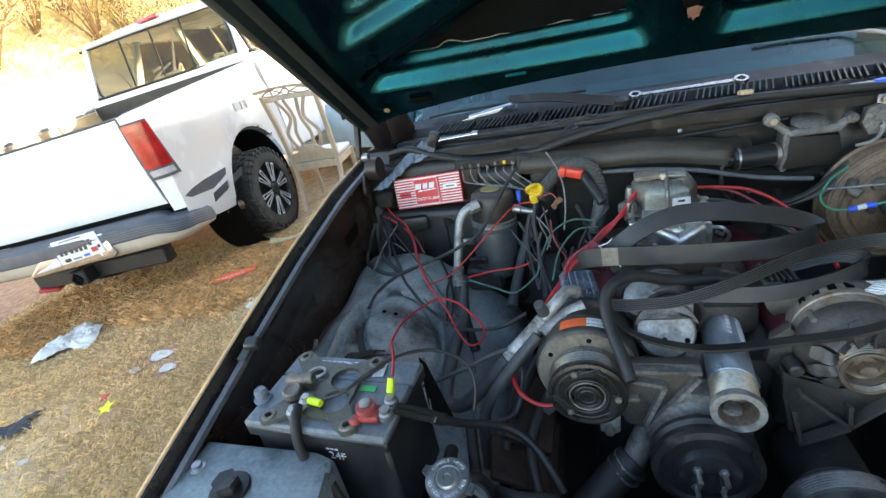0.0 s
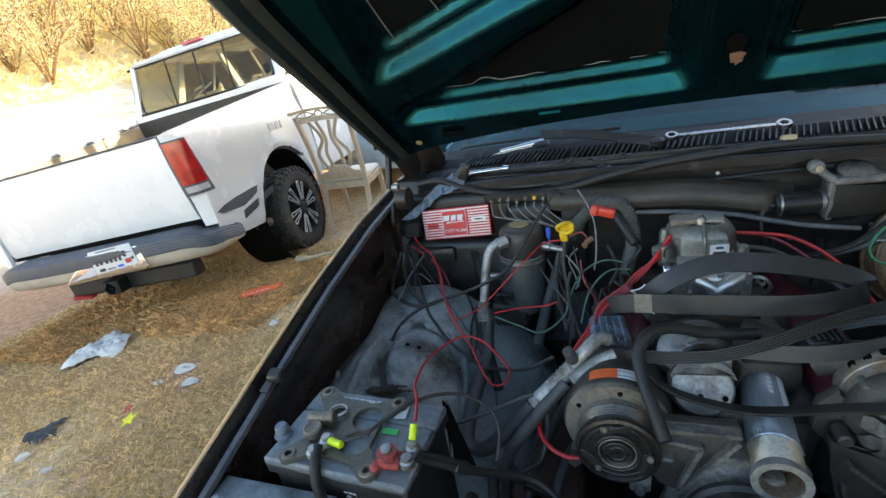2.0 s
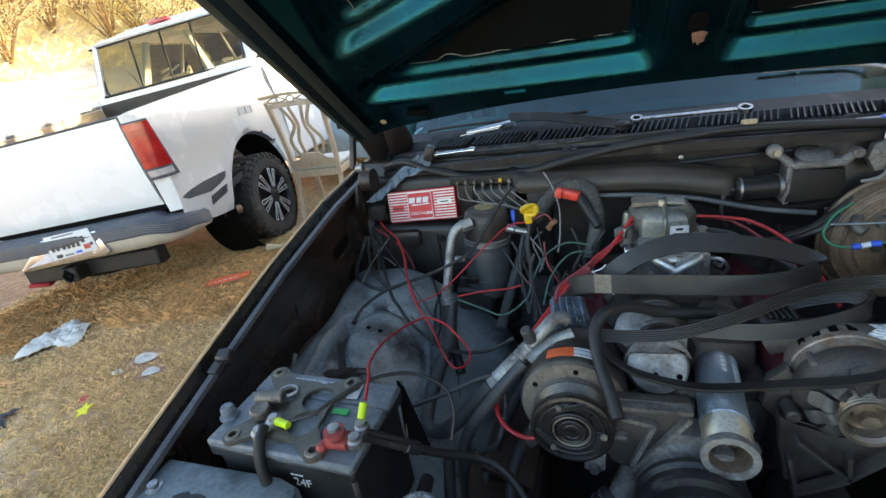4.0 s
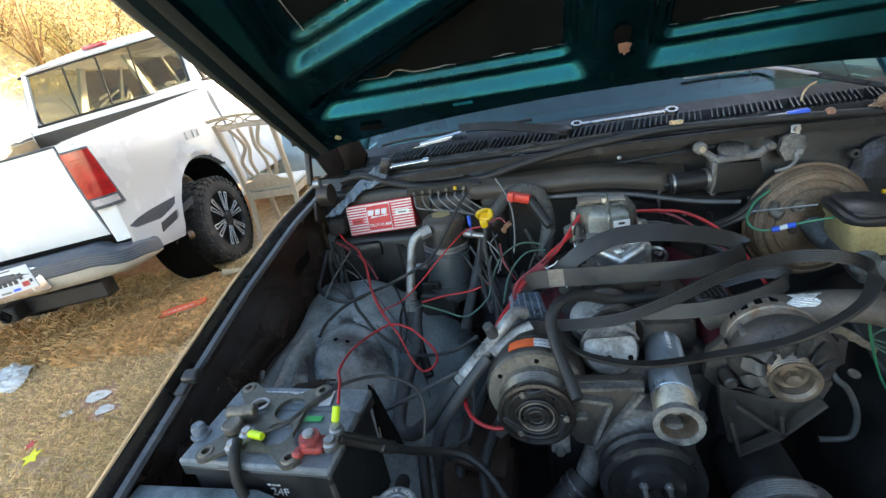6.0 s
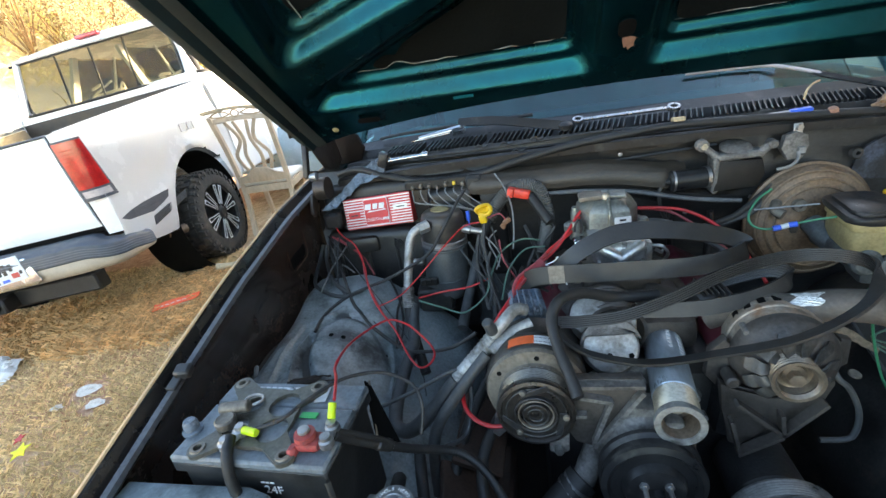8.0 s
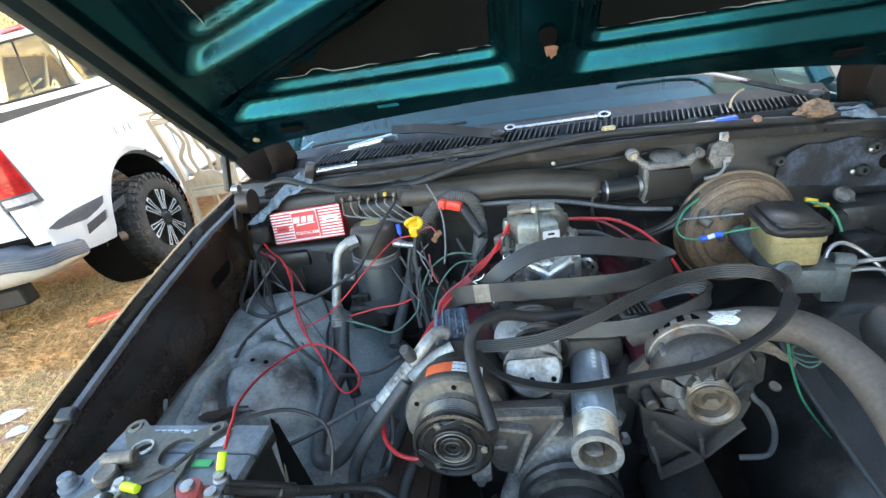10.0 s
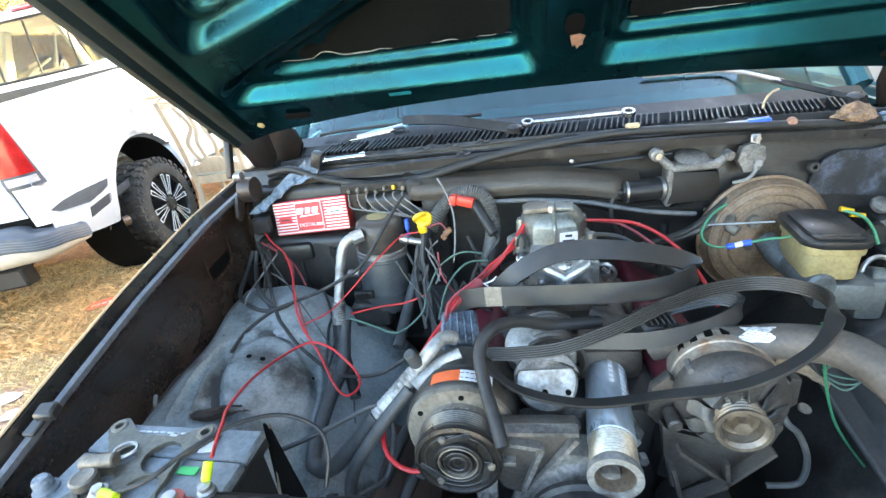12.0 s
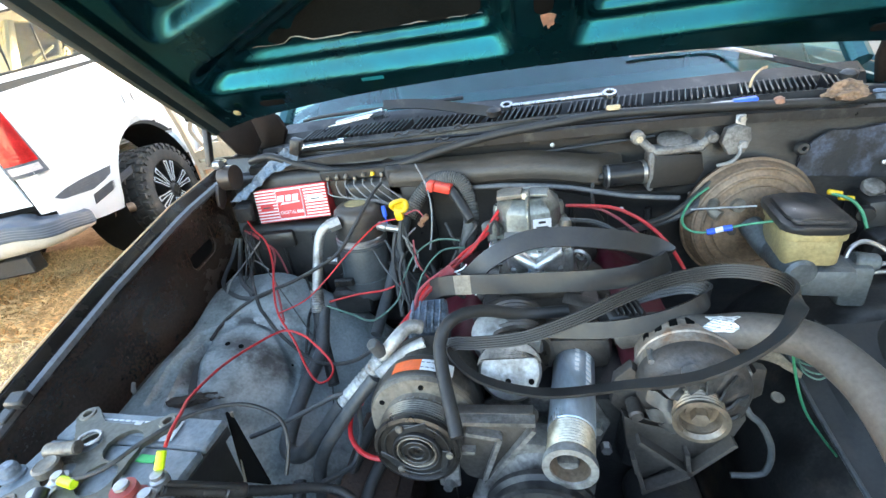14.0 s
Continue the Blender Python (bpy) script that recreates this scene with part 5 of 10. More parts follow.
def taped(s):
    bm = B()
    sheet(bm, 40, 16, lambda u, v: (lambda p: Vector((-s * p.x, p.y, p.z)) + Vector((0.2, -0.4, 0.8)) * (0.011 * noise.noise(p * 40 + Vector((s, 0, 0))) + 0.006 * noise.noise(p * 110) - 0.004))(TA[round(u * 40)].lerp(TB[round(u * 40)], 0.22 + (0.5 + 0.12 * math.sin(9 * u)) * v)), 0.003)
    part("duct_tape", bm, M_BLUETAPE, cowl, "wrinkled dusty blue-grey duct tape")


taped(-1)
TA = spline([(-0.70, 1.70, 1.150), (-0.73, 1.69, 1.158), (-0.76, 1.68, 1.150), (-0.79, 1.66, 1.13), (-0.82, 1.64, 1.10), (-0.85, 1.62, 1.07)], 8)
TB = spline([(-0.68, 1.665, 1.128), (-0.70, 1.655, 1.125), (-0.73, 1.645, 1.11), (-0.76, 1.63, 1.09), (-0.79, 1.61, 1.07), (-0.82, 1.60, 1.05)], 8)
taped(1)


# ---- engine ----
FRONT = Vector((0, -1, 0.04)).normalized()
BACK = -FRONT
engine = thing("engine", (0, 1.35, 0.35), "dark oily V8 engine block in its bay", "engine")
bm = B()
box(bm, (-0.02, 1.36, 0.60), (0.40, 0.50, 0.42), (-2, 0, 0), 0.03, 2)
part("block", bm, M_ENGINE, engine, "dark greasy engine block")
for x, q in ((-0.20, 35), (0.16, -35)):
    bm = B()
    box(bm, (x, 1.36, 0.70), (0.16, 0.48, 0.16), (-2, q, 0), 0.02, 2)
    part("cylinder_head", bm, M_ENGINE, engine)
for s in (-1, 1):
    bm = B()
    box(bm, (-0.02 + s * 0.185, 1.36, 0.81), (0.13, 0.50, 0.07), (-2, s * 32, 0), 0.025, 3)
    part("valve_cover", bm, M_MAROON, engine, "maroon painted valve cover")
bm = B()
box(bm, (-0.03, 1.40, 0.84), (0.24, 0.42, 0.07), (-2, 0, 0), 0.02, 2)
box(bm, (-0.03, 1.43, 0.885), (0.17, 0.2, 0.05), (-2, 0, 0), 0.015, 2)
manifold = part("intake_manifold", bm, M_BRKT, engine, "grimy cast intake manifold")
for s in (-1, 1):
    for i in range(4):
        bm = B()
        tube(bm, [(-0.03 + s * 0.05, 1.33 + 0.055 * i, 0.87), (-0.03 + s * 0.11, 1.30 + 0.085 * i, 0.86), (-0.03 + s * 0.15, 1.27 + 0.11 * i, 0.80)], 0.022, 10, 5)
        part("runner", bm, M_BRKT, manifold)
bm = B()
lathe(bm, (-0.10, 1.19, 0.88), (-0.2, -0.5, 1), [(0.0, 0), (0.045, 0), (0.05, 0.02), (0.045, 0.045), (0.025, 0.06), (0, 0.062)], 24)
cyl(bm, (-0.10, 1.19, 0.90), (-0.03, 1.17, 0.90), 0.022, seg=14)
part("thermostat_housing", bm, M_ALU, engine, "aluminium thermostat housing")
# water pump with its pulley and studs
bm = B()
tube(bm, [(-0.06, 1.05, 0.80), (-0.10, 1.045, 0.76), (-0.13, 1.035, 0.70), (-0.15, 1.02, 0.65)], [0.030, 0.026, 0.022, 0.022], 14, 6)
lathe(bm, (-0.046, 1.06, 0.735), FRONT, [(0.085, 0), (0.085, 0.04), (0.06, 0.06), (0.03, 0.07), (0.03, 0.10), (0, 0.10)], 28)
box(bm, (-0.03, 1.04, 0.80), (0.13, 0.05, 0.05), (0, 8, 0), 0.012, 2)
box(bm, (-0.005, 1.02, 0.80), (0.035, 0.06, 0.045), (0, 0, 0), 0.01, 2)
wp = part("water_pump", bm, M_ALU_DIRTY, engine, "dirty cast water pump housing")
bm = B()
prism(bm, [(-0.15, 0.80), (-0.10, 0.835), (-0.02, 0.838), (0.05, 0.82), (0.075, 0.77), (0.05, 0.70), (-0.13, 0.69), (-0.16, 0.74)], (0, 1.085, 0), (1, 0, 0), (0, 0.05, 1), 0.012, 0.004)
part("backing_plate", bm, M_ALU_DIRTY, wp)
for x, z in ((-0.13, 0.795), (-0.075, 0.825), (-0.01, 0.828), (0.045, 0.808), (0.06, 0.765), (-0.145, 0.745), (0.04, 0.715)):
    bm = B()
    hexa(bm, (x, 1.072, z), (x, 1.058, z + 0.001), 0.0085)
    part("bolt", bm, M_STEEL, wp)
bm = B()
tube(bm, [(-0.15, 1.02, 0.655), (-0.22, 0.97, 0.60), (-0.33, 0.85, 0.52), (-0.42, 0.74, 0.45)], 0.031, 14, 6)
part("lower_radiator_hose", bm, M_RUBBER, engine, "black lower radiator hose")
for k in range(2):
    bm = B()
    a = Vector((-0.155 - 0.012 * k, 1.015 - 0.006 * k, 0.648 - 0.010 * k))
    lathe(bm, a, (-0.6, -0.2, -0.7), [(0.0315, 0), (0.0345, 0), (0.0345, 0.006), (0.0315, 0.006)], 20)
    part("hose_clamp", bm, M_STEEL, engine)
bm = B()
lathe(bm, (-0.046, 0.985, 0.733), FRONT, [(0, 0.0), (0.078, 0.0), (0.083, 0.004), (0.083, 0.012), (0.077, 0.018), (0.077, 0.032), (0.083, 0.036), (0.082, 0.042), (0.072, 0.046), (0.066, 0.04), (0.05, 0.043), (0.045, 0.056), (0.03, 0.06), (0.014, 0.06), (0.014, 0.072), (0, 0.072)], 40)
wpp = part("water_pump_pulley", bm, M_PLASTIC, engine, "glossy black water pump pulley")
for i in range(4):
    a = radians(45 + 90 * i)
    c = Vector((-0.046 + 0.026 * math.cos(a), 0.93, 0.737 + 0.026 * math.sin(a)))
    bm = B()
    cyl(bm, c, c + FRONT * 0.03, 0.004, seg=8)
    hexa(bm, c, c + FRONT * 0.008, 0.0075)
    part("stud", bm, M_STEEL, wpp)
# crank and power-steering pulleys
def grooved(bm, at, r, w, n, hub, axis=FRONT, seg=40):
    prof = [(0, 0.0), (r, 0.0), (r, w * 0.08)]
    for i in range(n):
        a = w * (0.1 + 0.8 * i / n)
        prof += [(r, a), (r - 0.0035, a + 0.4 * w * 0.8 / n), (r, a + 0.8 * w * 0.8 / n)]
    prof += [(r, w * 0.92), (r + 0.0015, w), (r - 0.004, w), (r - 0.008, w - 0.006)] + hub + [(0, hub[-1][1])]
    return lathe(bm, at, axis, prof, seg)


bm = B()
grooved(bm, (0.152, 0.965, 0.652), 0.082, 0.034, 6, [(0.03, 0.02), (0.024, 0.024), (0.022, 0.038), (0.014, 0.038), (0.014, 0.030)])
part("power_steering_pulley", bm, M_STEEL, engine, "black grooved power steering pulley")
bm = B()
lathe(bm, (0.152, 0.97, 0.652), BACK, [(0, 0), (0.05, 0.01), (0.06, 0.02), (0.06, 0.12), (0.03, 0.13), (0, 0.13)], 24)
box(bm, (0.15, 1.10, 0.75), (0.13, 0.06, 0.10), (0, 6, 0), 0.02, 2)
part("power_steering_pump", bm, M_ENGINE, engine)
bm = B()
grooved(bm, (-0.03, 0.96, 0.50), 0.09, 0.04, 6, [(0.05, 0.02), (0.03, 0.03)])
part("crank_pulley", bm, M_ENGINE, engine)
bm = B()
grooved(bm, (-0.082, 1.238, 0.890), 0.060, 0.085, 7, [(0.03, 0.06), (0.02, 0.07)], Vector((0.10, -1, -0.10)), 56)
part("idler_pulley", bm, mat("browned_grooved_steel", (0.075, 0.066, 0.058), 0.36, metal=0.6, var=0.35, scale=25, dust=0.4, dust_col=(0.09, 0.075, 0.06)), engine, "brownish finely grooved idler pulley")
bm = B()
lathe(bm, (-0.087, 1.137, 0.868), Vector((0.05, -0.82, 0.55)), [(0.03, -0.04), (0.05, -0.02), (0.052, 0.0), (0.052, 0.022), (0.047, 0.03), (0.03, 0.034), (0, 0.034)], 32)
cap = part("tensioner_cap", bm, M_ALU, engine, "round bare aluminium tensioner cap")
ax = Vector((0.05, -0.82, 0.55)).normalized()
cx, cy, _ = basis(ax)
for i, (a, b) in enumerate(((-0.004, -0.016), (0.033, -0.018))):
    bm = B()
    lathe(bm, Vector((-0.087, 1.137, 0.868)) + ax * 0.0342 + cx * a + cy * b, ax, [(0, 0), (0.005, 0), (0.005, 0.0006), (0, 0.0006)], 10)
    part("screw_hole", bm, M_HOLE, cap)
bm = B()
arc = [(0.054 * math.cos(radians(a)), 0.054 * math.sin(radians(a))) for a in range(12, 169, 12)]
inn = [(0.036 * math.cos(radians(a)) * 1.2, 0.014 + 0.022 * math.sin(radians(a))) for a in range(168, 11, -12)]
prism(bm, arc + inn, Vector((-0.087, 1.137, 0.868)) + ax * 0.026, cx, cy, 0.018, 0.004)
part("cover_flange", bm, M_ALU_DIRTY, cap, "raised crescent flange of the cap")
# accessory bracket in cast aluminium
bm = B()
prism(bm, [(-0.165, 0.868), (-0.05, 0.868), (-0.043, 0.856), (-0.052, 0.842), (-0.128, 0.722), (-0.16, 0.735), (-0.185, 0.78), (-0.178, 0.85)], (0, 0.996, 0.020), (1, 0, 0), (0, 0.05, 1), 0.02, 0.004)
brk = part("accessory_bracket", bm, M_BRKT, engine, "bare cast aluminium accessory bracket")
for a, b in (((-0.05, 0.850), (-0.130, 0.728)), ((-0.165, 0.862), (-0.048, 0.862)), ((-0.15, 0.84), (-0.10, 0.83)), ((-0.10, 0.83), (-0.130, 0.74)), ((-0.18, 0.80), (-0.14, 0.80))):
    a, b = Vector((a[0], 1.012, a[1] + 0.020)), Vector((b[0], 1.012, b[1] + 0.020))
    bm = B()
    ribbon(bm, [a, a.lerp(b, 0.5), b], [(0, 1, 0)] * 3, 0.018, 0.007, 3, False)
    part("rib", bm, M_ALU_DIRTY, brk)
bm = B()
prism(bm, [(-0.205, 0.80), (-0.17, 0.80), (-0.172, 0.735), (-0.19, 0.725), (-0.207, 0.735)], (0, 1.02, 0), (1, 0, 0), (0, 0, 1), 0.012, 0.004)
part("lug", bm, M_ALU_DIRTY, brk)
bm = B()
hexa(bm, (-0.19, 1.008, 0.745), (-0.19, 0.995, 0.746), 0.008)
part("bolt", bm, M_STEEL, brk)
bm = B()
box(bm, (-0.03, 1.165, 0.722), (0.19, 0.06, 0.05), (0, 4, 0), 0.014, 3)
part("front_cover", bm, M_MAROON, engine, "maroon painted engine front")
# polished filler neck with threaded end
p0, p1 = Vector((0.038, 1.321, 0.822)), Vector((-0.004, 0.968, 0.838))
L = (p1 - p0).length
ax = (p1 - p0).normalized()
bm = B()
lathe(bm, p0, ax, [(0, 0), (0.034, 0.0), (0.0355, 0.004), (0.0355, L - 0.066), (0.033, L - 0.063), (0.033, L - 0.060)], 36)
neck = part("filler_neck", bm, mat("polished_blue_tinted_steel", (0.50, 0.59, 0.66), 0.3, metal=0.6, var=0.2, scale=16, dust=0.35, dust_col=(0.3, 0.3, 0.3), stretch=(1, 0.3, 1)), engine, "polished steel filler neck with an open threaded mouth")
bm = B()
L = (p1 - p0).length
prof = [(0.0335, L - 0.066)]
for i in range(9):
    a = L - 0.062 + 0.005 * i
    prof += [(0.0345, a), (0.0325, a + 0.0025)]
lathe(bm, p0, ax, prof + [(0.034, L - 0.014)], 36, False)
part("threaded_mouth", bm, M_ZINC, neck, "yellowed zinc threaded mouth")
bm = B()
lathe(bm, p0, ax, [(0.033, L - 0.015), (0.0365, L - 0.014), (0.038, L - 0.010), (0.038, L), (0.028, L), (0.0275, L - 0.004)], 36, False)
part("mouth_rim", bm, M_ALU, neck, "dull grey rim of the open mouth")
bm = B()
lathe(bm, p0, ax, [(0.0275, L - 0.003), (0.026, L - 0.05), (0, L - 0.05)], 32, False)
part("mouth_inside", bm, mat("browned_mouth_metal", (0.20, 0.15, 0.11), 0.5, metal=0.5, var=0.4, scale=40), neck, "browned inside of the mouth")
bm = B()
lathe(bm, p0 + ax * (L - 0.05), ax, [(0, 0.0), (0.012, 0.001), (0.010, 0.012), (0, 0.015)], 14)
part("inner_valve", bm, M_ZINC, neck)
bm = B()
nx = Vector((0.30, 0.0, 1)).normalized()
nx = (nx - ax * nx.dot(ax)).normalized()
ux = ax
uy = nx.cross(ux)
for k, (off, n, hh) in enumerate(((0.016, 7, 0.011), (-0.004, 5, 0.007))):
    for i in range(n):
        c = p0 + ax * (0.135 + 0.0125 * i) + nx * math.sqrt(0.0357 ** 2 - off ** 2) + uy * off
        nn = (nx * math.sqrt(0.0357 ** 2 - off ** 2) + uy * off).normalized()
        prism(bm, [(-0.0035, -hh / 2), (0.0035, -hh / 2), (0.0045, hh / 2), (-0.0025, hh / 2)], c, ux, nn.cross(ux), 0.0006)
part("lettering_bars", bm, M_WHITE, neck, "worn white print reduced to bars")

# ---- air-conditioning compressor ----
comp = thing("compressor", (-0.23, 1.06, 0.75), "black air-conditioning compressor with an orange and white label", "compressor")
CC = Vector((-0.224, 0.985, 0.842))
bm = B()
lathe(bm, CC, BACK, [(0.045, 0.05), (0.088, 0.066), (0.092, 0.072), (0.092, 0.112), (0.089, 0.116), (0.092, 0.12), (0.092, 0.165), (0.08, 0.178), (0, 0.18)], 48)
cbody = part("body", bm, M_COMP, comp, "black drum body")
bm = B()
lathe(bm, CC, BACK, [(0.04, 0.045), (0.062, 0.047), (0.064, 0.056), (0.086, 0.058), (0.0885, 0.064), (0.0885, 0.072), (0.06, 0.074)], 48)
cflange = part("front_flange", bm, M_COMP_TAN, comp, "dusty tan front flange")
for i in range(6):
    a = radians(25 + 60 * i)
    bm = B()
    lathe(bm, CC + BACK * 0.0575 + Vector((math.cos(a) * 0.075, 0, math.sin(a) * 0.075)), FRONT, [(0, 0.0), (0.0045, 0), (0.0045, 0.0012), (0, 0.0012)], 10)
    part("bolt_hole", bm, M_HOLE, cflange)
for i in range(8):
    bm = B()
    a = radians(20 + 20 * i)
    box(bm, CC + BACK * 0.046 + Vector((math.cos(a) * 0.058, 0, math.sin(a) * 0.058)), (0.016, 0.022, 0.008), (0, -math.degrees(a) + 90, 0), 0.002)
    part("coil_rib", bm, M_ALU, comp)
bm = B()
grooved(bm, CC + BACK * 0.042, 0.066, 0.032, 6, [(0.058, 0.028), (0.05, 0.03)])
part("pulley", bm, M_COMPPUL, comp, "dark ribbed clutch pulley")
bm = B()
lathe(bm, CC + BACK * 0.012, FRONT, [(0.0, 0.0), (0.064, 0.0), (0.066, 0.004), (0.0655, 0.010), (0.060, 0.012), (0.057, 0.006), (0.036, 0.007), (0.034, 0.012), (0.030, 0.012), (0.028, 0.008), (0.022, 0.008), (0.020, 0.013), (0.013, 0.013), (0.011, 0.009), (0.006, 0.009), (0.005, 0.004), (0, 0.004)], 48)
clutch = part("clutch_plate", bm, mat("scuffed_clutch_steel", (0.042, 0.038, 0.036), 0.3, metal=0.6, var=0.5, scale=30, dust=0.35, dust_col=(0.10, 0.085, 0.07), bump=0.25), comp, "dusty round clutch plate")
for r in (0.061, 0.050, 0.035, 0.029, 0.021, 0.0125):
    bm = B()
    lathe(bm, CC + FRONT * (-0.0045 if r > 0.04 else 0.0005), FRONT, [(r - 0.0016, -0.004), (r - 0.0012, 0.0012), (r, 0.002), (r + 0.0012, 0.0012), (r + 0.0016, -0.004)], 48, False)
    part("pressed_ring", bm, M_COMP_TAN if r in (0.061, 0.029) else M_DARKSTEEL, clutch)
for i in range(3):
    a = radians(90 + 120 * i)
    c = CC + FRONT * -0.003 + Vector((math.cos(a) * 0.046, 0, math.sin(a) * 0.046))
    bm = B()
    box(bm, c, (0.050, 0.003, 0.011), (0, -math.degrees(a) + 70, 0), 0.001)
    sp = part("leaf_spring", bm, M_DARKSTEEL, clutch)
    bm = B()
    d = Vector((-math.sin(a) * 0.019, 0, math.cos(a) * 0.019))
    lathe(bm, c + d, FRONT, [(0, 0.001), (0.006, 0.001), (0.005, 0.005), (0, 0.006)], 10)
    part("rivet", bm, M_COMP_TAN, clutch)
# label band on the drum
def band(a0, a1, h0, h1, r, material, name):
    bm = B()
    x, y, z = Vector((1, 0, 0)), Vector((0, 0, 1)), BACK
    sheet(bm, 14, 1, lambda u, v: CC + z * (h0 + (h1 - h0) * v) + (x * math.cos(radians(a0 + (a1 - a0) * u)) + y * math.sin(radians(a0 + (a1 - a0) * u))) * r, 0.0004)
    return part(name, bm, material, cbody)


band(88, 118, 0.079, 0.104, 0.0925, M_ORANGE, "orange_label")
band(55, 88, 0.079, 0.104, 0.0925, M_WHITE, "white_label")
bm = B()
for i in range(5):
    x = 0.0931
    for k in range(2):
        a = radians(86 - 5 * i)
        box(bm, CC + BACK * (0.085 + 0.012 * k) + Vector((math.cos(a), 0, math.sin(a))) * 0.0928, (0.006, 0.0015, 0.0006), (0, 90 - math.degrees(a), 0))
part("print_bars", bm, M_INK, cbody)
bm = B()
prism(bm, [(-0.26, 0.78), (-0.30, 0.74), (-0.31, 0.75), (-0.30, 0.80)], (0, 1.04, 0), (1, 0, 0), (0, 0, 1), 0.006)
part("mount_ear", bm, M_STEEL, comp)
bm = B()
box(bm, (-0.235, 1.215, 0.895), (0.07, 0.10, 0.07), (0, 0, 8), 0.006)
rh = part("rear_head", bm, M_BLUETAPE, comp, "blue-grey finned rear head")
for i in range(5):
    bm = B()
    box(bm, (-0.262 + 0.013 * i, 1.205, 0.932), (0.004, 0.09, 0.01), (0, 0, 8), 0.001)
    part("fin", bm, M_BLUETAPE, rh)
# refrigerant lines
lines = thing("refrigerant_lines", (-0.4, 1.1, 0.75), "grey rubber and aluminium air-conditioning lines", "hose")
bm = B()
tube(bm, [(-0.235, 1.16, 0.94), (-0.255, 1.15, 0.948), (-0.277, 1.125, 0.937), (-0.300, 1.112, 0.912)], 0.012, 12, 6)
tube(bm, [(-0.225, 1.13, 0.93), (-0.262, 1.115, 0.918), (-0.30, 1.085, 0.898)], 0.011, 12, 6)
part("manifold_pipe", bm, M_ALU, lines, "bare aluminium manifold pipes")
bm = B()
cyl(bm, (-0.297, 1.112, 0.925), (-0.305, 1.10, 0.955), 0.012, 0.010, 14, 0.002)
part("service_valve_cap", bm, M_HOSE, lines, "grey service valve cap")
bm = B()
tube(bm, [(-0.298, 1.112, 0.912), (-0.335, 1.098, 0.875), (-0.374, 1.082, 0.838)], 0.0155, 12, 12, ripple=0.06)
part("crimped_sleeve", bm, M_ALU, lines, "crimped aluminium sleeve")
bm = B()
tube(bm, [(-0.374, 1.082, 0.838), (-0.412, 1.07, 0.794), (-0.436, 1.068, 0.767), (-0.470, 1.065, 0.732), (-0.500, 1.075, 0.708), (-0.527, 1.09, 0.705), (-0.537, 1.125, 0.712), (-0.538, 1.175, 0.728), (-0.536, 1.245, 0.745), (-0.530, 1.31, 0.762), (-0.536, 1.36, 0.80), (-0.535, 1.385, 0.835)], 0.0155, 14, 8)
part("suction_hose", bm, M_HOSE, lines, "dusty grey suction hose bent in a tight U")
bm = B()
tube(bm, [(-0.31, 1.09, 0.89), (-0.375, 1.055, 0.82), (-0.425, 1.03, 0.74), (-0.43, 1.0, 0.62)], 0.012, 10, 6)
part("discharge_hose", bm, M_HOSE, lines)

# ---- alternator ----
alt = thing("alternator", (0.17, 1.1, 0.79), "dusty alternator with a tan-stained aluminium case", "alternator")
AC = Vector((0.171, 1.012, 0.882))
AFRONT = Vector((-0.13, -1, 0.05)).normalized()
ABACK = -AFRONT
bm = B()
lathe(bm, AC, ABACK, [(0.02, 0.045), (0.045, 0.047), (0.06, 0.056), (0.072, 0.066), (0.075, 0.074), (0.075, 0.106), (0.077, 0.108), (0.077, 0.114), (0.075, 0.116), (0.073, 0.155), (0.06, 0.168), (0, 0.17)], 48)
abody = part("body", bm, M_ALU_TAN, alt, "tan-stained aluminium alternator case")
bm = B()
grooved(bm, AC + ABACK * 0.044, 0.0345, 0.042, 6, [(0.029, 0.030), (0.025, 0.020), (0.016, 0.018)], AFRONT, seg=32)
pul = part("pulley", bm, M_PULLEY, alt, "yellowed ribbed pulley")
bm = B()
hexa(bm, AC + ABACK * 0.026, AC + ABACK * 0.006, 0.0115)
cyl(bm, AC + ABACK * 0.026, AC + ABACK * 0.020, 0.017, seg=20)
part("pulley_nut", bm, M_PULLEY, pul)
ACONE = [(0.034, 0.034), (0.046, 0.037), (0.060, 0.045), (0.071, 0.056), (0.0775, 0.068)]
bm = B()
lathe(bm, AC, ABACK, ACONE + [(0.0775, 0.080), (0.07, 0.082)], 56, False)
acover = part("front_cover", bm, M_BRKT, abody, "grimy domed front casting with radial ribs")
for i in range(11):
    a = radians(360 / 11 * i + 6)
    petal = [(0.032, 10.0), (0.046, 11.5), (0.058, 11.0), (0.066, 7.0)]
    bm = B()
    sheet(bm, 4, 8, lambda u, v: (lambda r: (lambda b: AC + Vector((math.cos(b), 0, math.sin(b))) * r + ABACK * (lerp_table(ACONE, r) - 0.003 - 0.009 * u * (1 - 0.5 * v) - 0.002 * math.sin(9 * v + i)))(a + radians((2 * u - 1) * lerp_table(petal, r))))(0.034 + 0.032 * v), 0.003)
    part("fan_blade", bm, M_PETAL, acover, "grimy sheet-metal fan blade")
for i in range(7):
    a = radians(35 + 18 * i)
    d, t = Vector((math.cos(a), 0, math.sin(a))), Vector((-math.sin(a), 0, math.cos(a)))
    bm = B()
    prism(bm, rounded(0.018, 0.012, 0.002, 2), AC + ABACK * 0.14 + d * 0.0742, ABACK, t, 0.0008 if ABACK.cross(t).dot(d) > 0 else -0.0008)
    part("vent_slot", bm, M_HOLE, abody)
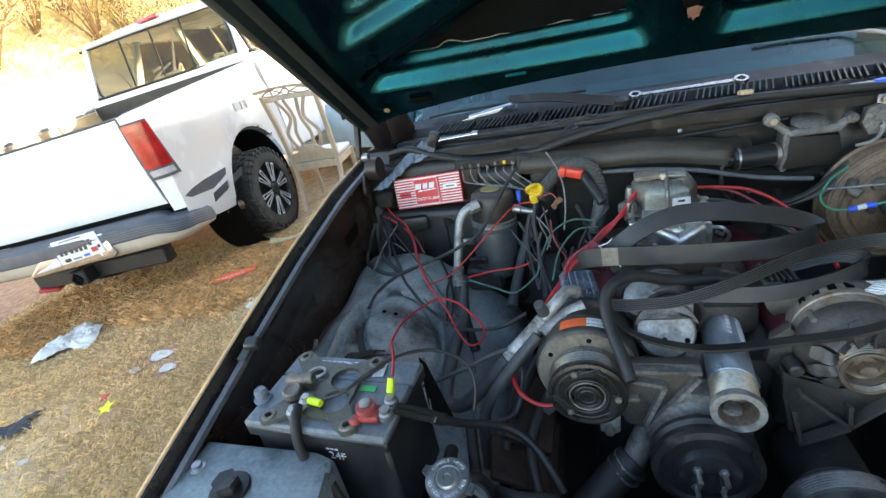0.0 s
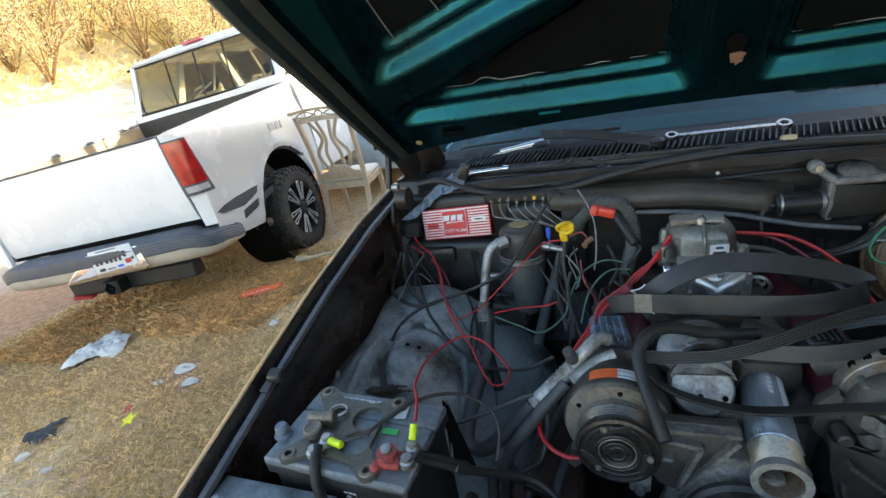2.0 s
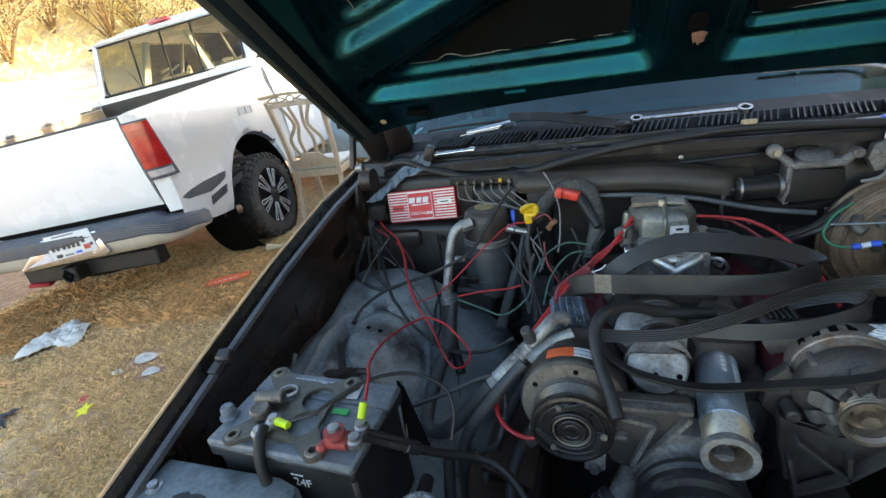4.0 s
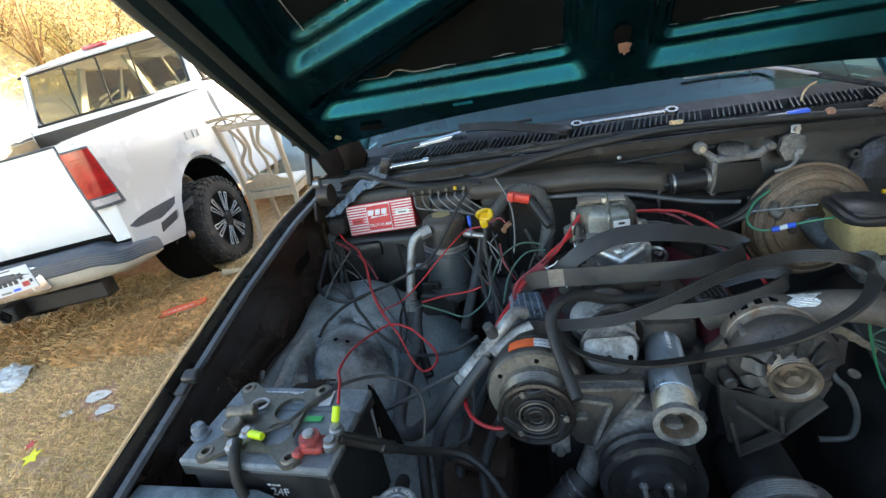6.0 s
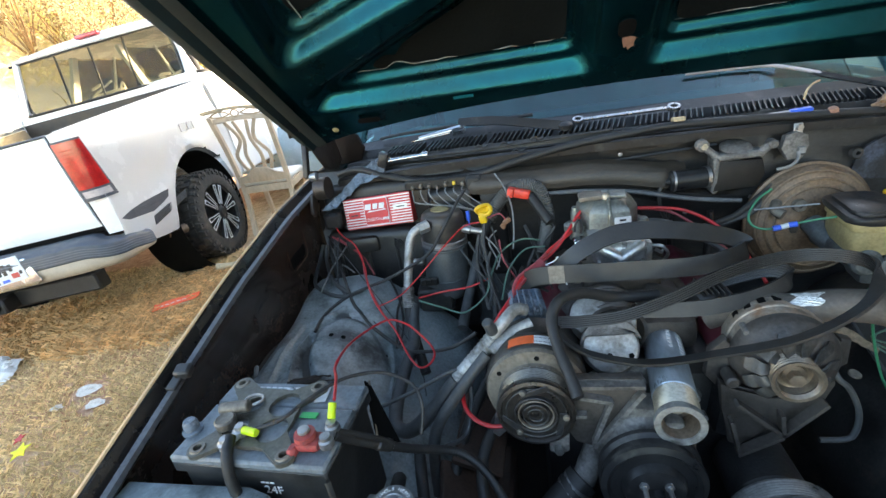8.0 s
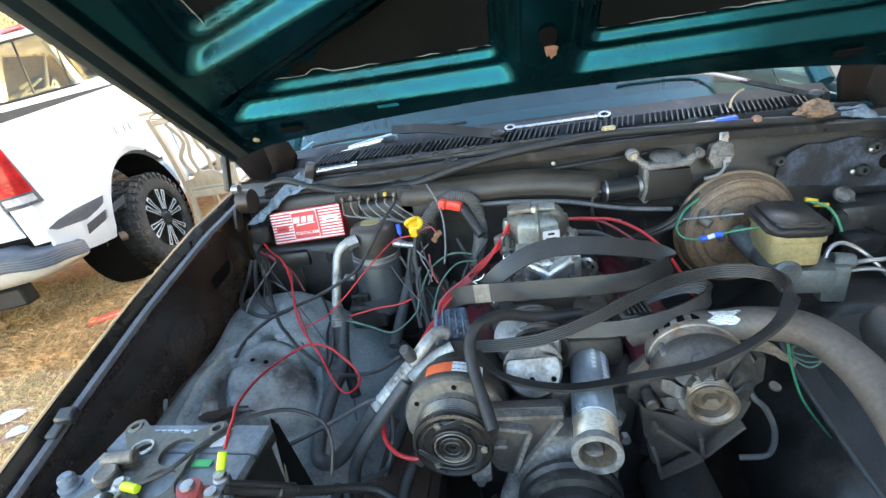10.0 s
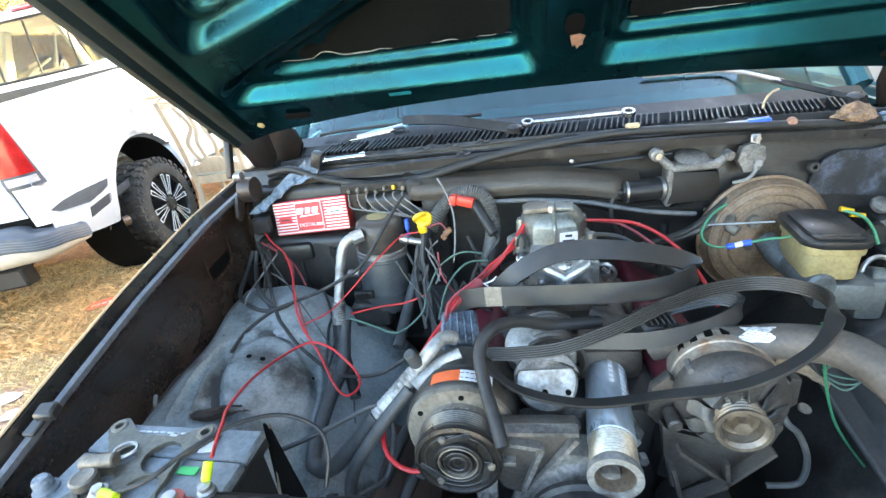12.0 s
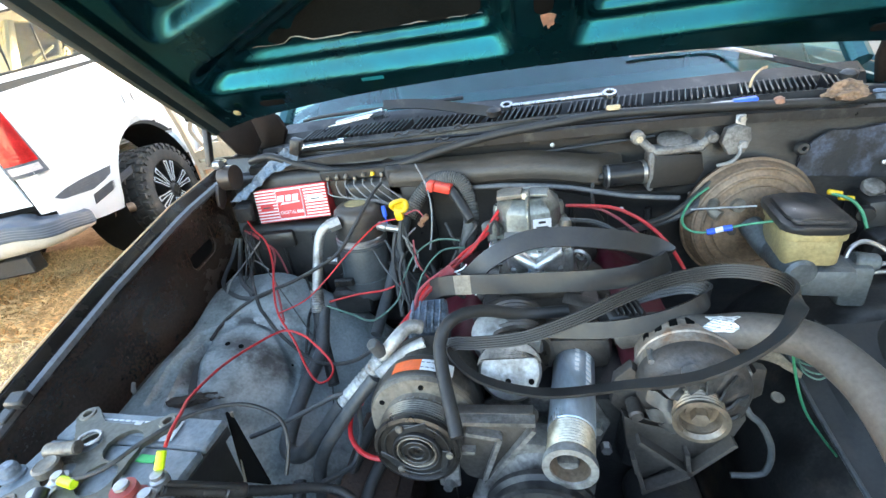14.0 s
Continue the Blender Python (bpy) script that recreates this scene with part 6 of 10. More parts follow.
for a in (radians(20), radians(140), radians(260)):
    d = Vector((math.cos(a), 0, math.sin(a)))
    bm = B()
    cyl(bm, AC + ABACK * 0.070 + d * 0.0765, AC + ABACK * 0.10 + d * 0.0765, 0.0048, seg=12, bevel=0.0015)
    part("case_bolt_boss", bm, M_ALU_DIRTY, abody)
bm = B()
prism(bm, [(0.075, 0.88), (0.10, 0.905), (0.135, 0.86), (0.20, 0.85), (0.25, 0.862), (0.268, 0.90), (0.285, 0.895), (0.285, 0.85), (0.24, 0.815), (0.20, 0.775), (0.165, 0.755), (0.14, 0.785), (0.095, 0.80), (0.07, 0.83)], (0, 1.075, 0), (1, 0, 0), (0, 0.05, 1), 0.02, 0.004)
prism(bm, [(0.10, 0.81), (0.155, 0.76), (0.175, 0.76), (0.23, 0.82), (0.215, 0.83), (0.165, 0.785), (0.11, 0.825)], (0, 1.055, 0), (1, 0, 0), (0, 0.05, 1), 0.018, 0.003)
cyl(bm, (0.10, 1.055, 0.845), (0.10, 1.09, 0.845), 0.011, seg=16, bevel=0.003)
part("bracket", bm, M_BRKT, alt, "dirty cast alternator bracket")
bm = B()
prism(bm, [(0.080, 0.848), (0.10, 0.826), (0.165, 0.806), (0.219, 0.824), (0.250, 0.848), (0.252, 0.835), (0.233, 0.781), (0.174, 0.755), (0.121, 0.703), (0.105, 0.71), (0.089, 0.784)], (0, 1.05, 0), (1, 0, 0), (0, 0.03, 1), 0.012, 0.003)
lower = part("lower_bracket", bm, M_BRKT, alt, "dark ribbed cast lower bracket")
for a, b in (((0.098, 0.826), (0.172, 0.760)), ((0.172, 0.760), (0.226, 0.826)), ((0.108, 0.714), (0.172, 0.757)), ((0.092, 0.79), (0.112, 0.715)), ((0.165, 0.804), (0.172, 0.76))):
    bm = B()
    a, b = Vector((a[0], 1.034, a[1])), Vector((b[0], 1.034, b[1]))
    ribbon(bm, [a, a.lerp(b, 0.5), b], [(0, 1, 0)] * 3, 0.018, 0.006, 3, False)
    part("bracket_rib", bm, M_BRKT, lower)
bm = B()
box(bm, (0.10, 1.20, 0.93), (0.07, 0.05, 0.035), (15, 10, 20), 0.005)
con = part("connector", bm, M_PLASTIC, alt, "black ribbed alternator plug")
for i in range(5):
    bm = B()
    box(bm, (0.085 + 0.009 * i, 1.196, 0.951), (0.003, 0.045, 0.01), (15, 10, 20), 0.0008)
    part("plug_rib", bm, M_PLASTIC, con)
bm = B()
tube(bm, [(0.245, 1.09, 0.885), (0.252, 1.065, 0.851), (0.27, 1.06, 0.831), (0.29, 1.06, 0.786), (0.294, 1.06, 0.745), (0.284, 1.06, 0.723), (0.244, 1.06, 0.72)], 0.0048, 10, 7)
part("breather_tube", bm, M_HOSE, alt, "thin grey rubber tube bent beside the alternator")

# ---- carburettor ----
carb = thing("carburettor", (-0.04, 1.42, 0.91), "bare metal four-barrel carburettor with a small white label", "carburettor")
M_CARB = mat("zinc_carburettor_casting", (0.22, 0.225, 0.205), 0.38, metal=0.65, var=0.35, scale=30, dust=0.35, dust_col=(0.15, 0.14, 0.115), bump=0.2)
stain(M_CARB, (0.07, 0.062, 0.05), 34, 0.56, 0.70, 0.7)
bm = B()
box(bm, (-0.035, 1.44, 0.945), (0.15, 0.16, 0.06), (0, 0, 0), 0.008, 2)
box(bm, (-0.035, 1.44, 0.985), (0.125, 0.15, 0.03), (0, 0, 0), 0.012, 2)
part("base", bm, M_ALU, carb)
bm = B()
HORN = Vector((-0.045, 1.455, 0.0))
octa = [(-0.066, 0.030), (-0.066, -0.022), (-0.044, -0.058), (0.0, -0.064), (0.044, -0.058), (0.066, -0.022), (0.066, 0.030), (0.040, 0.060), (-0.040, 0.060)]
loft = [(1.24, 0.978), (1.27, 0.984), (1.24, 0.989), (1.03, 0.993), (1.0, 0.997), (0.985, 1.034), (0.96, 1.039), (0.80, 1.051), (0.66, 1.058), (0.62, 1.059), (0.60, 1.056)]
rings = [[bm.verts.new(HORN + Vector((p[0] * k, p[1] * k, z))) for p in octa] for k, z in loft]
for lo, hi in zip(rings, rings[1:]):
    for i in range(9):
        bm.faces.new((lo[i], lo[(i + 1) % 9], hi[(i + 1) % 9], hi[i]))
bm.faces.new(rings[-1])
bmesh.ops.bevel(bm, geom=[e for e in bm.edges if e.calc_length() > 0.012 and not e.is_boundary and e.calc_face_angle(0) > 0.35], offset=0.0018, segments=2, affect="EDGES")
horn = part("air_horn", bm, M_CARB, carb, "dull olive-grey faceted air horn", 30)
bm = B()
tube(bm, [HORN + Vector(p) for p in ((0, -0.0665, 0.996), (0, -0.0655, 1.034), (0, -0.054, 1.048), (0, -0.036, 1.062), (0, 0.0, 1.064))], 0.0042, 8, 5)
part("ridge", bm, M_CARB, horn)
bm = B()
prism(bm, [(-0.062, -0.030), (-0.012, -0.030), (-0.008, 0.012), (-0.050, 0.020), (-0.062, 0.008)], HORN + Vector((0, 0, 1.060)), (1, 0, 0.05), (0, 1, 0), 0.010, 0.002)
part("cover_plate", bm, M_COMP_TAN, horn, "small tan cover plate")
bm = B()
prism(bm, [(0.006, -0.022), (0.040, -0.026), (0.046, 0.018), (0.006, 0.022)], HORN + Vector((0, 0, 1.057)), (1, 0, -0.03), (0, 1, 0), 0.008, 0.002)
part("choke_plate", bm, M_CARB, horn)
bm = B()
lathe(bm, HORN + Vector((-0.004, -0.030, 1.060)), (0, 0, 1), [(0, 0.0), (0.008, 0), (0.008, 0.009), (0.006, 0.012), (0, 0.012)], 12)
part("screw_head", bm, M_ZINC, horn)
for x, y, h in ((-0.118, 1.41, 1.018), (0.028, 1.412, 1.014), (-0.11, 1.50, 1.02), (0.02, 1.50, 1.02)):
    bm = B()
    lathe(bm, (x, y, 0.975), (0, 0, 1), [(0.014, 0), (0.013, h - 0.985), (0.010, h - 0.975), (0, h - 0.975)], 16)
    part("boss", bm, M_CARB, horn)
bm = B()
tube(bm, [(-0.122, 1.392, 1.0), (-0.120, 1.386, 1.02), (-0.112, 1.386, 1.03), (-0.106, 1.39, 1.012), (-0.108, 1.392, 0.995)], 0.003, 6, 5)
part("bail", bm, M_DARKSTEEL, horn)
bm = B()
prism(bm, rounded(0.036, 0.026, 0.001, 1), (-0.018, 1.3905, 1.014), (1, 0.12, 0), (0, 0.05, 1), 0.001)
lab = part("label", bm, M_WHITE, horn, "small white label with dark print")
bm = B()
for k, (w, z) in enumerate(((0.014, 1.014), (0.024, 1.003))):
    box(bm, (-0.018, 1.3892, z + 0.0055), (w, 0.0006, 0.005), (0, 0, 7))
part("print_bars", bm, M_INK, lab)
bm = B()
box(bm, (-0.034, 1.350, 0.965), (0.112, 0.05, 0.055), (10, 0, 0), 0.018, 4)
for x in (-0.075, 0.010):
    tube(bm, [(x, 1.330, 0.985), ((x - 0.034) / 2, 1.318, 0.975), (-0.034, 1.312, 0.962)], [0.014, 0.012, 0.012], 10, 5)
tube(bm, [(-0.034, 1.312, 0.962), (-0.034, 1.318, 0.94)], 0.013, 10, 4)
fb = part("float_bowl", bm, M_MACHINED, carb, "bright machined front float bowl")
for x, z in ((-0.078, 0.986), (0.012, 0.986), (-0.078, 0.948), (0.012, 0.948)):
    bm = B()
    hexa(bm, (x, 1.332, z), (x, 1.318, z - 0.002), 0.0065)
    part("bowl_screw", bm, M_STEEL, fb)
for k in range(8):
    bm = B()
    a = 2 * math.pi * k / 8 + 0.3
    lathe(bm, (-0.045 + 0.078 * math.cos(a), 1.455 + 0.074 * math.sin(a), 0.985), (0, 0, 1), [(0, 0), (0.005, 0), (0.005, 0.003), (0.003, 0.005), (0, 0.005)], 8)
    part("cover_screw", bm, M_STEEL, horn)
bm = B()
box(bm, (-0.035, 1.312, 0.955), (0.03, 0.012, 0.02), (10, 0, 0), 0.002)
part("sight_plug", bm, M_BLUETAPE, carb)
bm = B()
lathe(bm, (-0.025, 1.335, 0.972), (0, -0.3, 1), [(0, 0), (0.010, 0), (0.010, 0.01), (0.006, 0.014), (0.006, 0.02), (0, 0.02)], 12)
part("needle_screw", bm, M_STEEL, carb)
bm = B()
lathe(bm, (-0.118, 1.425, 0.985), (0, 0, 1), [(0, 0), (0.024, 0), (0.026, 0.006), (0.026, 0.02), (0.018, 0.025), (0, 0.025)], 20)
part("choke_housing", bm, M_CARB, carb)
bm = B()
box(bm, (-0.112, 1.375, 0.972), (0.03, 0.03, 0.034), (5, 0, 10), 0.003)
box(bm, (-0.112, 1.357, 0.968), (0.02, 0.006, 0.012), (5, 0, 10), 0.002)
box(bm, (-0.118, 1.36, 0.945), (0.034, 0.012, 0.008), (5, 0, 10), 0.002)
part("linkage", bm, M_CHROME, carb, "bright plated throttle linkage")
bm = B()
for i in range(9):
    a = radians(40 * i)
    cyl(bm, (0.045 + 0.002 * i, 1.36 + 0.008 * math.cos(a), 0.95), (0.048 + 0.002 * i, 1.36 + 0.008 * math.cos(a + 0.6), 0.957), 0.002, seg=6)
tube(bm, [(0.03, 1.37, 0.96), (0.055, 1.36, 0.965), (0.07, 1.36, 0.945), (0.06, 1.37, 0.92)], 0.004, 6, 5)
part("throttle_lever", bm, M_STEEL, carb)

# ---- belts ----
def belt(name, pts, wide, w, ribs, label, closed=True):
    bm = B()
    ribbon(bm, pts, wide, w, 0.0055, 10, closed, ((-0.5, 0.5), (0.5, 0.5), (0.5, 0.0 if ribs else -0.5), (-0.5, 0.0 if ribs else -0.5)))
    ob = solo(name, bm, M_BELT, label, "belt", "loose belts", smooth=30)
    for i in range(ribs):
        a = 0.5 - i / ribs
        bm = B()
        ribbon(bm, pts, wide, w, 0.0055, 10, closed, ((a, 0.0), (a, -0.42), (a - 0.08 / ribs, -0.5), (a - 0.56 / ribs, -0.5), (a - 0.64 / ribs, -0.42), (a - 0.72 / ribs, 0.0)))
        part("rib", bm, M_BELT, ob, smooth=30)
    return ob


beltA = belt("drive_belt", [(-0.266, 1.300, 0.905), (-0.229, 1.275, 0.945), (-0.187, 1.262, 0.960), (-0.094, 1.25, 0.966), (-0.011, 1.25, 0.966), (0.09, 1.25, 0.968), (0.155, 1.262, 0.974), (0.196, 1.298, 0.977),
             (0.172, 1.312, 0.995), (0.093, 1.300, 1.020), (0.009, 1.298, 1.031), (-0.056, 1.300, 1.024), (-0.121, 1.302, 0.990), (-0.172, 1.306, 0.942), (-0.224, 1.318, 0.913)],
             [(0, 0.1, 1), (0, 0.2, 1), (0, 0.3, 1), (0, 0.3, 1), (0, 0.3, 1), (0, 0.3, 1), (0, 0.35, 1), (0, 0.5, 1), (0, 0.8, 0.8), (0, 0.75, 0.75), (0, 0.7, 0.8), (-0.1, 0.7, 0.75), (-0.4, 0.6, 0.6), (-0.4, 0.4, 0.6), (-0.2, 0.2, 1)],
             0.037, 0, "wide black drive belt lying loose across the engine")
belt("drive_belt", [(-0.181, 1.120, 0.925), (-0.163, 1.10, 0.906), (-0.116, 1.08, 0.889), (-0.028, 1.06, 0.887), (0.078, 1.05, 0.912), (0.168, 1.022, 0.958), (0.256, 1.050, 0.990), (0.306, 1.105, 1.008), (0.312, 1.165, 1.008),
             (0.268, 1.215, 0.996), (0.190, 1.21, 0.990), (0.111, 1.18, 0.982), (0.026, 1.15, 0.958), (-0.059, 1.13, 0.938), (-0.134, 1.125, 0.932), (-0.172, 1.125, 0.932)],
             [(0, 0.7, 0.3), (0, 0.8, -0.15), (0, 0.95, -0.2), (0, 0.95, -0.2), (0, 0.95, -0.18), (0.2, 0.95, -0.14), (0.3, 0.9, -0.12), (0.2, 0.8, 0.2), (0, 0.6, 0.6), (0, 0.4, 1), (0, 0.4, 1), (0, 0.4, 1), (0, 0.45, 1), (0, 0.5, 1), (0, 0.5, 0.9), (0, 0.6, 0.6)],
             0.022, 6, "ribbed black serpentine belt looped loosely over the engine")
belt("drive_belt", [(-0.02, 1.165, 0.926), (0.072, 1.152, 0.934), (0.153, 1.16, 0.945), (0.214, 1.18, 0.959), (0.228, 1.205, 0.968), (0.195, 1.228, 0.963), (0.120, 1.225, 0.943), (0.04, 1.20, 0.92)],
             [(0, 0.4, 1), (0, 0.4, 1), (0, 0.4, 1), (0, 0.5, 1), (0.3, 0.5, 1), (0, 0.6, 1), (0, 0.6, 1), (0, 0.6, 1)], 0.027, 6, "short bent strand of ribbed belt", closed=False)
bm = B()
pts = [(-0.187, 1.262, 0.960), (-0.172, 1.26, 0.9615), (-0.155, 1.257, 0.963)]
ribbon(bm, [Vector(p) + Vector((0, -0.0035, 0.001)) for p in pts], [(0, 0.3, 1)] * 3, 0.0374, 0.0006, 6, False)
part("worn_patch", bm, M_COMP_TAN, beltA, "worn pale patch on the belt")

# ---- upper radiator hose, black hose ----
hose = thing("radiator_hose", (0.3, 1.0, 0.85), "thick grey upper radiator hose", "hose")
bm = B()
HP = [(0.10, 1.20, 0.885), (0.15, 1.18, 0.915), (0.216, 1.15, 0.928), (0.269, 1.13, 0.944), (0.320, 1.092, 0.956), (0.348, 1.035, 0.948), (0.356, 0.975, 0.932), (0.355, 0.90, 0.90), (0.35, 0.80, 0.84)]
tube(bm, HP, [0.025, 0.026, 0.027, 0.027, 0.027, 0.027, 0.026, 0.026], 20, 8)
hbody = part("hose_body", bm, mat("brown_grey_perished_rubber", (0.085, 0.074, 0.066), 0.55, var=0.4, scale=14, dust=0.5, dust_col=(0.17, 0.14, 0.115), bump=0.2), hose)
bm = B()
sheet(bm, 16, 8, lambda u, v: (lambda a, s: Vector((0.232, 1.143, 0.933)) + Vector((0.86, -0.36, 0.22)).normalized() * (s * (0.019 + 0.004 * math.sin(9 * a))) + (Vector((0, 0, 1)) * math.sin(a) + Vector((-0.36, -0.86, 0)).normalized() * math.cos(a)) * (0.0284 + 0.001 * math.sin(40 * u + 13 * v)))(radians(35 + 55 * u), 2 * v - 1), 0.0004)
part("foil_sticker", bm, M_FOIL, hbody, "crumpled silver foil sticker")
bm = B()
tube(bm, [(0.014, 1.205, 0.935), (-0.065, 1.185, 0.945), (-0.125, 1.155, 0.975), (-0.167, 1.12, 0.985), (-0.187, 1.09, 0.965), (-0.179, 1.045, 0.932), (-0.164, 1.0, 0.908), (-0.155, 0.972, 0.890)], 0.0105, 12, 8)
solo("vent_hose", bm, M_RUBBER, "short black rubber hose hanging over the compressor", "hose")

# ---- battery ----
bat = thing("battery", (-0.637, 0.887, 0.705), "dusty black car battery with corroded terminals", "battery")
BY = -2.5


def bpt(x, y, z):
    c, s = math.cos(radians(BY)), math.sin(radians(BY))
    return Vector((-0.637 + c * x - s * y, 0.887 + s * x + c * y, z))


def bbox(bm, c, size, bevel=0.0, rz=0.0, seg=1):
    return box(bm, bpt(*c), size, (0, 0, BY + rz), bevel, seg)


bm = B()
bbox(bm, (0, 0, 0.80), (0.252, 0.158, 0.19), 0.006)
bbox(bm, (0, 0, 0.902), (0.266, 0.172, 0.022), 0.004)
part("case", bm, M_BATTCASE, bat, "black battery case")
bm = B()
bbox(bm, (0, -0.028, 0.9165), (0.266, 0.116, 0.015), 0.004)
lid = part("lid", bm, M_BATT, bat, "dusty battery lid split by a seam")
bm = B()
bbox(bm, (0.0, 0.0585, 0.9165), (0.266, 0.055, 0.015), 0.004)
part("rear_lid", bm, M_BATT, bat)
bm = B()
bbox(bm, (-0.02, 0.062, 0.925), (0.16, 0.035, 0.003), 0.001)
part("vent_bar", bm, M_BATT, bat)
bm = B()
for i in range(9):
    bbox(bm, (-0.075 + 0.012 * i, 0.068, 0.9272), (0.009, 0.003, 0.0006))
    bbox(bm, (-0.075 + 0.012 * i, 0.060, 0.9272), (0.007, 0.002, 0.0006))
bbox(bm, (-0.005, 0.064, 0.9272), (0.012, 0.010, 0.0006))
part("print_bars", bm, M_WHITE, lid, "pale safety print as bars")
bm = B()
bbox(bm, (0.062, 0.056, 0.9262), (0.02, 0.035, 0.001), 0, 8)
part("white_sticker", bm, M_WHITE, lid)
bm = B()
bbox(bm, (-0.078, 0.045, 0.9262), (0.014, 0.03, 0.001), 0, -20)
part("torn_sticker", bm, M_WHITE, lid)
for k, (a, b, n, w) in enumerate(((-0.05, 0.015, 6, 0.03), (0.03, 0.005, 5, 0.026), (-0.055, -0.035, 4, 0.026), (0.025, -0.045, 5, 0.03))):
    for i in range(n):
        bm = B()
        bbox(bm, (a + 0.004 * math.sin(5 * i + k), b - 0.0045 * i, 0.9243), (w * (0.7 + 0.3 * math.sin(3 * i + k)), 0.0016, 0.0006))
        part("print_bar", bm, M_GREYWIRE, lid)
bm = B()
bbox(bm, (0.062, 0.008, 0.9268), (0.03, 0.012, 0.002), 0.0005, 0)
part("green_sticker", bm, M_GREEN, lid, "bright green sticker")
text("size_code", "24F", 0.022, bpt(0.03, -0.0795, 0.862), (1, -0.04, 0), (0, 0.0, 1), M_WHITE, bat, "printed size code 24F")
bm = B()
for i in range(3):
    bbox(bm, (0.015 + 0.008 * i, -0.0795, 0.877), (0.006, 0.0008, 0.003))
part("print_bars", bm, M_WHITE, bat)
# posts and clamps
bm = B()
lathe(bm, bpt(-0.128, -0.034, 0.924), (0, 0, 1), [(0, 0), (0.016, 0), (0.016, 0.004), (0.012, 0.006), (0.0115, 0.017), (0.009, 0.022), (0, 0.024)], 18)
part("side_post", bm, M_BLUETAPE, bat, "grey-blue capped post bolt")
bm = B()
bbox(bm, (0.096, -0.052, 0.936), (0.040, 0.030, 0.015), 0.006, 4, 2)
lathe(bm, bpt(0.093, -0.052, 0.945), (0, 0, 1), [(0, 0), (0.016, 0), (0.0155, 0.008), (0, 0.009)], 20)
bbox(bm, (0.078, -0.068, 0.934), (0.014, 0.02, 0.016), 0.004, 0)
redc = part("positive_clamp", bm, M_CLAMP, bat, "red plastic-capped positive clamp")
bm = B()
lathe(bm, bpt(0.093, -0.052, 0.956), (0, 0, 1), [(0, 0), (0.009, 0), (0.0085, 0.004), (0, 0.005)], 16)
part("post_top", bm, M_STEEL, redc)
bm = B()
for dy, z in ((-0.055, 0.947), (-0.032, 0.951)):
    lathe(bm, bpt(0.127, dy, z - 0.012), (0, 0, 1), [(0, 0), (0.011, 0), (0.011, 0.010), (0.008, 0.012), (0.008, 0.018), (0, 0.018)], 14)
bbox(bm, (0.127, -0.043, 0.942), (0.016, 0.03, 0.006), 0.002)
part("cable_lug", bm, M_STEEL, redc, "silver cable lugs with bolts")
bm = B()
for dx, dy in ((-0.034, -0.068), (-0.026, -0.042)):
    lathe(bm, bpt(dx, dy, 0.934), (0, 0, 1), [(0, 0), (0.012, 0), (0.012, 0.009), (0.008, 0.011), (0.007, 0.016), (0, 0.016)], 14)
bbox(bm, (-0.03, -0.055, 0.938), (0.020, 0.045, 0.007), 0.003, -14)
part("negative_clamp", bm, M_STEEL, bat, "silver negative terminal clamp")
bm = B()
cyl(bm, bpt(-0.018, -0.045, 0.944), bpt(0.008, -0.049, 0.944), 0.0065, seg=12, bevel=0.001)
part("lime_crimp", bm, M_LIME, bat, "lime-yellow crimp sleeve")
bm = B()
cyl(bm, bpt(0.125, -0.026, 0.956), bpt(0.124, -0.010, 0.972), 0.006, seg=12, bevel=0.001)
part("lime_crimp", bm, M_LIME, bat, "lime-yellow crimp sleeve")
bm = B()
tube(bm, [bpt(-0.03, -0.06, 0.945), bpt(-0.022, -0.085, 0.935), bpt(-0.018, -0.098, 0.905), bpt(-0.01, -0.105, 0.86), bpt(0.0, -0.11, 0.78)], 0.0085, 10, 6)
part("negative_cable", bm, M_RUBBER, bat, "black negative cable over the battery's front")
# the dark adapter plate that lies on the battery
plate = thing("carburettor_spacer_plate", (-0.65, 0.885, 0.926), "greasy dark metal spacer plate lying on the battery", "plate")
PC = Vector((-0.652, 0.884, 0.930))
outline = []
ears = [(-0.083, 0.076), (0.069, 0.066), (0.079, -0.077), (-0.069, -0.069)]
for k, (ex, ey) in enumerate(ears):
    a0 = math.atan2(ey, ex)
    for i in range(7):
        a = a0 + radians(105 - 35 * i)
        outline.append((ex + 0.017 * math.cos(a), ey + 0.017 * math.sin(a)))
    nx_, ny_ = ears[(k + 1) % 4]
    for t in (0.25, 0.5, 0.75):
        mx_, my_ = ex + (nx_ - ex) * t, ey + (ny_ - ey) * t
        pull = 0.80 if k % 2 else 0.86
        outline.append((mx_ * pull, my_ * pull))
outline = [(PC.x + a, PC.y + b) for a, b in outline]
bm = B()


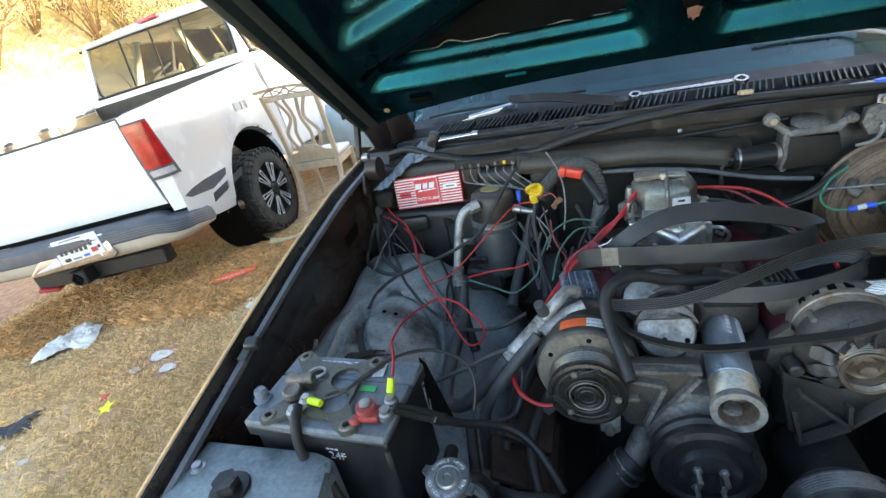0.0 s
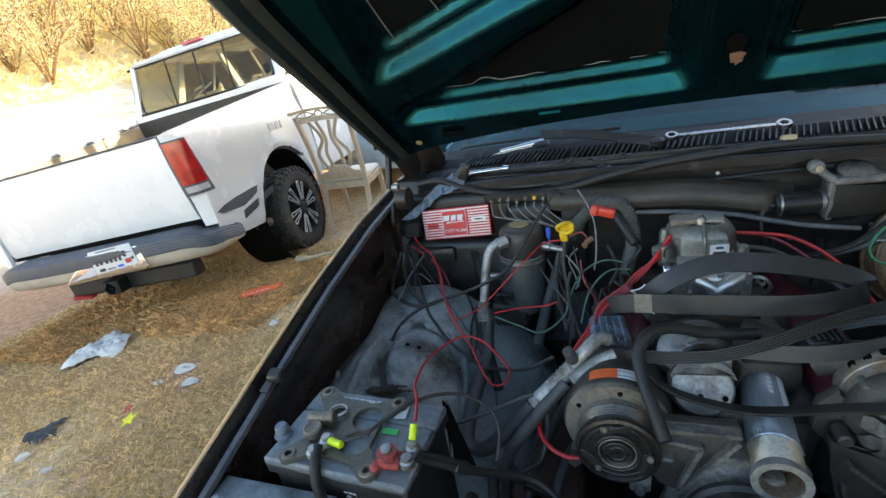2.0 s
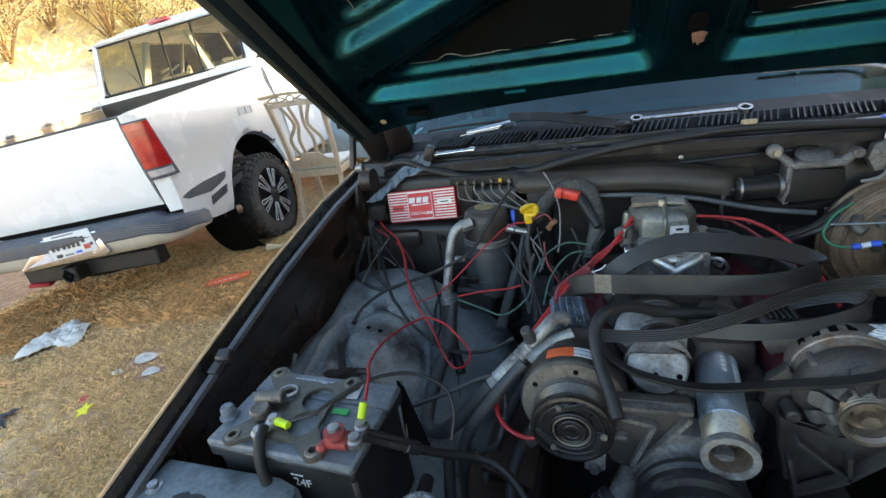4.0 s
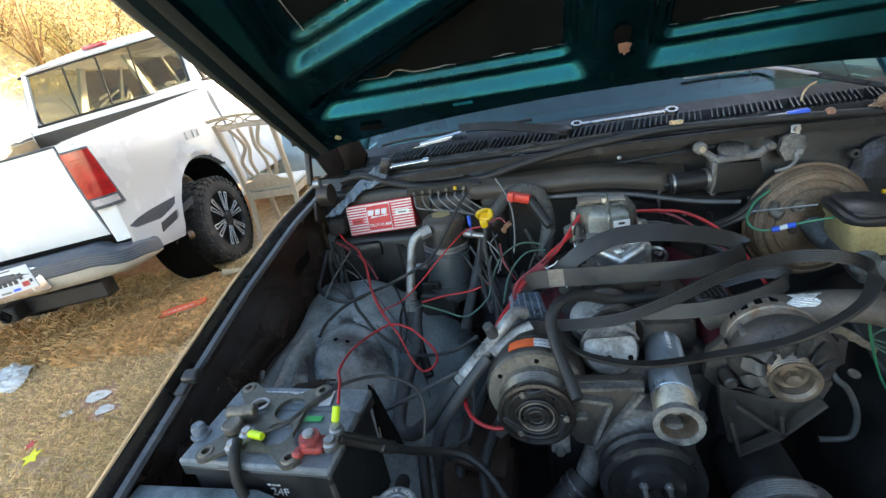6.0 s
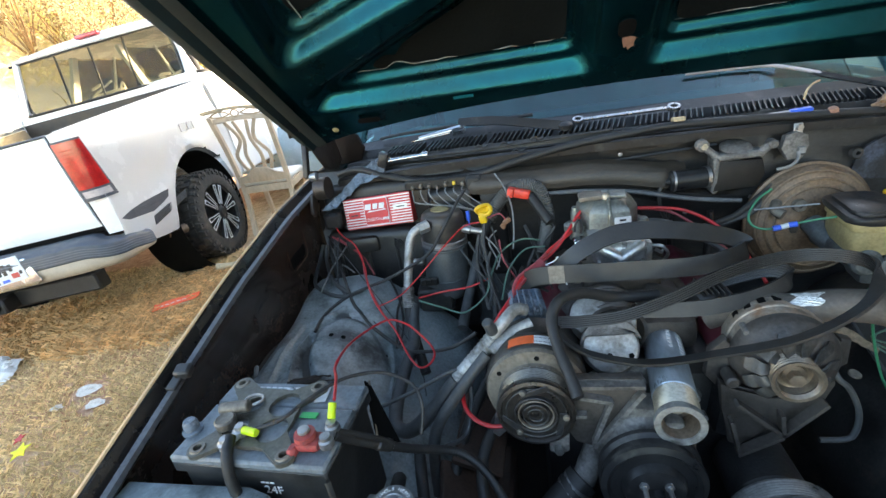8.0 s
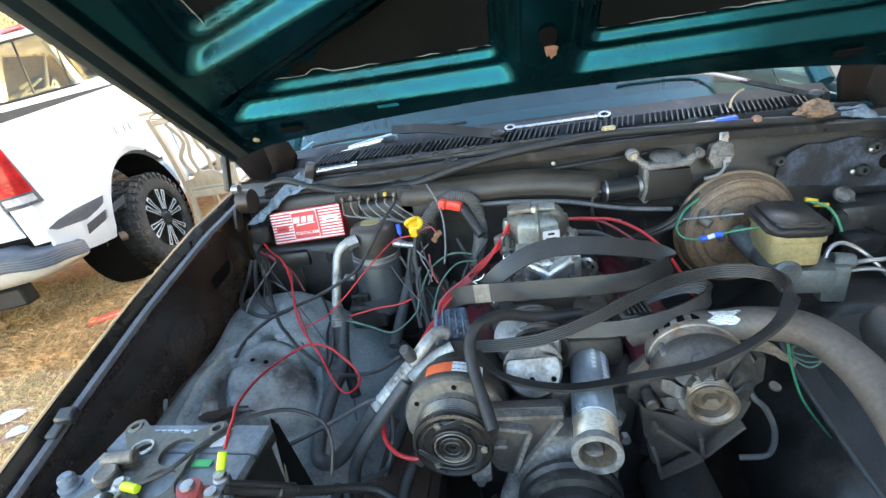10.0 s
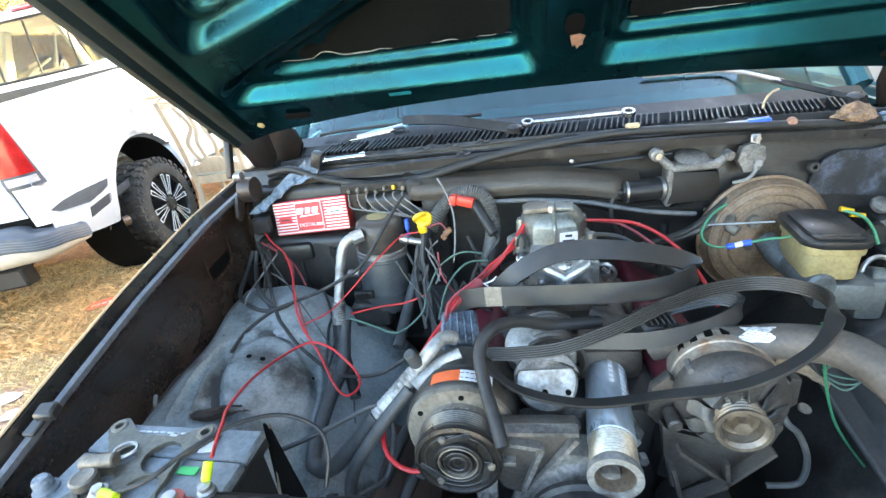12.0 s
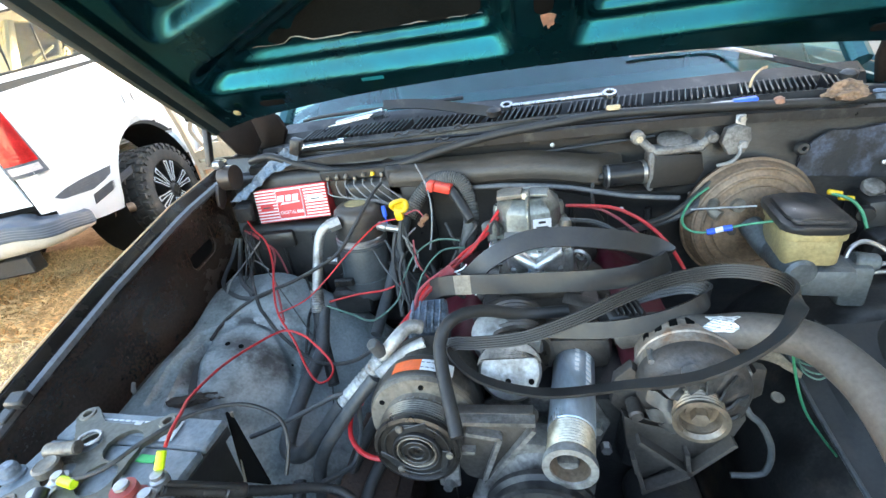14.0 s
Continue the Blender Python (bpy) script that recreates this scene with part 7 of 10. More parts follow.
def plate_with_holes(bm, outline, holes, z, th):
    """A plate with round holes: a fine grid of cells kept inside the outline and outside the holes, extruded."""
    def inside(x, y):
        c = False
        j = len(outline) - 1
        for i in range(len(outline)):
            (x1, y1), (x2, y2) = outline[i], outline[j]
            if (y1 > y) != (y2 > y) and x < (x2 - x1) * (y - y1) / (y2 - y1) + x1:
                c = not c
            j = i
        return c and all(math.hypot(x - hx, y - hy) > hr for hx, hy, hr in holes)
    n = 110
    x0, x1 = min(p[0] for p in outline), max(p[0] for p in outline)
    y0, y1 = min(p[1] for p in outline), max(p[1] for p in outline)
    vs = {}

    def vert(i, j):
        if (i, j) not in vs:
            vs[(i, j)] = bm.verts.new((x0 + (x1 - x0) * i / n, y0 + (y1 - y0) * j / n, z))
        return vs[(i, j)]
    fs = []
    for i in range(n):
        for j in range(n):
            if inside(x0 + (x1 - x0) * (i + 0.5) / n, y0 + (y1 - y0) * (j + 0.5) / n):
                fs.append(bm.faces.new((vert(i, j), vert(i + 1, j), vert(i + 1, j + 1), vert(i, j + 1))))
    edge = [v for v in bm.verts if v.is_boundary]
    for _ in range(4):
        new_co = {}
        for v in edge:
            nb = [e.other_vert(v) for e in v.link_edges if e.is_boundary]
            if len(nb) == 2:
                new_co[v] = v.co * 0.4 + (nb[0].co + nb[1].co) * 0.3
        for v, c in new_co.items():
            v.co = c
    bmesh.ops.recalc_face_normals(bm, faces=fs)
    r = bmesh.ops.extrude_face_region(bm, geom=fs)
    bmesh.ops.translate(bm, verts=[v for v in r["geom"] if isinstance(v, bmesh.types.BMVert)], vec=(0, 0, th))


big = [(PC.x + 0.028, PC.y + 0.024, 0.026), (PC.x + 0.034, PC.y - 0.030, 0.025), (PC.x - 0.034, PC.y - 0.024, 0.021), (PC.x - 0.030, PC.y + 0.024, 0.017)]
plate_with_holes(bm, outline, big + [(PC.x + a, PC.y + b, 0.0065) for a, b in ears], PC.z - 0.003, 0.007)
pl = part("plate", bm, mat("greasy_plate_steel", (0.13, 0.122, 0.10), 0.45, metal=0.5, var=0.5, scale=22, dust=0.5, dust_col=(0.13, 0.12, 0.09), bump=0.25), plate)
for a, b in ears:
    bm = B()
    lathe(bm, (PC.x + a, PC.y + b, PC.z + 0.003), (0, 0, 1), [(0.0068, 0), (0.0068, 0.0035), (0.011, 0.0035), (0.0125, 0.001), (0.013, 0)], 18, False)
    part("eye", bm, M_COMP_TAN, plate)
bm = B()
cyl(bm, (PC.x - 0.072, PC.y + 0.0, PC.z + 0.016), (PC.x - 0.022, PC.y + 0.006, PC.z + 0.018), 0.010, seg=14, bevel=0.002)
lathe(bm, (PC.x - 0.05, PC.y - 0.022, PC.z + 0.004), (0, 0, 1), [(0.010, 0), (0.016, 0), (0.017, 0.012), (0.014, 0.014), (0.010, 0.012)], 16)
part("old_terminal", bm, M_COMP_TAN, plate, "corroded old cable terminal")
bm = B()
tube(bm, [(PC.x - 0.03 + 0.016 * math.cos(a), PC.y + 0.028 + 0.013 * math.sin(a), PC.z + 0.010) for a in (0, 1, 2, 3, 4, 5)], 0.0025, 6, 5, closed=True)
part("hose_clamp", bm, M_STEEL, plate, "loose wire hose clamp")

# ---- washer tank, radiator cap ----
tank = thing("coolant_tank", (-0.74, 0.70, 0.62), "dusty grey-blue plastic overflow tank beside the battery", "tank")
bm = B()
prism(bm, [(-0.862, 0.50), (-0.862, 0.80), (-0.64, 0.80), (-0.606, 0.79), (-0.595, 0.765), (-0.60, 0.70), (-0.58, 0.66), (-0.56, 0.60), (-0.56, 0.50)], (0, 0, 0.66), (1, 0, 0), (0, 1, 0), 0.22, 0.010)
part("body", bm, M_LINER, tank, "dusty grey-blue tank")
bm = B()
lathe(bm, (-0.745, 0.715, 0.879), (0, 0, 1), [(0, 0), (0.03, 0), (0.032, 0.004), (0.03, 0.007), (0.02, 0.008), (0, 0.008)], 24)
hexa(bm, (-0.745, 0.715, 0.885), (-0.745, 0.715, 0.905), 0.020)
part("cap", bm, M_PLASTIC, tank, "black hexagonal cap")
bm = B()
lathe(bm, (-0.835, 0.745, 0.879), (0, 0, 1), [(0, 0), (0.013, 0), (0.013, 0.003), (0.008, 0.004), (0.008, 0.010), (0, 0.010)], 14)
part("bolt", bm, M_STEEL, tank, "dusty mounting bolt")
bm = B()
tube(bm, [(-0.60, 0.76, 0.86), (-0.58, 0.75, 0.80), (-0.56, 0.72, 0.74)], 0.008, 8, 6)
part("overflow_hose", bm, M_RUBBER, tank)
cap = thing("radiator_filler", (-0.426, 0.796, 0.80), "silver radiator filler cap with stamped warning lettering", "radiator filler")
rc = Vector((-0.424, 0.796, 0.85))
up = Vector((0, -0.12, 1)).normalized()
bm = B()
lathe(bm, rc, up, [(0, -0.05), (0.022, -0.05), (0.024, -0.012), (0.034, -0.010), (0.0345, 0.0), (0.033, 0.003), (0.020, 0.004), (0.018, 0.002), (0.015, 0.006), (0.006, 0.006), (0.005, 0.004), (0, 0.004)], 36)
cb = part("cap_body", bm, M_STEEL, cap)
bm = B()
for s in (-1, 1):
    prism(bm, [(-0.010, 0.030), (0.010, 0.030), (0.006, 0.043), (-0.006, 0.043)], rc - up * 0.006, (0.3 * s, s, 0), Vector((0.3 * s, s, 0.1)).cross(up) * -1, 0.007)
part("ear", bm, M_STEEL, cap)
for i, ch in enumerate("DO NOT OPEN HOT   OPEN SLOWLY   "):
    a = radians(200 + 360 / 32 * i)
    if ch != " ":
        d = Vector((math.cos(a), math.sin(a), 0))
        uy = (d - up * d.dot(up)).normalized()
        text("letter", ch, 0.0075, rc + uy * 0.0265 + up * 0.0036, uy.cross(up), uy, M_WHITE, cb, depth=0.0003)
bm = B()
tube(bm, [(-0.41, 0.80, 0.835), (-0.385, 0.80, 0.83), (-0.37, 0.79, 0.82), (-0.36, 0.76, 0.78)], 0.009, 8, 5)
part("overflow_nipple", bm, M_HOSE, cap)
bm = B()
box(bm, (-0.42, 0.765, 0.70), (0.10, 0.12, 0.22), (0, 0, 0), 0.02, 2)
part("filler_tank", bm, M_ENGINE, cap)


# ---- things on the firewall and cowl ----
def frame3(ux, uy):
    ux = Vector(ux).normalized()
    nz = ux.cross(Vector(uy)).normalized()
    return ux, nz.cross(ux), nz


# ignition control box
ib = thing("ignition_box", (-0.655, 1.60, 0.96), "red finned ignition control box with silver stripes", "ignition box")
IX, IY, IN = frame3((1, 0.01, 0.045), (0.03, 0.22, 1))
IC = Vector((-0.657, 1.590, 1.027))


def ipt(a, b, c=0.0):
    return IC + IX * a + IY * b + IN * c


def iplate(bm, w, h, a, b, c, th, r=0.002, bevel=0.0):
    return prism(bm, rounded(w, h, r, 2), ipt(a, b, c), IX, IY, th, bevel)


bm = B()
iplate(bm, 0.206, 0.090, 0, 0, -0.052, 0.050, 0.004, 0.0015)
body = part("case", bm, M_RED_ALU, ib, "red anodised aluminium case")
for i in range(11):
    b = -0.0395 + 0.0079 * i
    for a, w in ((-0.071, 0.062), (0.070, 0.062)) if abs(b) < 0.036 else ((0, 0.204),):
        bm = B()
        iplate(bm, w, 0.0034, a, b, -0.002, 0.0022, 0.0008)
        part("fin", bm, M_STRIPE, body)
bm = B()
iplate(bm, 0.074, 0.076, -0.004, 0, -0.002, 0.0026, 0.005)
pl = part("name_plate", bm, M_WHITE, body, "red name plate with a white edge")
bm = B()
iplate(bm, 0.071, 0.073, -0.004, 0, 0.0006, 0.0006, 0.004)
part("red_field", bm, M_RED_ALU, pl)
bm = B()
for a, w in ((-0.024, 0.02), (-0.002, 0.016), (0.018, 0.018)):
    prism(bm, [(-w / 2, -0.008), (w / 2 - 0.002, -0.008), (w / 2 + 0.002, 0.008), (-w / 2 + 0.003, 0.008)], ipt(-0.004 + a, 0.016, 0.0013), IX, IY, 0.0005)
prism(bm, [(-0.028, 0), (0.03, 0.003), (0.028, 0.006), (-0.01, 0.004), (-0.02, 0.0055)], ipt(-0.004, 0.0, 0.0013), IX, IY, 0.0005)
part("emblem", bm, M_WHITE, pl, "white emblem as plain shapes")
text("lettering", "DIGITAL", 0.0125, ipt(-0.012, -0.022, 0.0014), IX, IY, M_WHITE, pl, depth=0.0003)
bm = B()
for i in range(3):
    iplate(bm, 0.0045, 0.008, 0.0155 + 0.0065 * i, -0.022, 0.0013, 0.0005, 0.0008)
part("print_bars", bm, M_WHITE, pl)
for a, w, m in ((-0.072, 0.036, M_RED_ALU), (0.070, 0.042, M_STRIPE)):
    bm = B()
    iplate(bm, w, 0.014, a, -0.004 if a < 0 else 0.006, 0.0001, 0.0012, 0.001)
    q = part("small_plate", bm, m, body)
    bm = B()
    iplate(bm, w * 0.6, 0.0035, a, -0.004 if a < 0 else 0.006, 0.0014, 0.0004, 0.0005)
    part("print_bars", bm, M_INK, q)
bm = B()
iplate(bm, 0.012, 0.08, 0.110, 0, -0.052, 0.004, 0.003)
iplate(bm, 0.012, 0.08, -0.108, 0, -0.052, 0.004, 0.003)
part("mount_flange", bm, M_RED_ALU, ib)
bm = B()
box(bm, (-0.80, 1.60, 1.01), (0.055, 0.05, 0.05), (0, 0, 10), 0.008)
part("end_plug", bm, M_PLASTIC, ib, "black wiring plug at its end")

# refrigerant accumulator canister
can = thing("accumulator_canister", (-0.462, 1.53, 0.80), "black refrigerant canister with a grey lid", "canister")
cax = Vector((0.05, 0.04, 1)).normalized()
cb = Vector((-0.468, 1.525, 0.80))
bm = B()
lathe(bm, cb, cax, [(0, -0.03), (0.03, -0.028), (0.05, -0.015), (0.058, 0.0), (0.061, 0.02), (0.061, 0.145), (0.058, 0.15), (0, 0.15)], 40)
part("body", bm, M_CAN, can, "black canister body")
for h in (0.128, 0.136, 0.04):
    bm = B()
    lathe(bm, cb + cax * h, cax, [(0.0600, 0.0), (0.0635, 0.0008), (0.0640, 0.0025), (0.0635, 0.0042), (0.0600, 0.005)], 40, False)
    part("rolled_bead", bm, M_CAN, can)
bm = B()
lathe(bm, cb, cax, [(0.058, 0.15), (0.060, 0.152), (0.060, 0.205), (0.056, 0.222), (0.048, 0.230), (0.03, 0.233), (0, 0.233)], 40)
lidc = part("lid", bm, M_FIREWALL, can, "dusty grey lid")
bm = B()
lathe(bm, cb + cax * 0.2325 + Vector((-0.006, 0.006, 0)), cax, [(0, 0), (0.026, 0), (0.026, 0.002), (0, 0.002)], 24)
part("lid_sticker", bm, M_TAN, lidc, "faded yellowish sticker")
bm = B()
lathe(bm, cb, cax, [(0.0605, 0.136), (0.0635, 0.138), (0.0635, 0.144), (0.061, 0.146), (0.0635, 0.149), (0.0635, 0.155), (0.0605, 0.157)], 40, False)
part("clamp_band", bm, M_STEEL, can, "steel clamp band")
bm = B()
tube(bm, [(-0.497, 1.475, 1.005), (-0.512, 1.468, 1.008), (-0.528, 1.458, 0.995), (-0.537, 1.445, 0.968), (-0.543, 1.415, 0.91), (-0.545, 1.395, 0.875)], 0.0115, 12, 8)
cyl(bm, (-0.485, 1.48, 1.012), (-0.508, 1.466, 1.008), 0.016, seg=6)
part("pipe", bm, M_ALU, can, "bent bare aluminium pipe")
bm = B()
tube(bm, [(-0.545, 1.396, 0.877), (-0.546, 1.388, 0.86), (-0.546, 1.375, 0.83)], 0.0155, 12, 12, ripple=0.07)
part("sleeve", bm, M_ALU, can, "crimped sleeve")
bm = B()
tube(bm, [(-0.546, 1.376, 0.832), (-0.544, 1.36, 0.80), (-0.53, 1.33, 0.75), (-0.50, 1.27, 0.70)], 0.013, 10, 6)
part("hose", bm, M_RUBBER, can)
bm = B()
cyl(bm, (-0.398, 1.495, 0.99), (-0.375, 1.49, 0.985), 0.011, seg=14, bevel=0.002)
cyl(bm, (-0.377, 1.49, 0.985), (-0.345, 1.49, 0.978), 0.008, seg=10)
part("pressure_switch", bm, M_STEEL, can, "silver pressure switch")
bm = B()
cyl(bm, (-0.545, 1.49, 0.905), (-0.515, 1.485, 0.905), 0.009, seg=12, bevel=0.002)
part("port", bm, M_STEEL, can)
bm = B()
box(bm, (-0.50, 1.50, 0.79), (0.10, 0.07, 0.07), (0, 0, 4), 0.008)
box(bm, (-0.505, 1.462, 0.855), (0.05, 0.012, 0.022), (0, 0, 4), 0.003)
for i in range(3):
    box(bm, (-0.52 + 0.016 * i, 1.455, 0.857), (0.011, 0.004, 0.014), (0, 0, 4), 0.001)
part("bracket", bm, M_FIREWALL, can, "dusty bracket with cut-outs")

# heater hoses and the orange plug
hh = thing("heater_hose", (-0.23, 1.58, 0.95), "dusty ribbed heater hose bent at the firewall", "hose")
bm = B()
tube(bm, [(-0.335, 1.55, 0.985), (-0.31, 1.575, 1.02), (-0.275, 1.585, 1.052), (-0.235, 1.575, 1.066), (-0.20, 1.57, 1.055), (-0.183, 1.555, 1.02), (-0.18, 1.53, 0.97), (-0.20, 1.50, 0.90)], 0.018, 14, 16, ripple=0.05)
part("hose_body", bm, mat("dusty_ribbed_loom", (0.075, 0.075, 0.072), 0.6, var=0.4, scale=20, dust=0.5, dust_col=(0.15, 0.14, 0.125)), hh)
bm = B()
box(bm, (-0.243, 1.555, 1.052), (0.05, 0.03, 0.022), (0, 12, -12), 0.005, 2)
box(bm, (-0.268, 1.55, 1.058), (0.018, 0.024, 0.026), (0, 12, -12), 0.005, 2)
part("orange_plug", bm, M_REDPLUG, hh, "bright orange wiring plug")
bm = B()
cyl(bm, (-0.222, 1.555, 1.045), (-0.175, 1.50, 0.985), 0.012, seg=10)
part("black_boot", bm, M_RUBBER, hh)
bm = B()
tube(bm, [(-0.34, 1.55, 0.99), (-0.36, 1.54, 0.93), (-0.38, 1.50, 0.87), (-0.40, 1.44, 0.81), (-0.41, 1.36, 0.77)], 0.014, 12, 7)
part("lower_hose", bm, M_HOSE, hh)

# wiring block at the top of the firewall
wb = thing("wiring_block", (-0.46, 1.63, 1.05), "row of dusty wiring plugs with bare ends", "connector")
bm = B()
box(bm, (-0.47, 1.625, 1.085), (0.20, 0.03, 0.03), (0, 0, 0), 0.005)
box(bm, (-0.37, 1.62, 1.06), (0.045, 0.05, 0.08), (0, 0, 0), 0.008)
part("holder", bm, M_FIREWALL, wb)
rng = random.Random(5)
for i in range(7):
    bm = B()
    x = -0.545 + 0.024 * i
    box(bm, (x, 1.607, 1.080 + rng.uniform(-0.004, 0.004)), (0.009, 0.016, 0.011), (rng.uniform(-20, 20), 0, 0), 0.002)
    part("plug", bm, M_YELLOW if i == 5 else M_COMP_TAN, wb)
    bm = B()
    tube(bm, [(x, 1.598, 1.075), (x + 0.004, 1.585, 1.06), (x + 0.02 + 0.008 * i, 1.57, 1.045 - 0.006 * i), (-0.40 + 0.012 * i, 1.555, 1.03 - 0.005 * i)], 0.0018, 6, 5)
    part("wire", bm, M_GREYWIRE, wb)

# yellow dipstick-like loom plug, blue terminal, brown plug
bm = B()
tube(bm, [(-0.338 + 0.018 * math.cos(a), 1.495 + 0.006 * math.sin(a * 2), 1.035 + 0.012 * math.sin(a)) for a in (0, 0.9, 1.8, 2.7, 3.6, 4.5, 5.4)], 0.006, 8, 4, closed=True)
box(bm, (-0.342, 1.497, 1.012), (0.02, 0.016, 0.026), (0, -8, 0), 0.005, 2)
box(bm, (-0.34, 1.50, 1.034), (0.03, 0.006, 0.016), (0, -8, 0), 0.002)
solo("loop_plug", bm, M_YELLOW, "yellow plastic loop plug on a cable", "connector")
bm = B()
cyl(bm, (-0.383, 1.515, 1.03), (-0.382, 1.512, 1.005), 0.0055, seg=10, bevel=0.001)
cyl(bm, (-0.382, 1.512, 1.005), (-0.381, 1.512, 0.985), 0.002, seg=6)
solo("wire_terminal", bm, M_BLUE, "small blue insulated wire terminal", "connector")
bm = B()
box(bm, (-0.282, 1.495, 1.00), (0.022, 0.012, 0.012), (0, -35, 10), 0.002)
box(bm, (-0.292, 1.492, 0.988), (0.012, 0.01, 0.014), (0, -35, 10), 0.002)
solo("wire_plug", bm, mat("brown_plug_plastic", (0.22, 0.11, 0.06), 0.5, var=0.3, scale=40), "small brown wiring plug", "connector")

# wiper motor
wm = thing("wiper_motor", (0.22, 1.61, 1.0), "wiper motor with a bright bracket and black gearbox", "motor")
bm = B()
cyl(bm, (0.128, 1.60, 1.030), (0.225, 1.607, 1.032), 0.026, seg=28, bevel=0.005)
cyl(bm, (0.118, 1.60, 1.030), (0.130, 1.60, 1.030), 0.010, seg=14)
part("motor_can", bm, M_PLASTIC, wm, "glossy black motor can")
bm = B()
cyl(bm, (0.136, 1.60, 1.030), (0.141, 1.60, 1.030), 0.0268, seg=28)
part("band", bm, M_STEEL, wm)
bm = B()
cyl(bm, (0.212, 1.606, 1.032), (0.22, 1.607, 1.032), 0.0275, seg=28)
part("band", bm, M_STEEL, wm)
bm = B()
prism(bm, [(0.228, 1.00), (0.325, 1.005), (0.342, 1.035), (0.335, 1.072), (0.235, 1.075)], (0, 1.500, 0), (1, 0, 0), (0, 0.12, 1), 0.035, 0.004)
part("gear_cover", bm, M_DARKIRON, wm, "black gearbox cover")
bm = B()
box(bm, (0.232, 1.612, 1.035), (0.014, 0.05, 0.09), (0, 0, 0), 0.004)
box(bm, (0.285, 1.612, 1.08), (0.11, 0.045, 0.018), (0, -2, 0), 0.005)
tube(bm, [(0.325, 1.60, 1.078), (0.340, 1.602, 1.09), (0.352, 1.605, 1.098)], [0.012, 0.010, 0.009], 10, 4)
tube(bm, [(0.24, 1.60, 1.075), (0.222, 1.605, 1.093), (0.207, 1.615, 1.108)], [0.011, 0.009, 0.008], 10, 4)
cyl(bm, (0.205, 1.605, 1.110), (0.205, 1.63, 1.110), 0.015, seg=18, bevel=0.003)
cyl(bm, (0.354, 1.59, 1.100), (0.354, 1.62, 1.100), 0.011, seg=18, bevel=0.003)
lathe(bm, (0.285, 1.63, 1.088), (0, -0.3, 1), [(0, 0), (0.035, 0), (0.036, 0.008), (0.03, 0.012), (0, 0.014)], 28)
part("bracket", bm, M_ALU_DIRTY, wm, "dirty cast bracket arms")
bm = B()
hexa(bm, (0.205, 1.603, 1.110), (0.205, 1.596, 1.110), 0.008)
part("bolt", bm, M_ZINC, wm)
bm = B()
tube(bm, [(0.12, 1.598, 1.03), (0.105, 1.595, 1.01), (0.108, 1.59, 0.96), (0.13, 1.60, 0.92)], 0.005, 8, 5)
part("lead", bm, M_WIRE, wm)
# pale relay on the firewall
rel = thing("relay", (0.41, 1.63, 1.05), "pale grey plastic relay bolted to the firewall", "relay")
bm = B()
prism(bm, [(-0.03, -0.005), (-0.022, 0.025), (0.0, 0.032), (0.026, 0.022), (0.03, -0.004), (0.018, -0.032), (-0.014, -0.034)], (0.408, 1.632, 1.086), (1, 0, 0), (0, 0.1, 1), 0.022, 0.004)
part("body", bm, M_ALU_DIRTY, rel)
bm = B()
box(bm, (0.416, 1.626, 1.122), (0.02, 0.005, 0.03), (-8, 0, 0), 0.002)
hexa(bm, (0.416, 1.624, 1.128), (0.416, 1.614, 1.128), 0.007)
part("tab", bm, M_STEEL, rel)
bm = B()
tube(bm, [(0.412, 1.605, 1.075), (0.412, 1.598, 1.06), (0.395, 1.59, 1.045), (0.37, 1.60, 1.035)], 0.004, 8, 5)
box(bm, (0.42, 1.605, 1.076), (0.016, 0.01, 0.016), (0, 0, 0), 0.002)
part("lead", bm, M_GREYWIRE, rel)

# brake booster and master cylinder
bb = thing("brake_booster", (0.44, 1.58, 0.79), "rust-stained round brake booster", "booster")
BC = Vector((0.445, 1.63, 0.898))
bax = Vector((0.03, -1, 0.10)).normalized()
bm = B()
lathe(bm, BC, bax, [(0, 0), (0.11, 0.0), (0.134, 0.012), (0.138, 0.03), (0.144, 0.033), (0.144, 0.040), (0.138, 0.043), (0.132, 0.06), (0.118, 0.072), (0.10, 0.076), (0.085, 0.074), (0.06, 0.086), (0.04, 0.09), (0, 0.09)], 64)
part("shell", bm, M_RUST, bb, "brown rusting booster shell")
for rr, hh in ((0.126, 0.066), (0.108, 0.0745), (0.090, 0.0745)):
    bm = B()
    lathe(bm, BC + bax * hh, bax, [(rr - 0.005, -0.004), (rr - 0.003, 0.002), (rr, 0.0035), (rr + 0.003, 0.0015), (rr + 0.005, -0.005)], 64, False)
    part("pressed_ring", bm, M_RUST, bb)
for x, z in ((0.395, 0.90), (0.52, 0.95)):
    c = Vector((x, 1.55, z))
    bm = B()
    hexa(bm, c, c + bax * 0.014, 0.010)
    part("nut", bm, M_COMP, bb)
bm = B()
tube(bm, [(0.36, 1.56, 0.965), (0.35, 1.535, 0.955), (0.36, 1.52, 0.948)], 0.012, 10, 5)
lathe(bm, (0.405, 1.553, 0.957), bax, [(0, 0), (0.016, 0), (0.014, 0.010), (0.006, 0.010), (0.006, 0.004), (0, 0.004)], 18)
part("vacuum_fitting", bm, M_COMP_TAN, bb)
mc = thing("master_cylinder", (0.475, 1.42, 0.84), "brake master cylinder with an aged tan reservoir", "master cylinder")
bm = B()
cyl(bm, (0.455, 1.545, 0.885), (0.452, 1.36, 0.892), 0.028, seg=24, bevel=0.006)
cyl(bm, (0.43, 1.54, 0.915), (0.448, 1.47, 0.885), 0.024, seg=16)
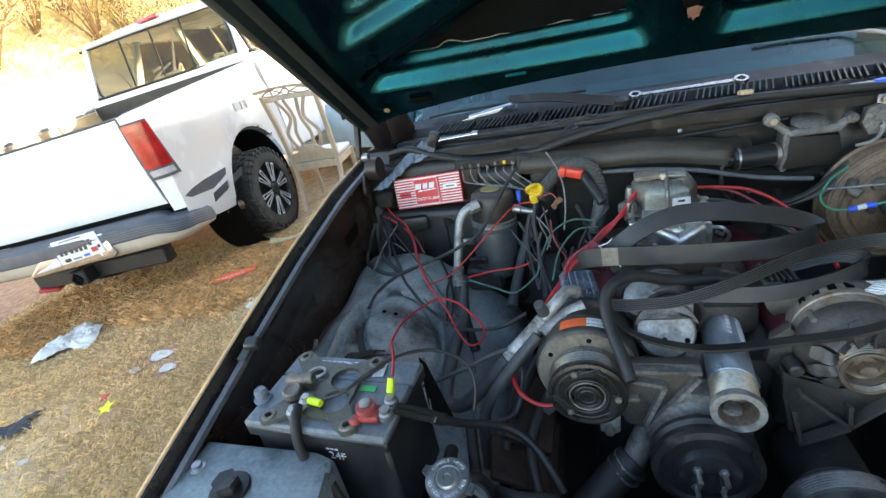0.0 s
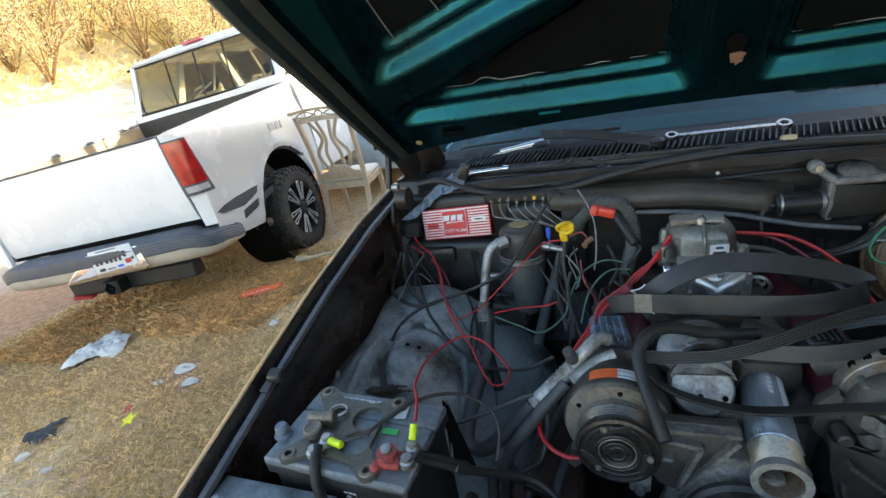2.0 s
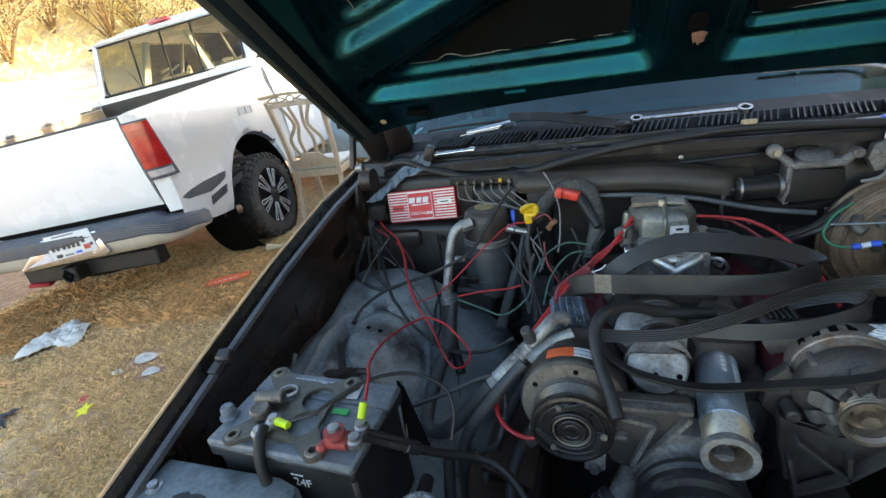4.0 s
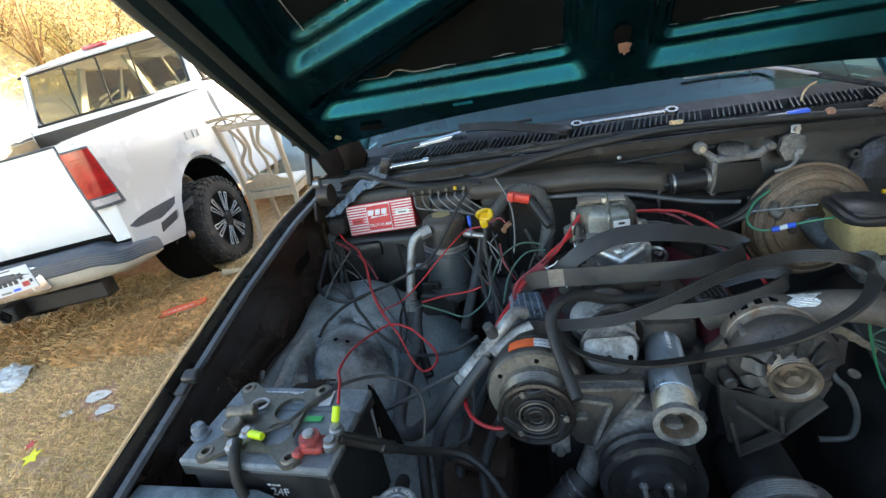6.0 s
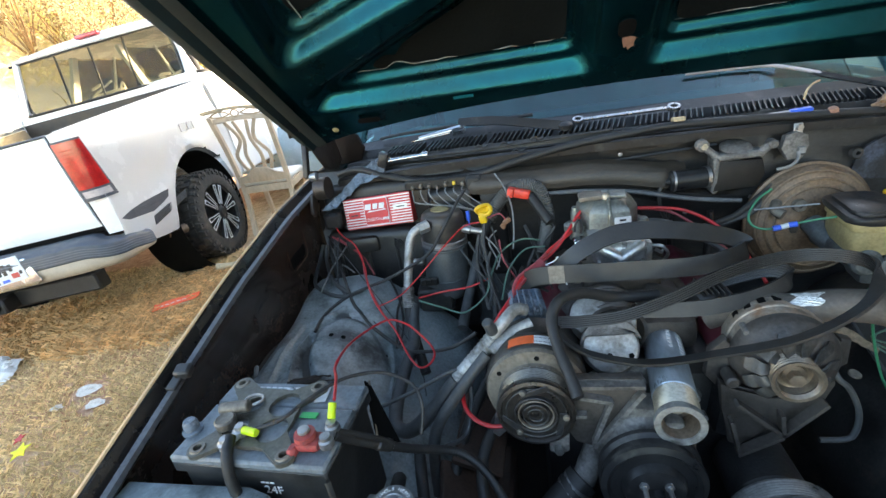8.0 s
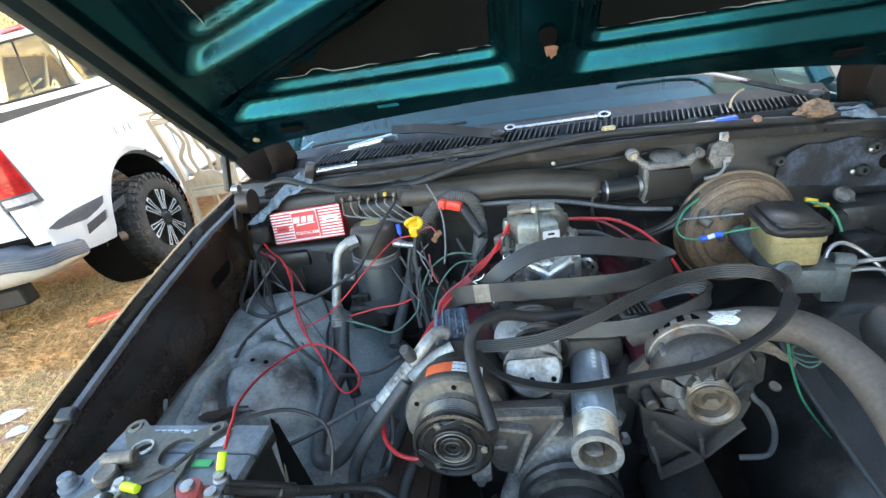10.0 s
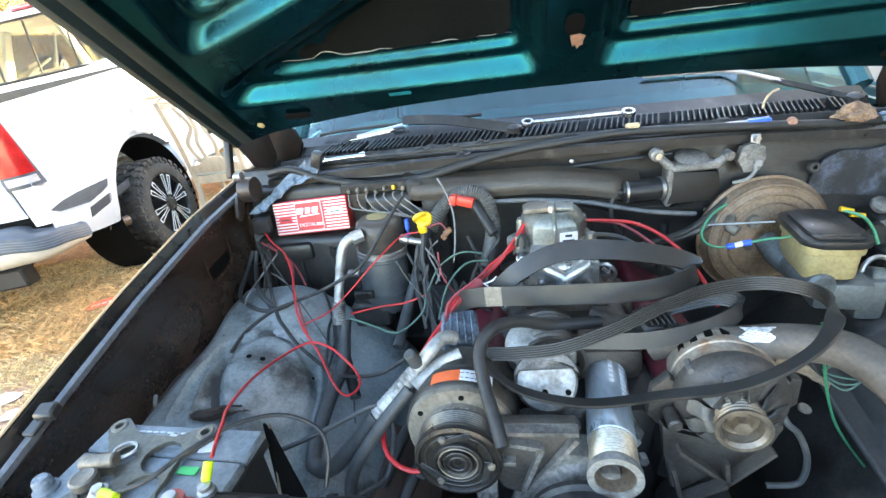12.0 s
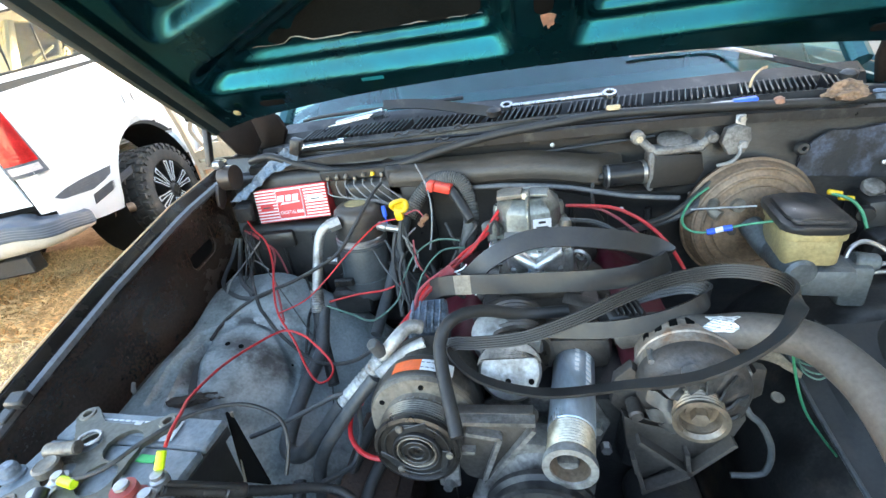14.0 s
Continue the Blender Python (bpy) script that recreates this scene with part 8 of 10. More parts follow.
box(bm, (0.50, 1.40, 0.868), (0.10, 0.08, 0.06), (0, 0, -8), 0.012, 2)
box(bm, (0.565, 1.41, 0.845), (0.05, 0.06, 0.09), (0, 0, -8), 0.01, 2)
cyl(bm, (0.56, 1.41, 0.89), (0.60, 1.405, 0.885), 0.018, seg=14, bevel=0.003)
part("casting", bm, M_MCAST, mc, "grey cast cylinder body")
bm = B()
prism(bm, rounded(0.092, 0.142, 0.02, 4), (0.476, 1.438, 0.905), (1, -0.12, 0), (0.12, 1, 0), 0.066, 0.006)
prism(bm, rounded(0.10, 0.152, 0.02, 4), (0.476, 1.438, 0.958), (1, -0.12, 0), (0.12, 1, 0), 0.018, 0.003)
part("reservoir", bm, M_TAN, mc, "aged tan translucent reservoir")
bm = B()
prism(bm, rounded(0.114, 0.168, 0.028, 5), (0.476, 1.438, 0.976), (1, -0.12, 0), (0.12, 1, 0), 0.014, 0.004)
prism(bm, rounded(0.088, 0.13, 0.02, 5), (0.476, 1.442, 0.988), (1, -0.12, 0), (0.12, 1, 0), 0.010, 0.004)
prism(bm, rounded(0.084, 0.04, 0.01, 4), (0.471, 1.388, 0.99), (1, -0.12, 0), (0.12, 1, 0), 0.005, 0.001)
part("cap", bm, M_PLASTIC, mc, "black moulded reservoir cap")
for k, pts in enumerate(([(0.555, 1.42, 0.875), (0.565, 1.43, 0.905), (0.60, 1.44, 0.912), (0.645, 1.42, 0.88), (0.70, 1.36, 0.80)], [(0.60, 1.40, 0.885), (0.64, 1.40, 0.888), (0.69, 1.39, 0.882), (0.72, 1.33, 0.80)],
                         [(0.59, 1.40, 0.868), (0.66, 1.395, 0.862), (0.71, 1.36, 0.80)])):
    bm = B()
    tube(bm, pts, 0.0048, 8, 8)
    part("brake_line", bm, M_STEEL, mc, "bent steel brake line")
bm = B()
tube(bm, [(0.41, 1.48, 0.985), (0.36, 1.52, 0.968), (0.31, 1.55, 0.955)], 0.0022, 6, 5)
part("support_rod", bm, M_STEEL, mc)
# things on the driver's side of the firewall
bm = B()
lathe(bm, (0.685, 1.60, 0.955), (0, -0.6, 0.8), [(0, 0), (0.02, 0), (0.022, 0.006), (0.02, 0.012), (0.012, 0.016), (0, 0.017)], 20)
tube(bm, [(0.70, 1.59, 0.95), (0.71, 1.585, 0.935), (0.712, 1.58, 0.92)], 0.0035, 6, 4)
box(bm, (0.713, 1.575, 0.905), (0.018, 0.012, 0.028), (0, 8, 0), 0.003)
solo("speed_sensor", bm, M_ALU_DIRTY, "pale round sensor with its plug hanging", "sensor")
bm = B()
box(bm, (0.74, 1.60, 0.88), (0.16, 0.09, 0.13), (0, 0, 0), 0.02, 2)
box(bm, (0.70, 1.54, 0.86), (0.09, 0.05, 0.05), (10, 0, 10), 0.012, 2)
cyl(bm, (0.66, 1.56, 0.92), (0.65, 1.54, 0.92), 0.016, seg=16)
solo("wiring_junction", bm, M_PLASTIC, "dusty black wiring junction at the firewall", "connector")
bm = B()
cyl(bm, (0.585, 1.57, 0.968), (0.61, 1.565, 0.962), 0.006, seg=10, bevel=0.001)
cyl(bm, (0.605, 1.565, 0.955), (0.632, 1.56, 0.952), 0.0055, seg=10, bevel=0.001)
solo("wire_splice", bm, M_YELLOW, "small yellow crimp splices", "connector")

# ---- wires ----


def wire(pts, r, material, label, wob=0.0, seed=0, name="wire", group="wires"):
    if wob:
        rng = random.Random(seed)
        pts = [Vector(p) + Vector((rng.uniform(-wob, wob), rng.uniform(-wob, wob), rng.uniform(-wob, wob))) for p in pts]
    bm = B()
    tube(bm, pts, r, 8, 8)
    return solo(name, bm, material, label, "wire", group)


# bright red jump wire from the battery
wire([(-0.513, 0.877, 0.972), (-0.52, 0.90, 0.975), (-0.535, 0.935, 0.968), (-0.561, 0.985, 0.951), (-0.583, 1.08, 0.922), (-0.582, 1.17, 0.895), (-0.552, 1.232, 0.883), (-0.511, 1.232, 0.872), (-0.483, 1.222, 0.854), (-0.454, 1.208, 0.828), (-0.447, 1.198, 0.808), (-0.462, 1.193, 0.787), (-0.487, 1.195, 0.779), (-0.515, 1.215, 0.800),
      (-0.546, 1.25, 0.842), (-0.597, 1.30, 0.878), (-0.645, 1.38, 0.892), (-0.68, 1.46, 0.92), (-0.72, 1.52, 0.955), (-0.77, 1.56, 0.972), (-0.80, 1.585, 1.00)], 0.0025, M_REDWIRE, "bright red wire looped from the battery to the ignition box")
wire([(-0.811, 1.58, 0.96), (-0.726, 1.55, 0.914), (-0.674, 1.434, 0.9), (-0.634, 1.376, 0.868), (-0.591, 1.302, 0.86)], 0.0028, M_PINKWIRE, "faded red wire trailing over the wheelhouse", 0.004, 1)
wire([(-0.803, 1.58, 0.96), (-0.72, 1.55, 0.908), (-0.674, 1.5, 0.868)], 0.0028, M_PINKWIRE, "faded red wire trailing from the ignition box", 0.004, 2)
wire([(-0.833, 1.6, 0.935), (-0.808, 1.56, 0.892), (-0.771, 1.54, 0.88), (-0.746, 1.53, 0.862)], 0.0026, M_GREYWIRE, "grey wire trailing from the ignition box", 0.003, 3)
wire([(-0.756, 1.6, 0.95), (-0.803, 1.53, 0.892), (-0.789, 1.425, 0.892), (-0.806, 1.422, 0.862)], 0.0026, M_GREYWIRE, "grey wire over the wheelhouse", 0.003, 4)
wire([(-0.86, 1.6, 0.93), (-0.872, 1.565, 0.885), (-0.845, 1.47, 0.862), (-0.784, 1.412, 0.862), (-0.726, 1.399, 0.858), (-0.686, 1.425, 0.862)], 0.0055, M_HOSE, "thin grey vacuum hose beside the fender", 0.002, 5)
wire([(-0.85, 1.6, 0.93), (-0.845, 1.57, 0.888), (-0.78, 1.455, 0.878), (-0.72, 1.406, 0.862)], 0.006, M_HOSE, "thin grey vacuum hose beside the fender", 0.002, 6)
wire([(-0.39, 1.555, 1.075), (-0.405, 1.51, 1.06), (-0.44, 1.46, 1.01), (-0.475, 1.41, 0.965), (-0.53, 1.38, 0.94), (-0.60, 1.39, 0.905), (-0.651, 1.40, 0.883), (-0.718, 1.399, 0.858), (-0.759, 1.36, 0.842), (-0.772, 1.318, 0.833), (-0.769, 1.276, 0.829)], 0.0042, M_WIRE, "black cable draped past the canister")
wire([(-0.806, 1.59, 0.95), (-0.798, 1.56, 0.895), (-0.74, 1.45, 0.892), (-0.704, 1.39, 0.849), (-0.677, 1.361, 0.828), (-0.641, 1.34, 0.79), (-0.555, 1.29, 0.76), (-0.479, 1.243, 0.785), (-0.404, 1.215, 0.82), (-0.349, 1.206, 0.86)], 0.0042, M_WIRE, "black wire crossing the wheelhouse liner", 0.003, 7)
wire([(-0.592, 1.481, 0.815), (-0.597, 1.419, 0.797), (-0.594, 1.382, 0.775), (-0.585, 1.327, 0.735)], 0.0036, M_WIRE, "black wire on the wheelhouse liner", 0.003, 8)
wire([(-0.639, 1.522, 0.84), (-0.613, 1.478, 0.824), (-0.586, 1.421, 0.795), (-0.577, 1.377, 0.762), (-0.582, 1.329, 0.735)], 0.0032, M_WIRE, "black wire on the wheelhouse liner", 0.003, 9)
wire([(-0.65, 0.84, 0.945), (-0.60, 0.855, 0.952), (-0.57, 0.90, 0.955), (-0.53, 0.95, 0.952), (-0.48, 0.985, 0.935), (-0.43, 0.985, 0.91), (-0.412, 0.965, 0.88), (-0.415, 0.94, 0.84)], 0.0032, M_WIRE, "thin black wire from the negative clamp")
wire([(-0.508, 0.845, 0.945), (-0.49, 0.862, 0.921), (-0.465, 0.885, 0.888), (-0.455, 0.895, 0.872)], 0.0045, M_RUBBER, "black battery lead bowed above its twin", name="battery_cable")
bm = B()
tube(bm, [(-0.508, 0.84, 0.940), (-0.492, 0.865, 0.905), (-0.468, 0.888, 0.872), (-0.428, 0.93, 0.818), (-0.388, 0.96, 0.784), (-0.35, 0.965, 0.765), (-0.311, 0.945, 0.741), (-0.27, 0.90, 0.70)], 0.0075, 10, 16, ripple=0.06)
solo("battery_cable", bm, M_RUBBER, "black battery loom in a ribbed sleeve", "cable", "wires")
bm = B()
cyl(bm, (-0.470, 0.886, 0.876), (-0.455, 0.902, 0.855), 0.0105, seg=12, bevel=0.002)
solo("cable_sleeve", bm, M_DARKSTEEL, "taped joint in the battery loom", "cable")
wire([(-0.388, 0.975, 0.775), (-0.364, 1.03, 0.745), (-0.353, 1.06, 0.775), (-0.349, 1.075, 0.811), (-0.352, 1.085, 0.845), (-0.375, 1.085, 0.857), (-0.411, 1.08, 0.843), (-0.461, 1.07, 0.820), (-0.511, 1.06, 0.800), (-0.556, 1.05, 0.785)], 0.0045, M_HOSE, "grey cable looping up behind the battery loom", name="battery_cable")
wire([(-0.20, 1.46, 0.955), (-0.25, 1.445, 0.965), (-0.30, 1.42, 0.945), (-0.325, 1.38, 0.90), (-0.34, 1.35, 0.868), (-0.39, 1.32, 0.842), (-0.45, 1.34, 0.845), (-0.51, 1.36, 0.855)], 0.0024, M_GREENDULL, "dull green wire behind the engine", 0.002, 10)
wire([(-0.19, 1.45, 0.94), (-0.24, 1.43, 0.945), (-0.28, 1.39, 0.91), (-0.30, 1.34, 0.86)], 0.0024, M_GREENDULL, "dull green wire behind the engine", 0.002, 11)
for k in range(4):
    wire([(-0.105 - 0.002 * k, 1.43, 1.035 - 0.006 * k), (-0.135, 1.40, 1.005 - 0.004 * k), (-0.165 - 0.005 * k, 1.365, 0.975), (-0.205, 1.315, 0.955 + 0.005 * k), (-0.245 - 0.003 * k, 1.265, 0.935 + 0.004 * k), (-0.29 + 0.008 * k, 1.20, 0.910), (-0.325 + 0.006 * k, 1.14, 0.875), (-0.345 - 0.003 * k, 1.08, 0.835)],
         0.0034, M_PINKWIRE if k % 2 else M_REDWIRE, "red wire in the bundle beside the carburettor", 0.003, 20 + k)
bm = B()
cyl(bm, (-0.198, 1.318, 0.962), (-0.222, 1.294, 0.95), 0.013, seg=12, bevel=0.003)
solo("splice_sleeve", bm, M_PINKWIRE, "red heat-shrink sleeve on the wire bundle", "wire")
bm = B()
tube(bm, [(-0.20, 1.31, 0.958), (-0.175, 1.30, 0.972), (-0.165, 1.295, 0.985)], 0.0016, 6, 4)
tube(bm, [(-0.19, 1.31, 0.96), (-0.16, 1.28, 0.95), (-0.15, 1.27, 0.93)], 0.0016, 6, 4)
solo("cable_tie", bm, M_WHITE, "white cable tie ends on the red bundle", "cable tie")
wire([(-0.36, 1.10, 0.83), (-0.365, 1.07, 0.81), (-0.355, 1.04, 0.80), (-0.33, 1.02, 0.79), (-0.295, 1.015, 0.785), (-0.26, 1.03, 0.79)], 0.0042, M_REDWIRE, "red wire looping below the compressor")
wire([(0.04, 1.55, 0.985), (0.10, 1.555, 0.978), (0.155, 1.55, 0.968), (0.21, 1.53, 0.94), (0.25, 1.49, 0.905), (0.27, 1.43, 0.873), (0.27, 1.36, 0.86)], 0.0042, M_REDWIRE, "red wire behind the carburettor")
wire([(0.05, 1.56, 0.98), (0.12, 1.56, 0.965), (0.18, 1.53, 0.93), (0.23, 1.47, 0.89)], 0.0035, M_PINKWIRE, "red wire behind the carburettor")
wire([(0.035, 1.48, 0.98), (0.10, 1.49, 0.965), (0.16, 1.48, 0.93), (0.215, 1.44, 0.90), (0.24, 1.40, 0.87)], 0.006, M_HOSE, "grey vacuum hose beside the carburettor")
wire([(0.42, 1.60, 1.01), (0.36, 1.59, 0.985), (0.32, 1.57, 0.95), (0.27, 1.57, 0.925), (0.20, 1.58, 0.90), (0.12, 1.58, 0.89)], 0.009, M_HOSE, "grey loom along the firewall")
wire([(0.36, 1.59, 1.0), (0.31, 1.57, 0.965), (0.26, 1.56, 0.935), (0.18, 1.57, 0.905)], 0.007, M_WIRE, "black loom along the firewall")
wire([(0.335, 1.535, 1.01), (0.30, 1.52, 0.99), (0.278, 1.50, 0.962), (0.28, 1.48, 0.945), (0.305, 1.47, 0.937), (0.345, 1.465, 0.945), (0.385, 1.45, 0.96), (0.425, 1.44, 0.968)], 0.0026, M_GREENWIRE, "green wire looping to the brake booster")
bm = B()
cyl(bm, (0.318, 1.468, 0.938), (0.333, 1.466, 0.941), 0.0065, seg=10, bevel=0.001)
cyl(bm, (0.347, 1.464, 0.946), (0.362, 1.459, 0.950), 0.0065, seg=10, bevel=0.001)
sp = solo("wire_splice", bm, M_BLUE, "blue and white butt splice on a green wire", "connector")
bm = B()
cyl(bm, (0.333, 1.466, 0.941), (0.347, 1.464, 0.946), 0.006, seg=10)
part("clear_middle", bm, M_WHITE, sp)
wire([(0.33, 1.16, 0.955), (0.334, 1.15, 0.935), (0.337, 1.15, 0.913), (0.349, 1.15, 0.857), (0.377, 1.15, 0.774), (0.413, 1.15, 0.712), (0.45, 1.14, 0.66)], 0.0022, M_GREENWIRE, "green wire hanging over the wheelhouse")
coil = thing("wire_coil", (0.41, 1.2, 0.80), "small coil of thin grey-green wire beside the hose", "wire")
for k in range(3):
    bm = B()
    tube(bm, [(0.412 + 0.004 * k + 0.032 * math.cos(a), 1.20 + 0.008 * math.sin(2 * a + k), 0.832 - 0.006 * k + (0.020 + 0.004 * k) * math.sin(a)) for a in (0, 0.9, 1.8, 2.7, 3.6, 4.5, 5.4)], 0.0017, 6, 5, closed=True)
    part("loop", bm, M_GREENDULL, coil)
wire([(0.59, 1.566, 0.965), (0.62, 1.55, 0.955), (0.64, 1.54, 0.93), (0.645, 1.52, 0.90)], 0.0035, M_GREENWIRE, "green wire by the booster")
wire([(-0.34, 1.497, 1.0), (-0.345, 1.47, 0.95), (-0.335, 1.44, 0.90), (-0.325, 1.40, 0.85), (-0.32, 1.36, 0.80)], 0.0055, M_WIRE, "black cable below the yellow plug")
wire([(-0.355, 1.495, 0.98), (-0.365, 1.46, 0.92), (-0.355, 1.42, 0.87), (-0.335, 1.36, 0.82)], 0.005, M_WIRE, "black cable below the pressure switch")
wire([(-0.31, 1.60, 1.10), (-0.285, 1.56, 1.07), (-0.268, 1.52, 1.03), (-0.265, 1.48, 0.98), (-0.27, 1.45, 0.94)], 0.0022, M_GREYWIRE, "thin grey wire hanging from the cowl")
wire([(-0.33, 1.50, 1.01), (-0.30, 1.50, 1.02), (-0.285, 1.495, 1.005)], 0.002, M_PINKWIRE, "thin red wire at the yellow plug")
wire([(-0.35, 1.49, 1.005), (-0.39, 1.485, 1.0), (-0.42, 1.45, 0.985), (-0.46, 1.41, 0.955), (-0.51, 1.38, 0.91), (-0.55, 1.34, 0.885), (-0.595, 1.30, 0.88)], 0.0018, M_REDWIRE, "thin red wire across the canister")
wire([(-0.525, 1.40, 0.84), (-0.46, 1.42, 0.845), (-0.39, 1.42, 0.855), (-0.34, 1.43, 0.87)], 0.0026, M_REDWIRE, "thin red wire below the canister")
rng = random.Random(41)
for k in range(3):
    a = Vector((-0.80 + rng.uniform(-0.03, 0.03), 1.585, rng.uniform(0.95, 1.0)))
    b = Vector((rng.uniform(-0.84, -0.50), rng.uniform(1.24, 1.50), 0.0))
    b.z = liner_f(b.x, b.y) + 0.006
    m1 = a.lerp(b, 0.3) + Vector((rng.uniform(-0.05, 0.05), -0.03, rng.uniform(-0.05, 0.01)))
    m2 = a.lerp(b, 0.7) + Vector((rng.uniform(-0.06, 0.06), rng.uniform(-0.03, 0.03), -0.02))
    m2.z = max(m2.z, liner_f(m2.x, m2.y) + 0.006)
    wire([a, m1, m2, b], rng.uniform(0.0013, 0.0022), rng.choice((M_WIRE, M_WIRE, M_GREYWIRE, M_PINKWIRE, M_HOSE)), "thin loose wire trailing from the ignition box", 0.004, 60 + k)
for k in range(7):
    a = Vector((rng.uniform(-0.40, -0.27), rng.uniform(1.42, 1.54), rng.uniform(0.90, 1.02)))
    b = a + Vector((rng.uniform(-0.08, 0.12), rng.uniform(-0.14, -0.04), rng.uniform(-0.18, -0.08)))
    wire([a, a.lerp(b, 0.35) + Vector((rng.uniform(-0.03, 0.03), -0.01, 0.01)), a.lerp(b, 0.7) + Vector((rng.uniform(-0.03, 0.03), 0.0, 0)), b], rng.uniform(0.0013, 0.0024), rng.choice((M_WIRE, M_WIRE, M_HOSE, M_GREYWIRE, M_PINKWIRE)), "thin loose wire in the tangle by the canister", 0.004, 80 + k)
rng = random.Random(77)
for k in range(14):
    a = Vector((rng.uniform(-0.40, -0.16), rng.uniform(1.40, 1.55), rng.uniform(0.86, 0.98)))
    b = a + Vector((rng.uniform(-0.05, 0.1), rng.uniform(-0.12, -0.02), rng.uniform(-0.16, -0.05)))
    wire([a, a.lerp(b, 0.35) + Vector((0.02 * rng.uniform(-1, 1), 0, 0.015)), a.lerp(b, 0.7) + Vector((0.02 * rng.uniform(-1, 1), 0.01, 0)), b], rng.uniform(0.0022, 0.005), rng.choice((M_WIRE, M_WIRE, M_HOSE)), "dark wire in the tangle behind the engine")
# dark hoses low in the gap beside the engine
for k, pts in enumerate(([(-0.30, 1.20, 0.80), (-0.36, 1.08, 0.74), (-0.39, 0.98, 0.66), (-0.36, 0.85, 0.58)], [(-0.28, 1.12, 0.76), (-0.33, 1.0, 0.72), (-0.31, 0.9, 0.66), (-0.25, 0.82, 0.55)], [(-0.45, 1.0, 0.74), (-0.42, 0.9, 0.70), (-0.37, 0.86, 0.74), (-0.33, 0.84, 0.76), (-0.27, 0.85, 0.74), (-0.24, 0.83, 0.66)],
                         [(-0.48, 0.95, 0.72), (-0.46, 0.86, 0.76), (-0.43, 0.84, 0.79), (-0.40, 0.85, 0.78), (-0.38, 0.87, 0.70)])):
    bm = B()
    tube(bm, pts, 0.011 if k < 3 else 0.013, 12, 7)
    solo("coolant_hose", bm, M_RUBBER, "dark rubber hose low beside the engine", "hose", "low hoses")
bm = B()
box(bm, (-0.34, 1.08, 0.70), (0.10, 0.16, 0.02), (10, 25, 0), 0.004)
box(bm, (-0.36, 0.98, 0.66), (0.12, 0.10, 0.016), (0, 30, 10), 0.004)
box(bm, (-0.31, 1.0, 0.56), (0.05, 0.3, 0.08), (0, 0, 0), 0.01)
solo("engine_mount", bm, mat("dark_rusted_steel", (0.040, 0.022, 0.015), 0.7, var=0.6, scale=25, bump=0.4), "rusty engine mount bracket low in the bay", "bracket")

# torn black splash shield beside the battery
bm = B()
prism(bm, [(0, 0), (0.046, 0.0), (0.010, 0.112), (0.0, 0.12)], (-0.505, 0.955, 0.80), (1, -0.05, 0), (-0.1, 0.3, 1), 0.004)
sh = solo("splash_shield", bm, M_HOLE, "torn black plastic splash shield standing beside the battery", "shield")
bm = B()
tube(bm, [(-0.503, 0.95, 0.80), (-0.505, 0.972, 0.86), (-0.508, 0.988, 0.915)], 0.0025, 6, 4)
part("torn_edge", bm, M_COMP_TAN, sh)

# ---- tools lying on the cowl ----
def spanner(a, b):
    a, b = Vector(a), Vector(b)
    d = (b - a).normalized()
    bm = B()
    n = Vector((0, -0.35, 1)).normalized()
    s = n.cross(d).normalized()
    for c, r in ((a, 0.0145), (b, 0.0155)):
        lathe(bm, c - n * 0.005, n, [(r * 0.58, 0), (r, 0.0), (r * 1.06, 0.005), (r, 0.010), (r * 0.58, 0.010), (r * 0.58, 0.0)], 24, False)
    prism(bm, [(0.012, -0.0055), ((b - a).length - 0.013, -0.0065), ((b - a).length - 0.013, 0.0065), (0.012, 0.0055)], a - n * 0.003, d, s if d.cross(s).dot(n) > 0 else -s, 0.006, 0.0015)
    return solo("spanner", bm, mat("worn_spanner_chrome", (0.36, 0.37, 0.38), 0.24, metal=1.0, var=0.3, scale=40, dust=0.25, dust_col=(0.12, 0.11, 0.10)), "chrome double-ended ring spanner lying across the cowl vent", "spanner")


spanner((-0.083, 1.672, 1.200), (0.150, 1.668, 1.203))
bm = B()
d = Vector((0.145, 0.030, 0.014)).normalized()
k0 = Vector((-0.545, 1.684, 1.192))
prism(bm, [(0.0, -0.002), (0.05, -0.007), (0.115, -0.010), (0.115, 0.006), (0.04, 0.004)], k0, d, (0, 1, 0.15), 0.005, 0.001)
cyl(bm, k0 + d * 0.02 + Vector((0, 0.008, 0.006)), k0 + d * 0.145 + Vector((0, 0.008, 0.006)), 0.006, 0.009, 12, 0.001)
cyl(bm, k0 + d * 0.120, k0 + d * 0.160, 0.011, seg=6)
solo("pocket_tool", bm, M_CHROME, "folded silver pocket tool lying on the cowl vent", "tool")
bm = B()
cyl(bm, (-0.612, 1.645, 1.157), (-0.50, 1.648, 1.162), 0.0055, seg=10, bevel=0.001)
cyl(bm, (-0.618, 1.645, 1.157), (-0.604, 1.645, 1.157), 0.009, seg=12, bevel=0.001)
cyl(bm, (-0.512, 1.648, 1.162), (-0.495, 1.648, 1.162), 0.009, seg=12, bevel=0.001)
solo("socket_extension", bm, M_CHROME, "chrome socket extension bar lying in the cowl gutter", "tool")
bm = B()
box(bm, (0.43, 1.655, 1.160), (0.05, 0.016, 0.010), (10, -2, 3), 0.003)
bl = solo("screwdriver", bm, M_BLUE, "screwdriver with a blue handle at the cowl edge", "tool")
bm = B()
cyl(bm, (0.406, 1.654, 1.160), (0.36, 1.652, 1.160), 0.003, seg=8)
part("shaft", bm, M_STEEL, bl)
bm = B()
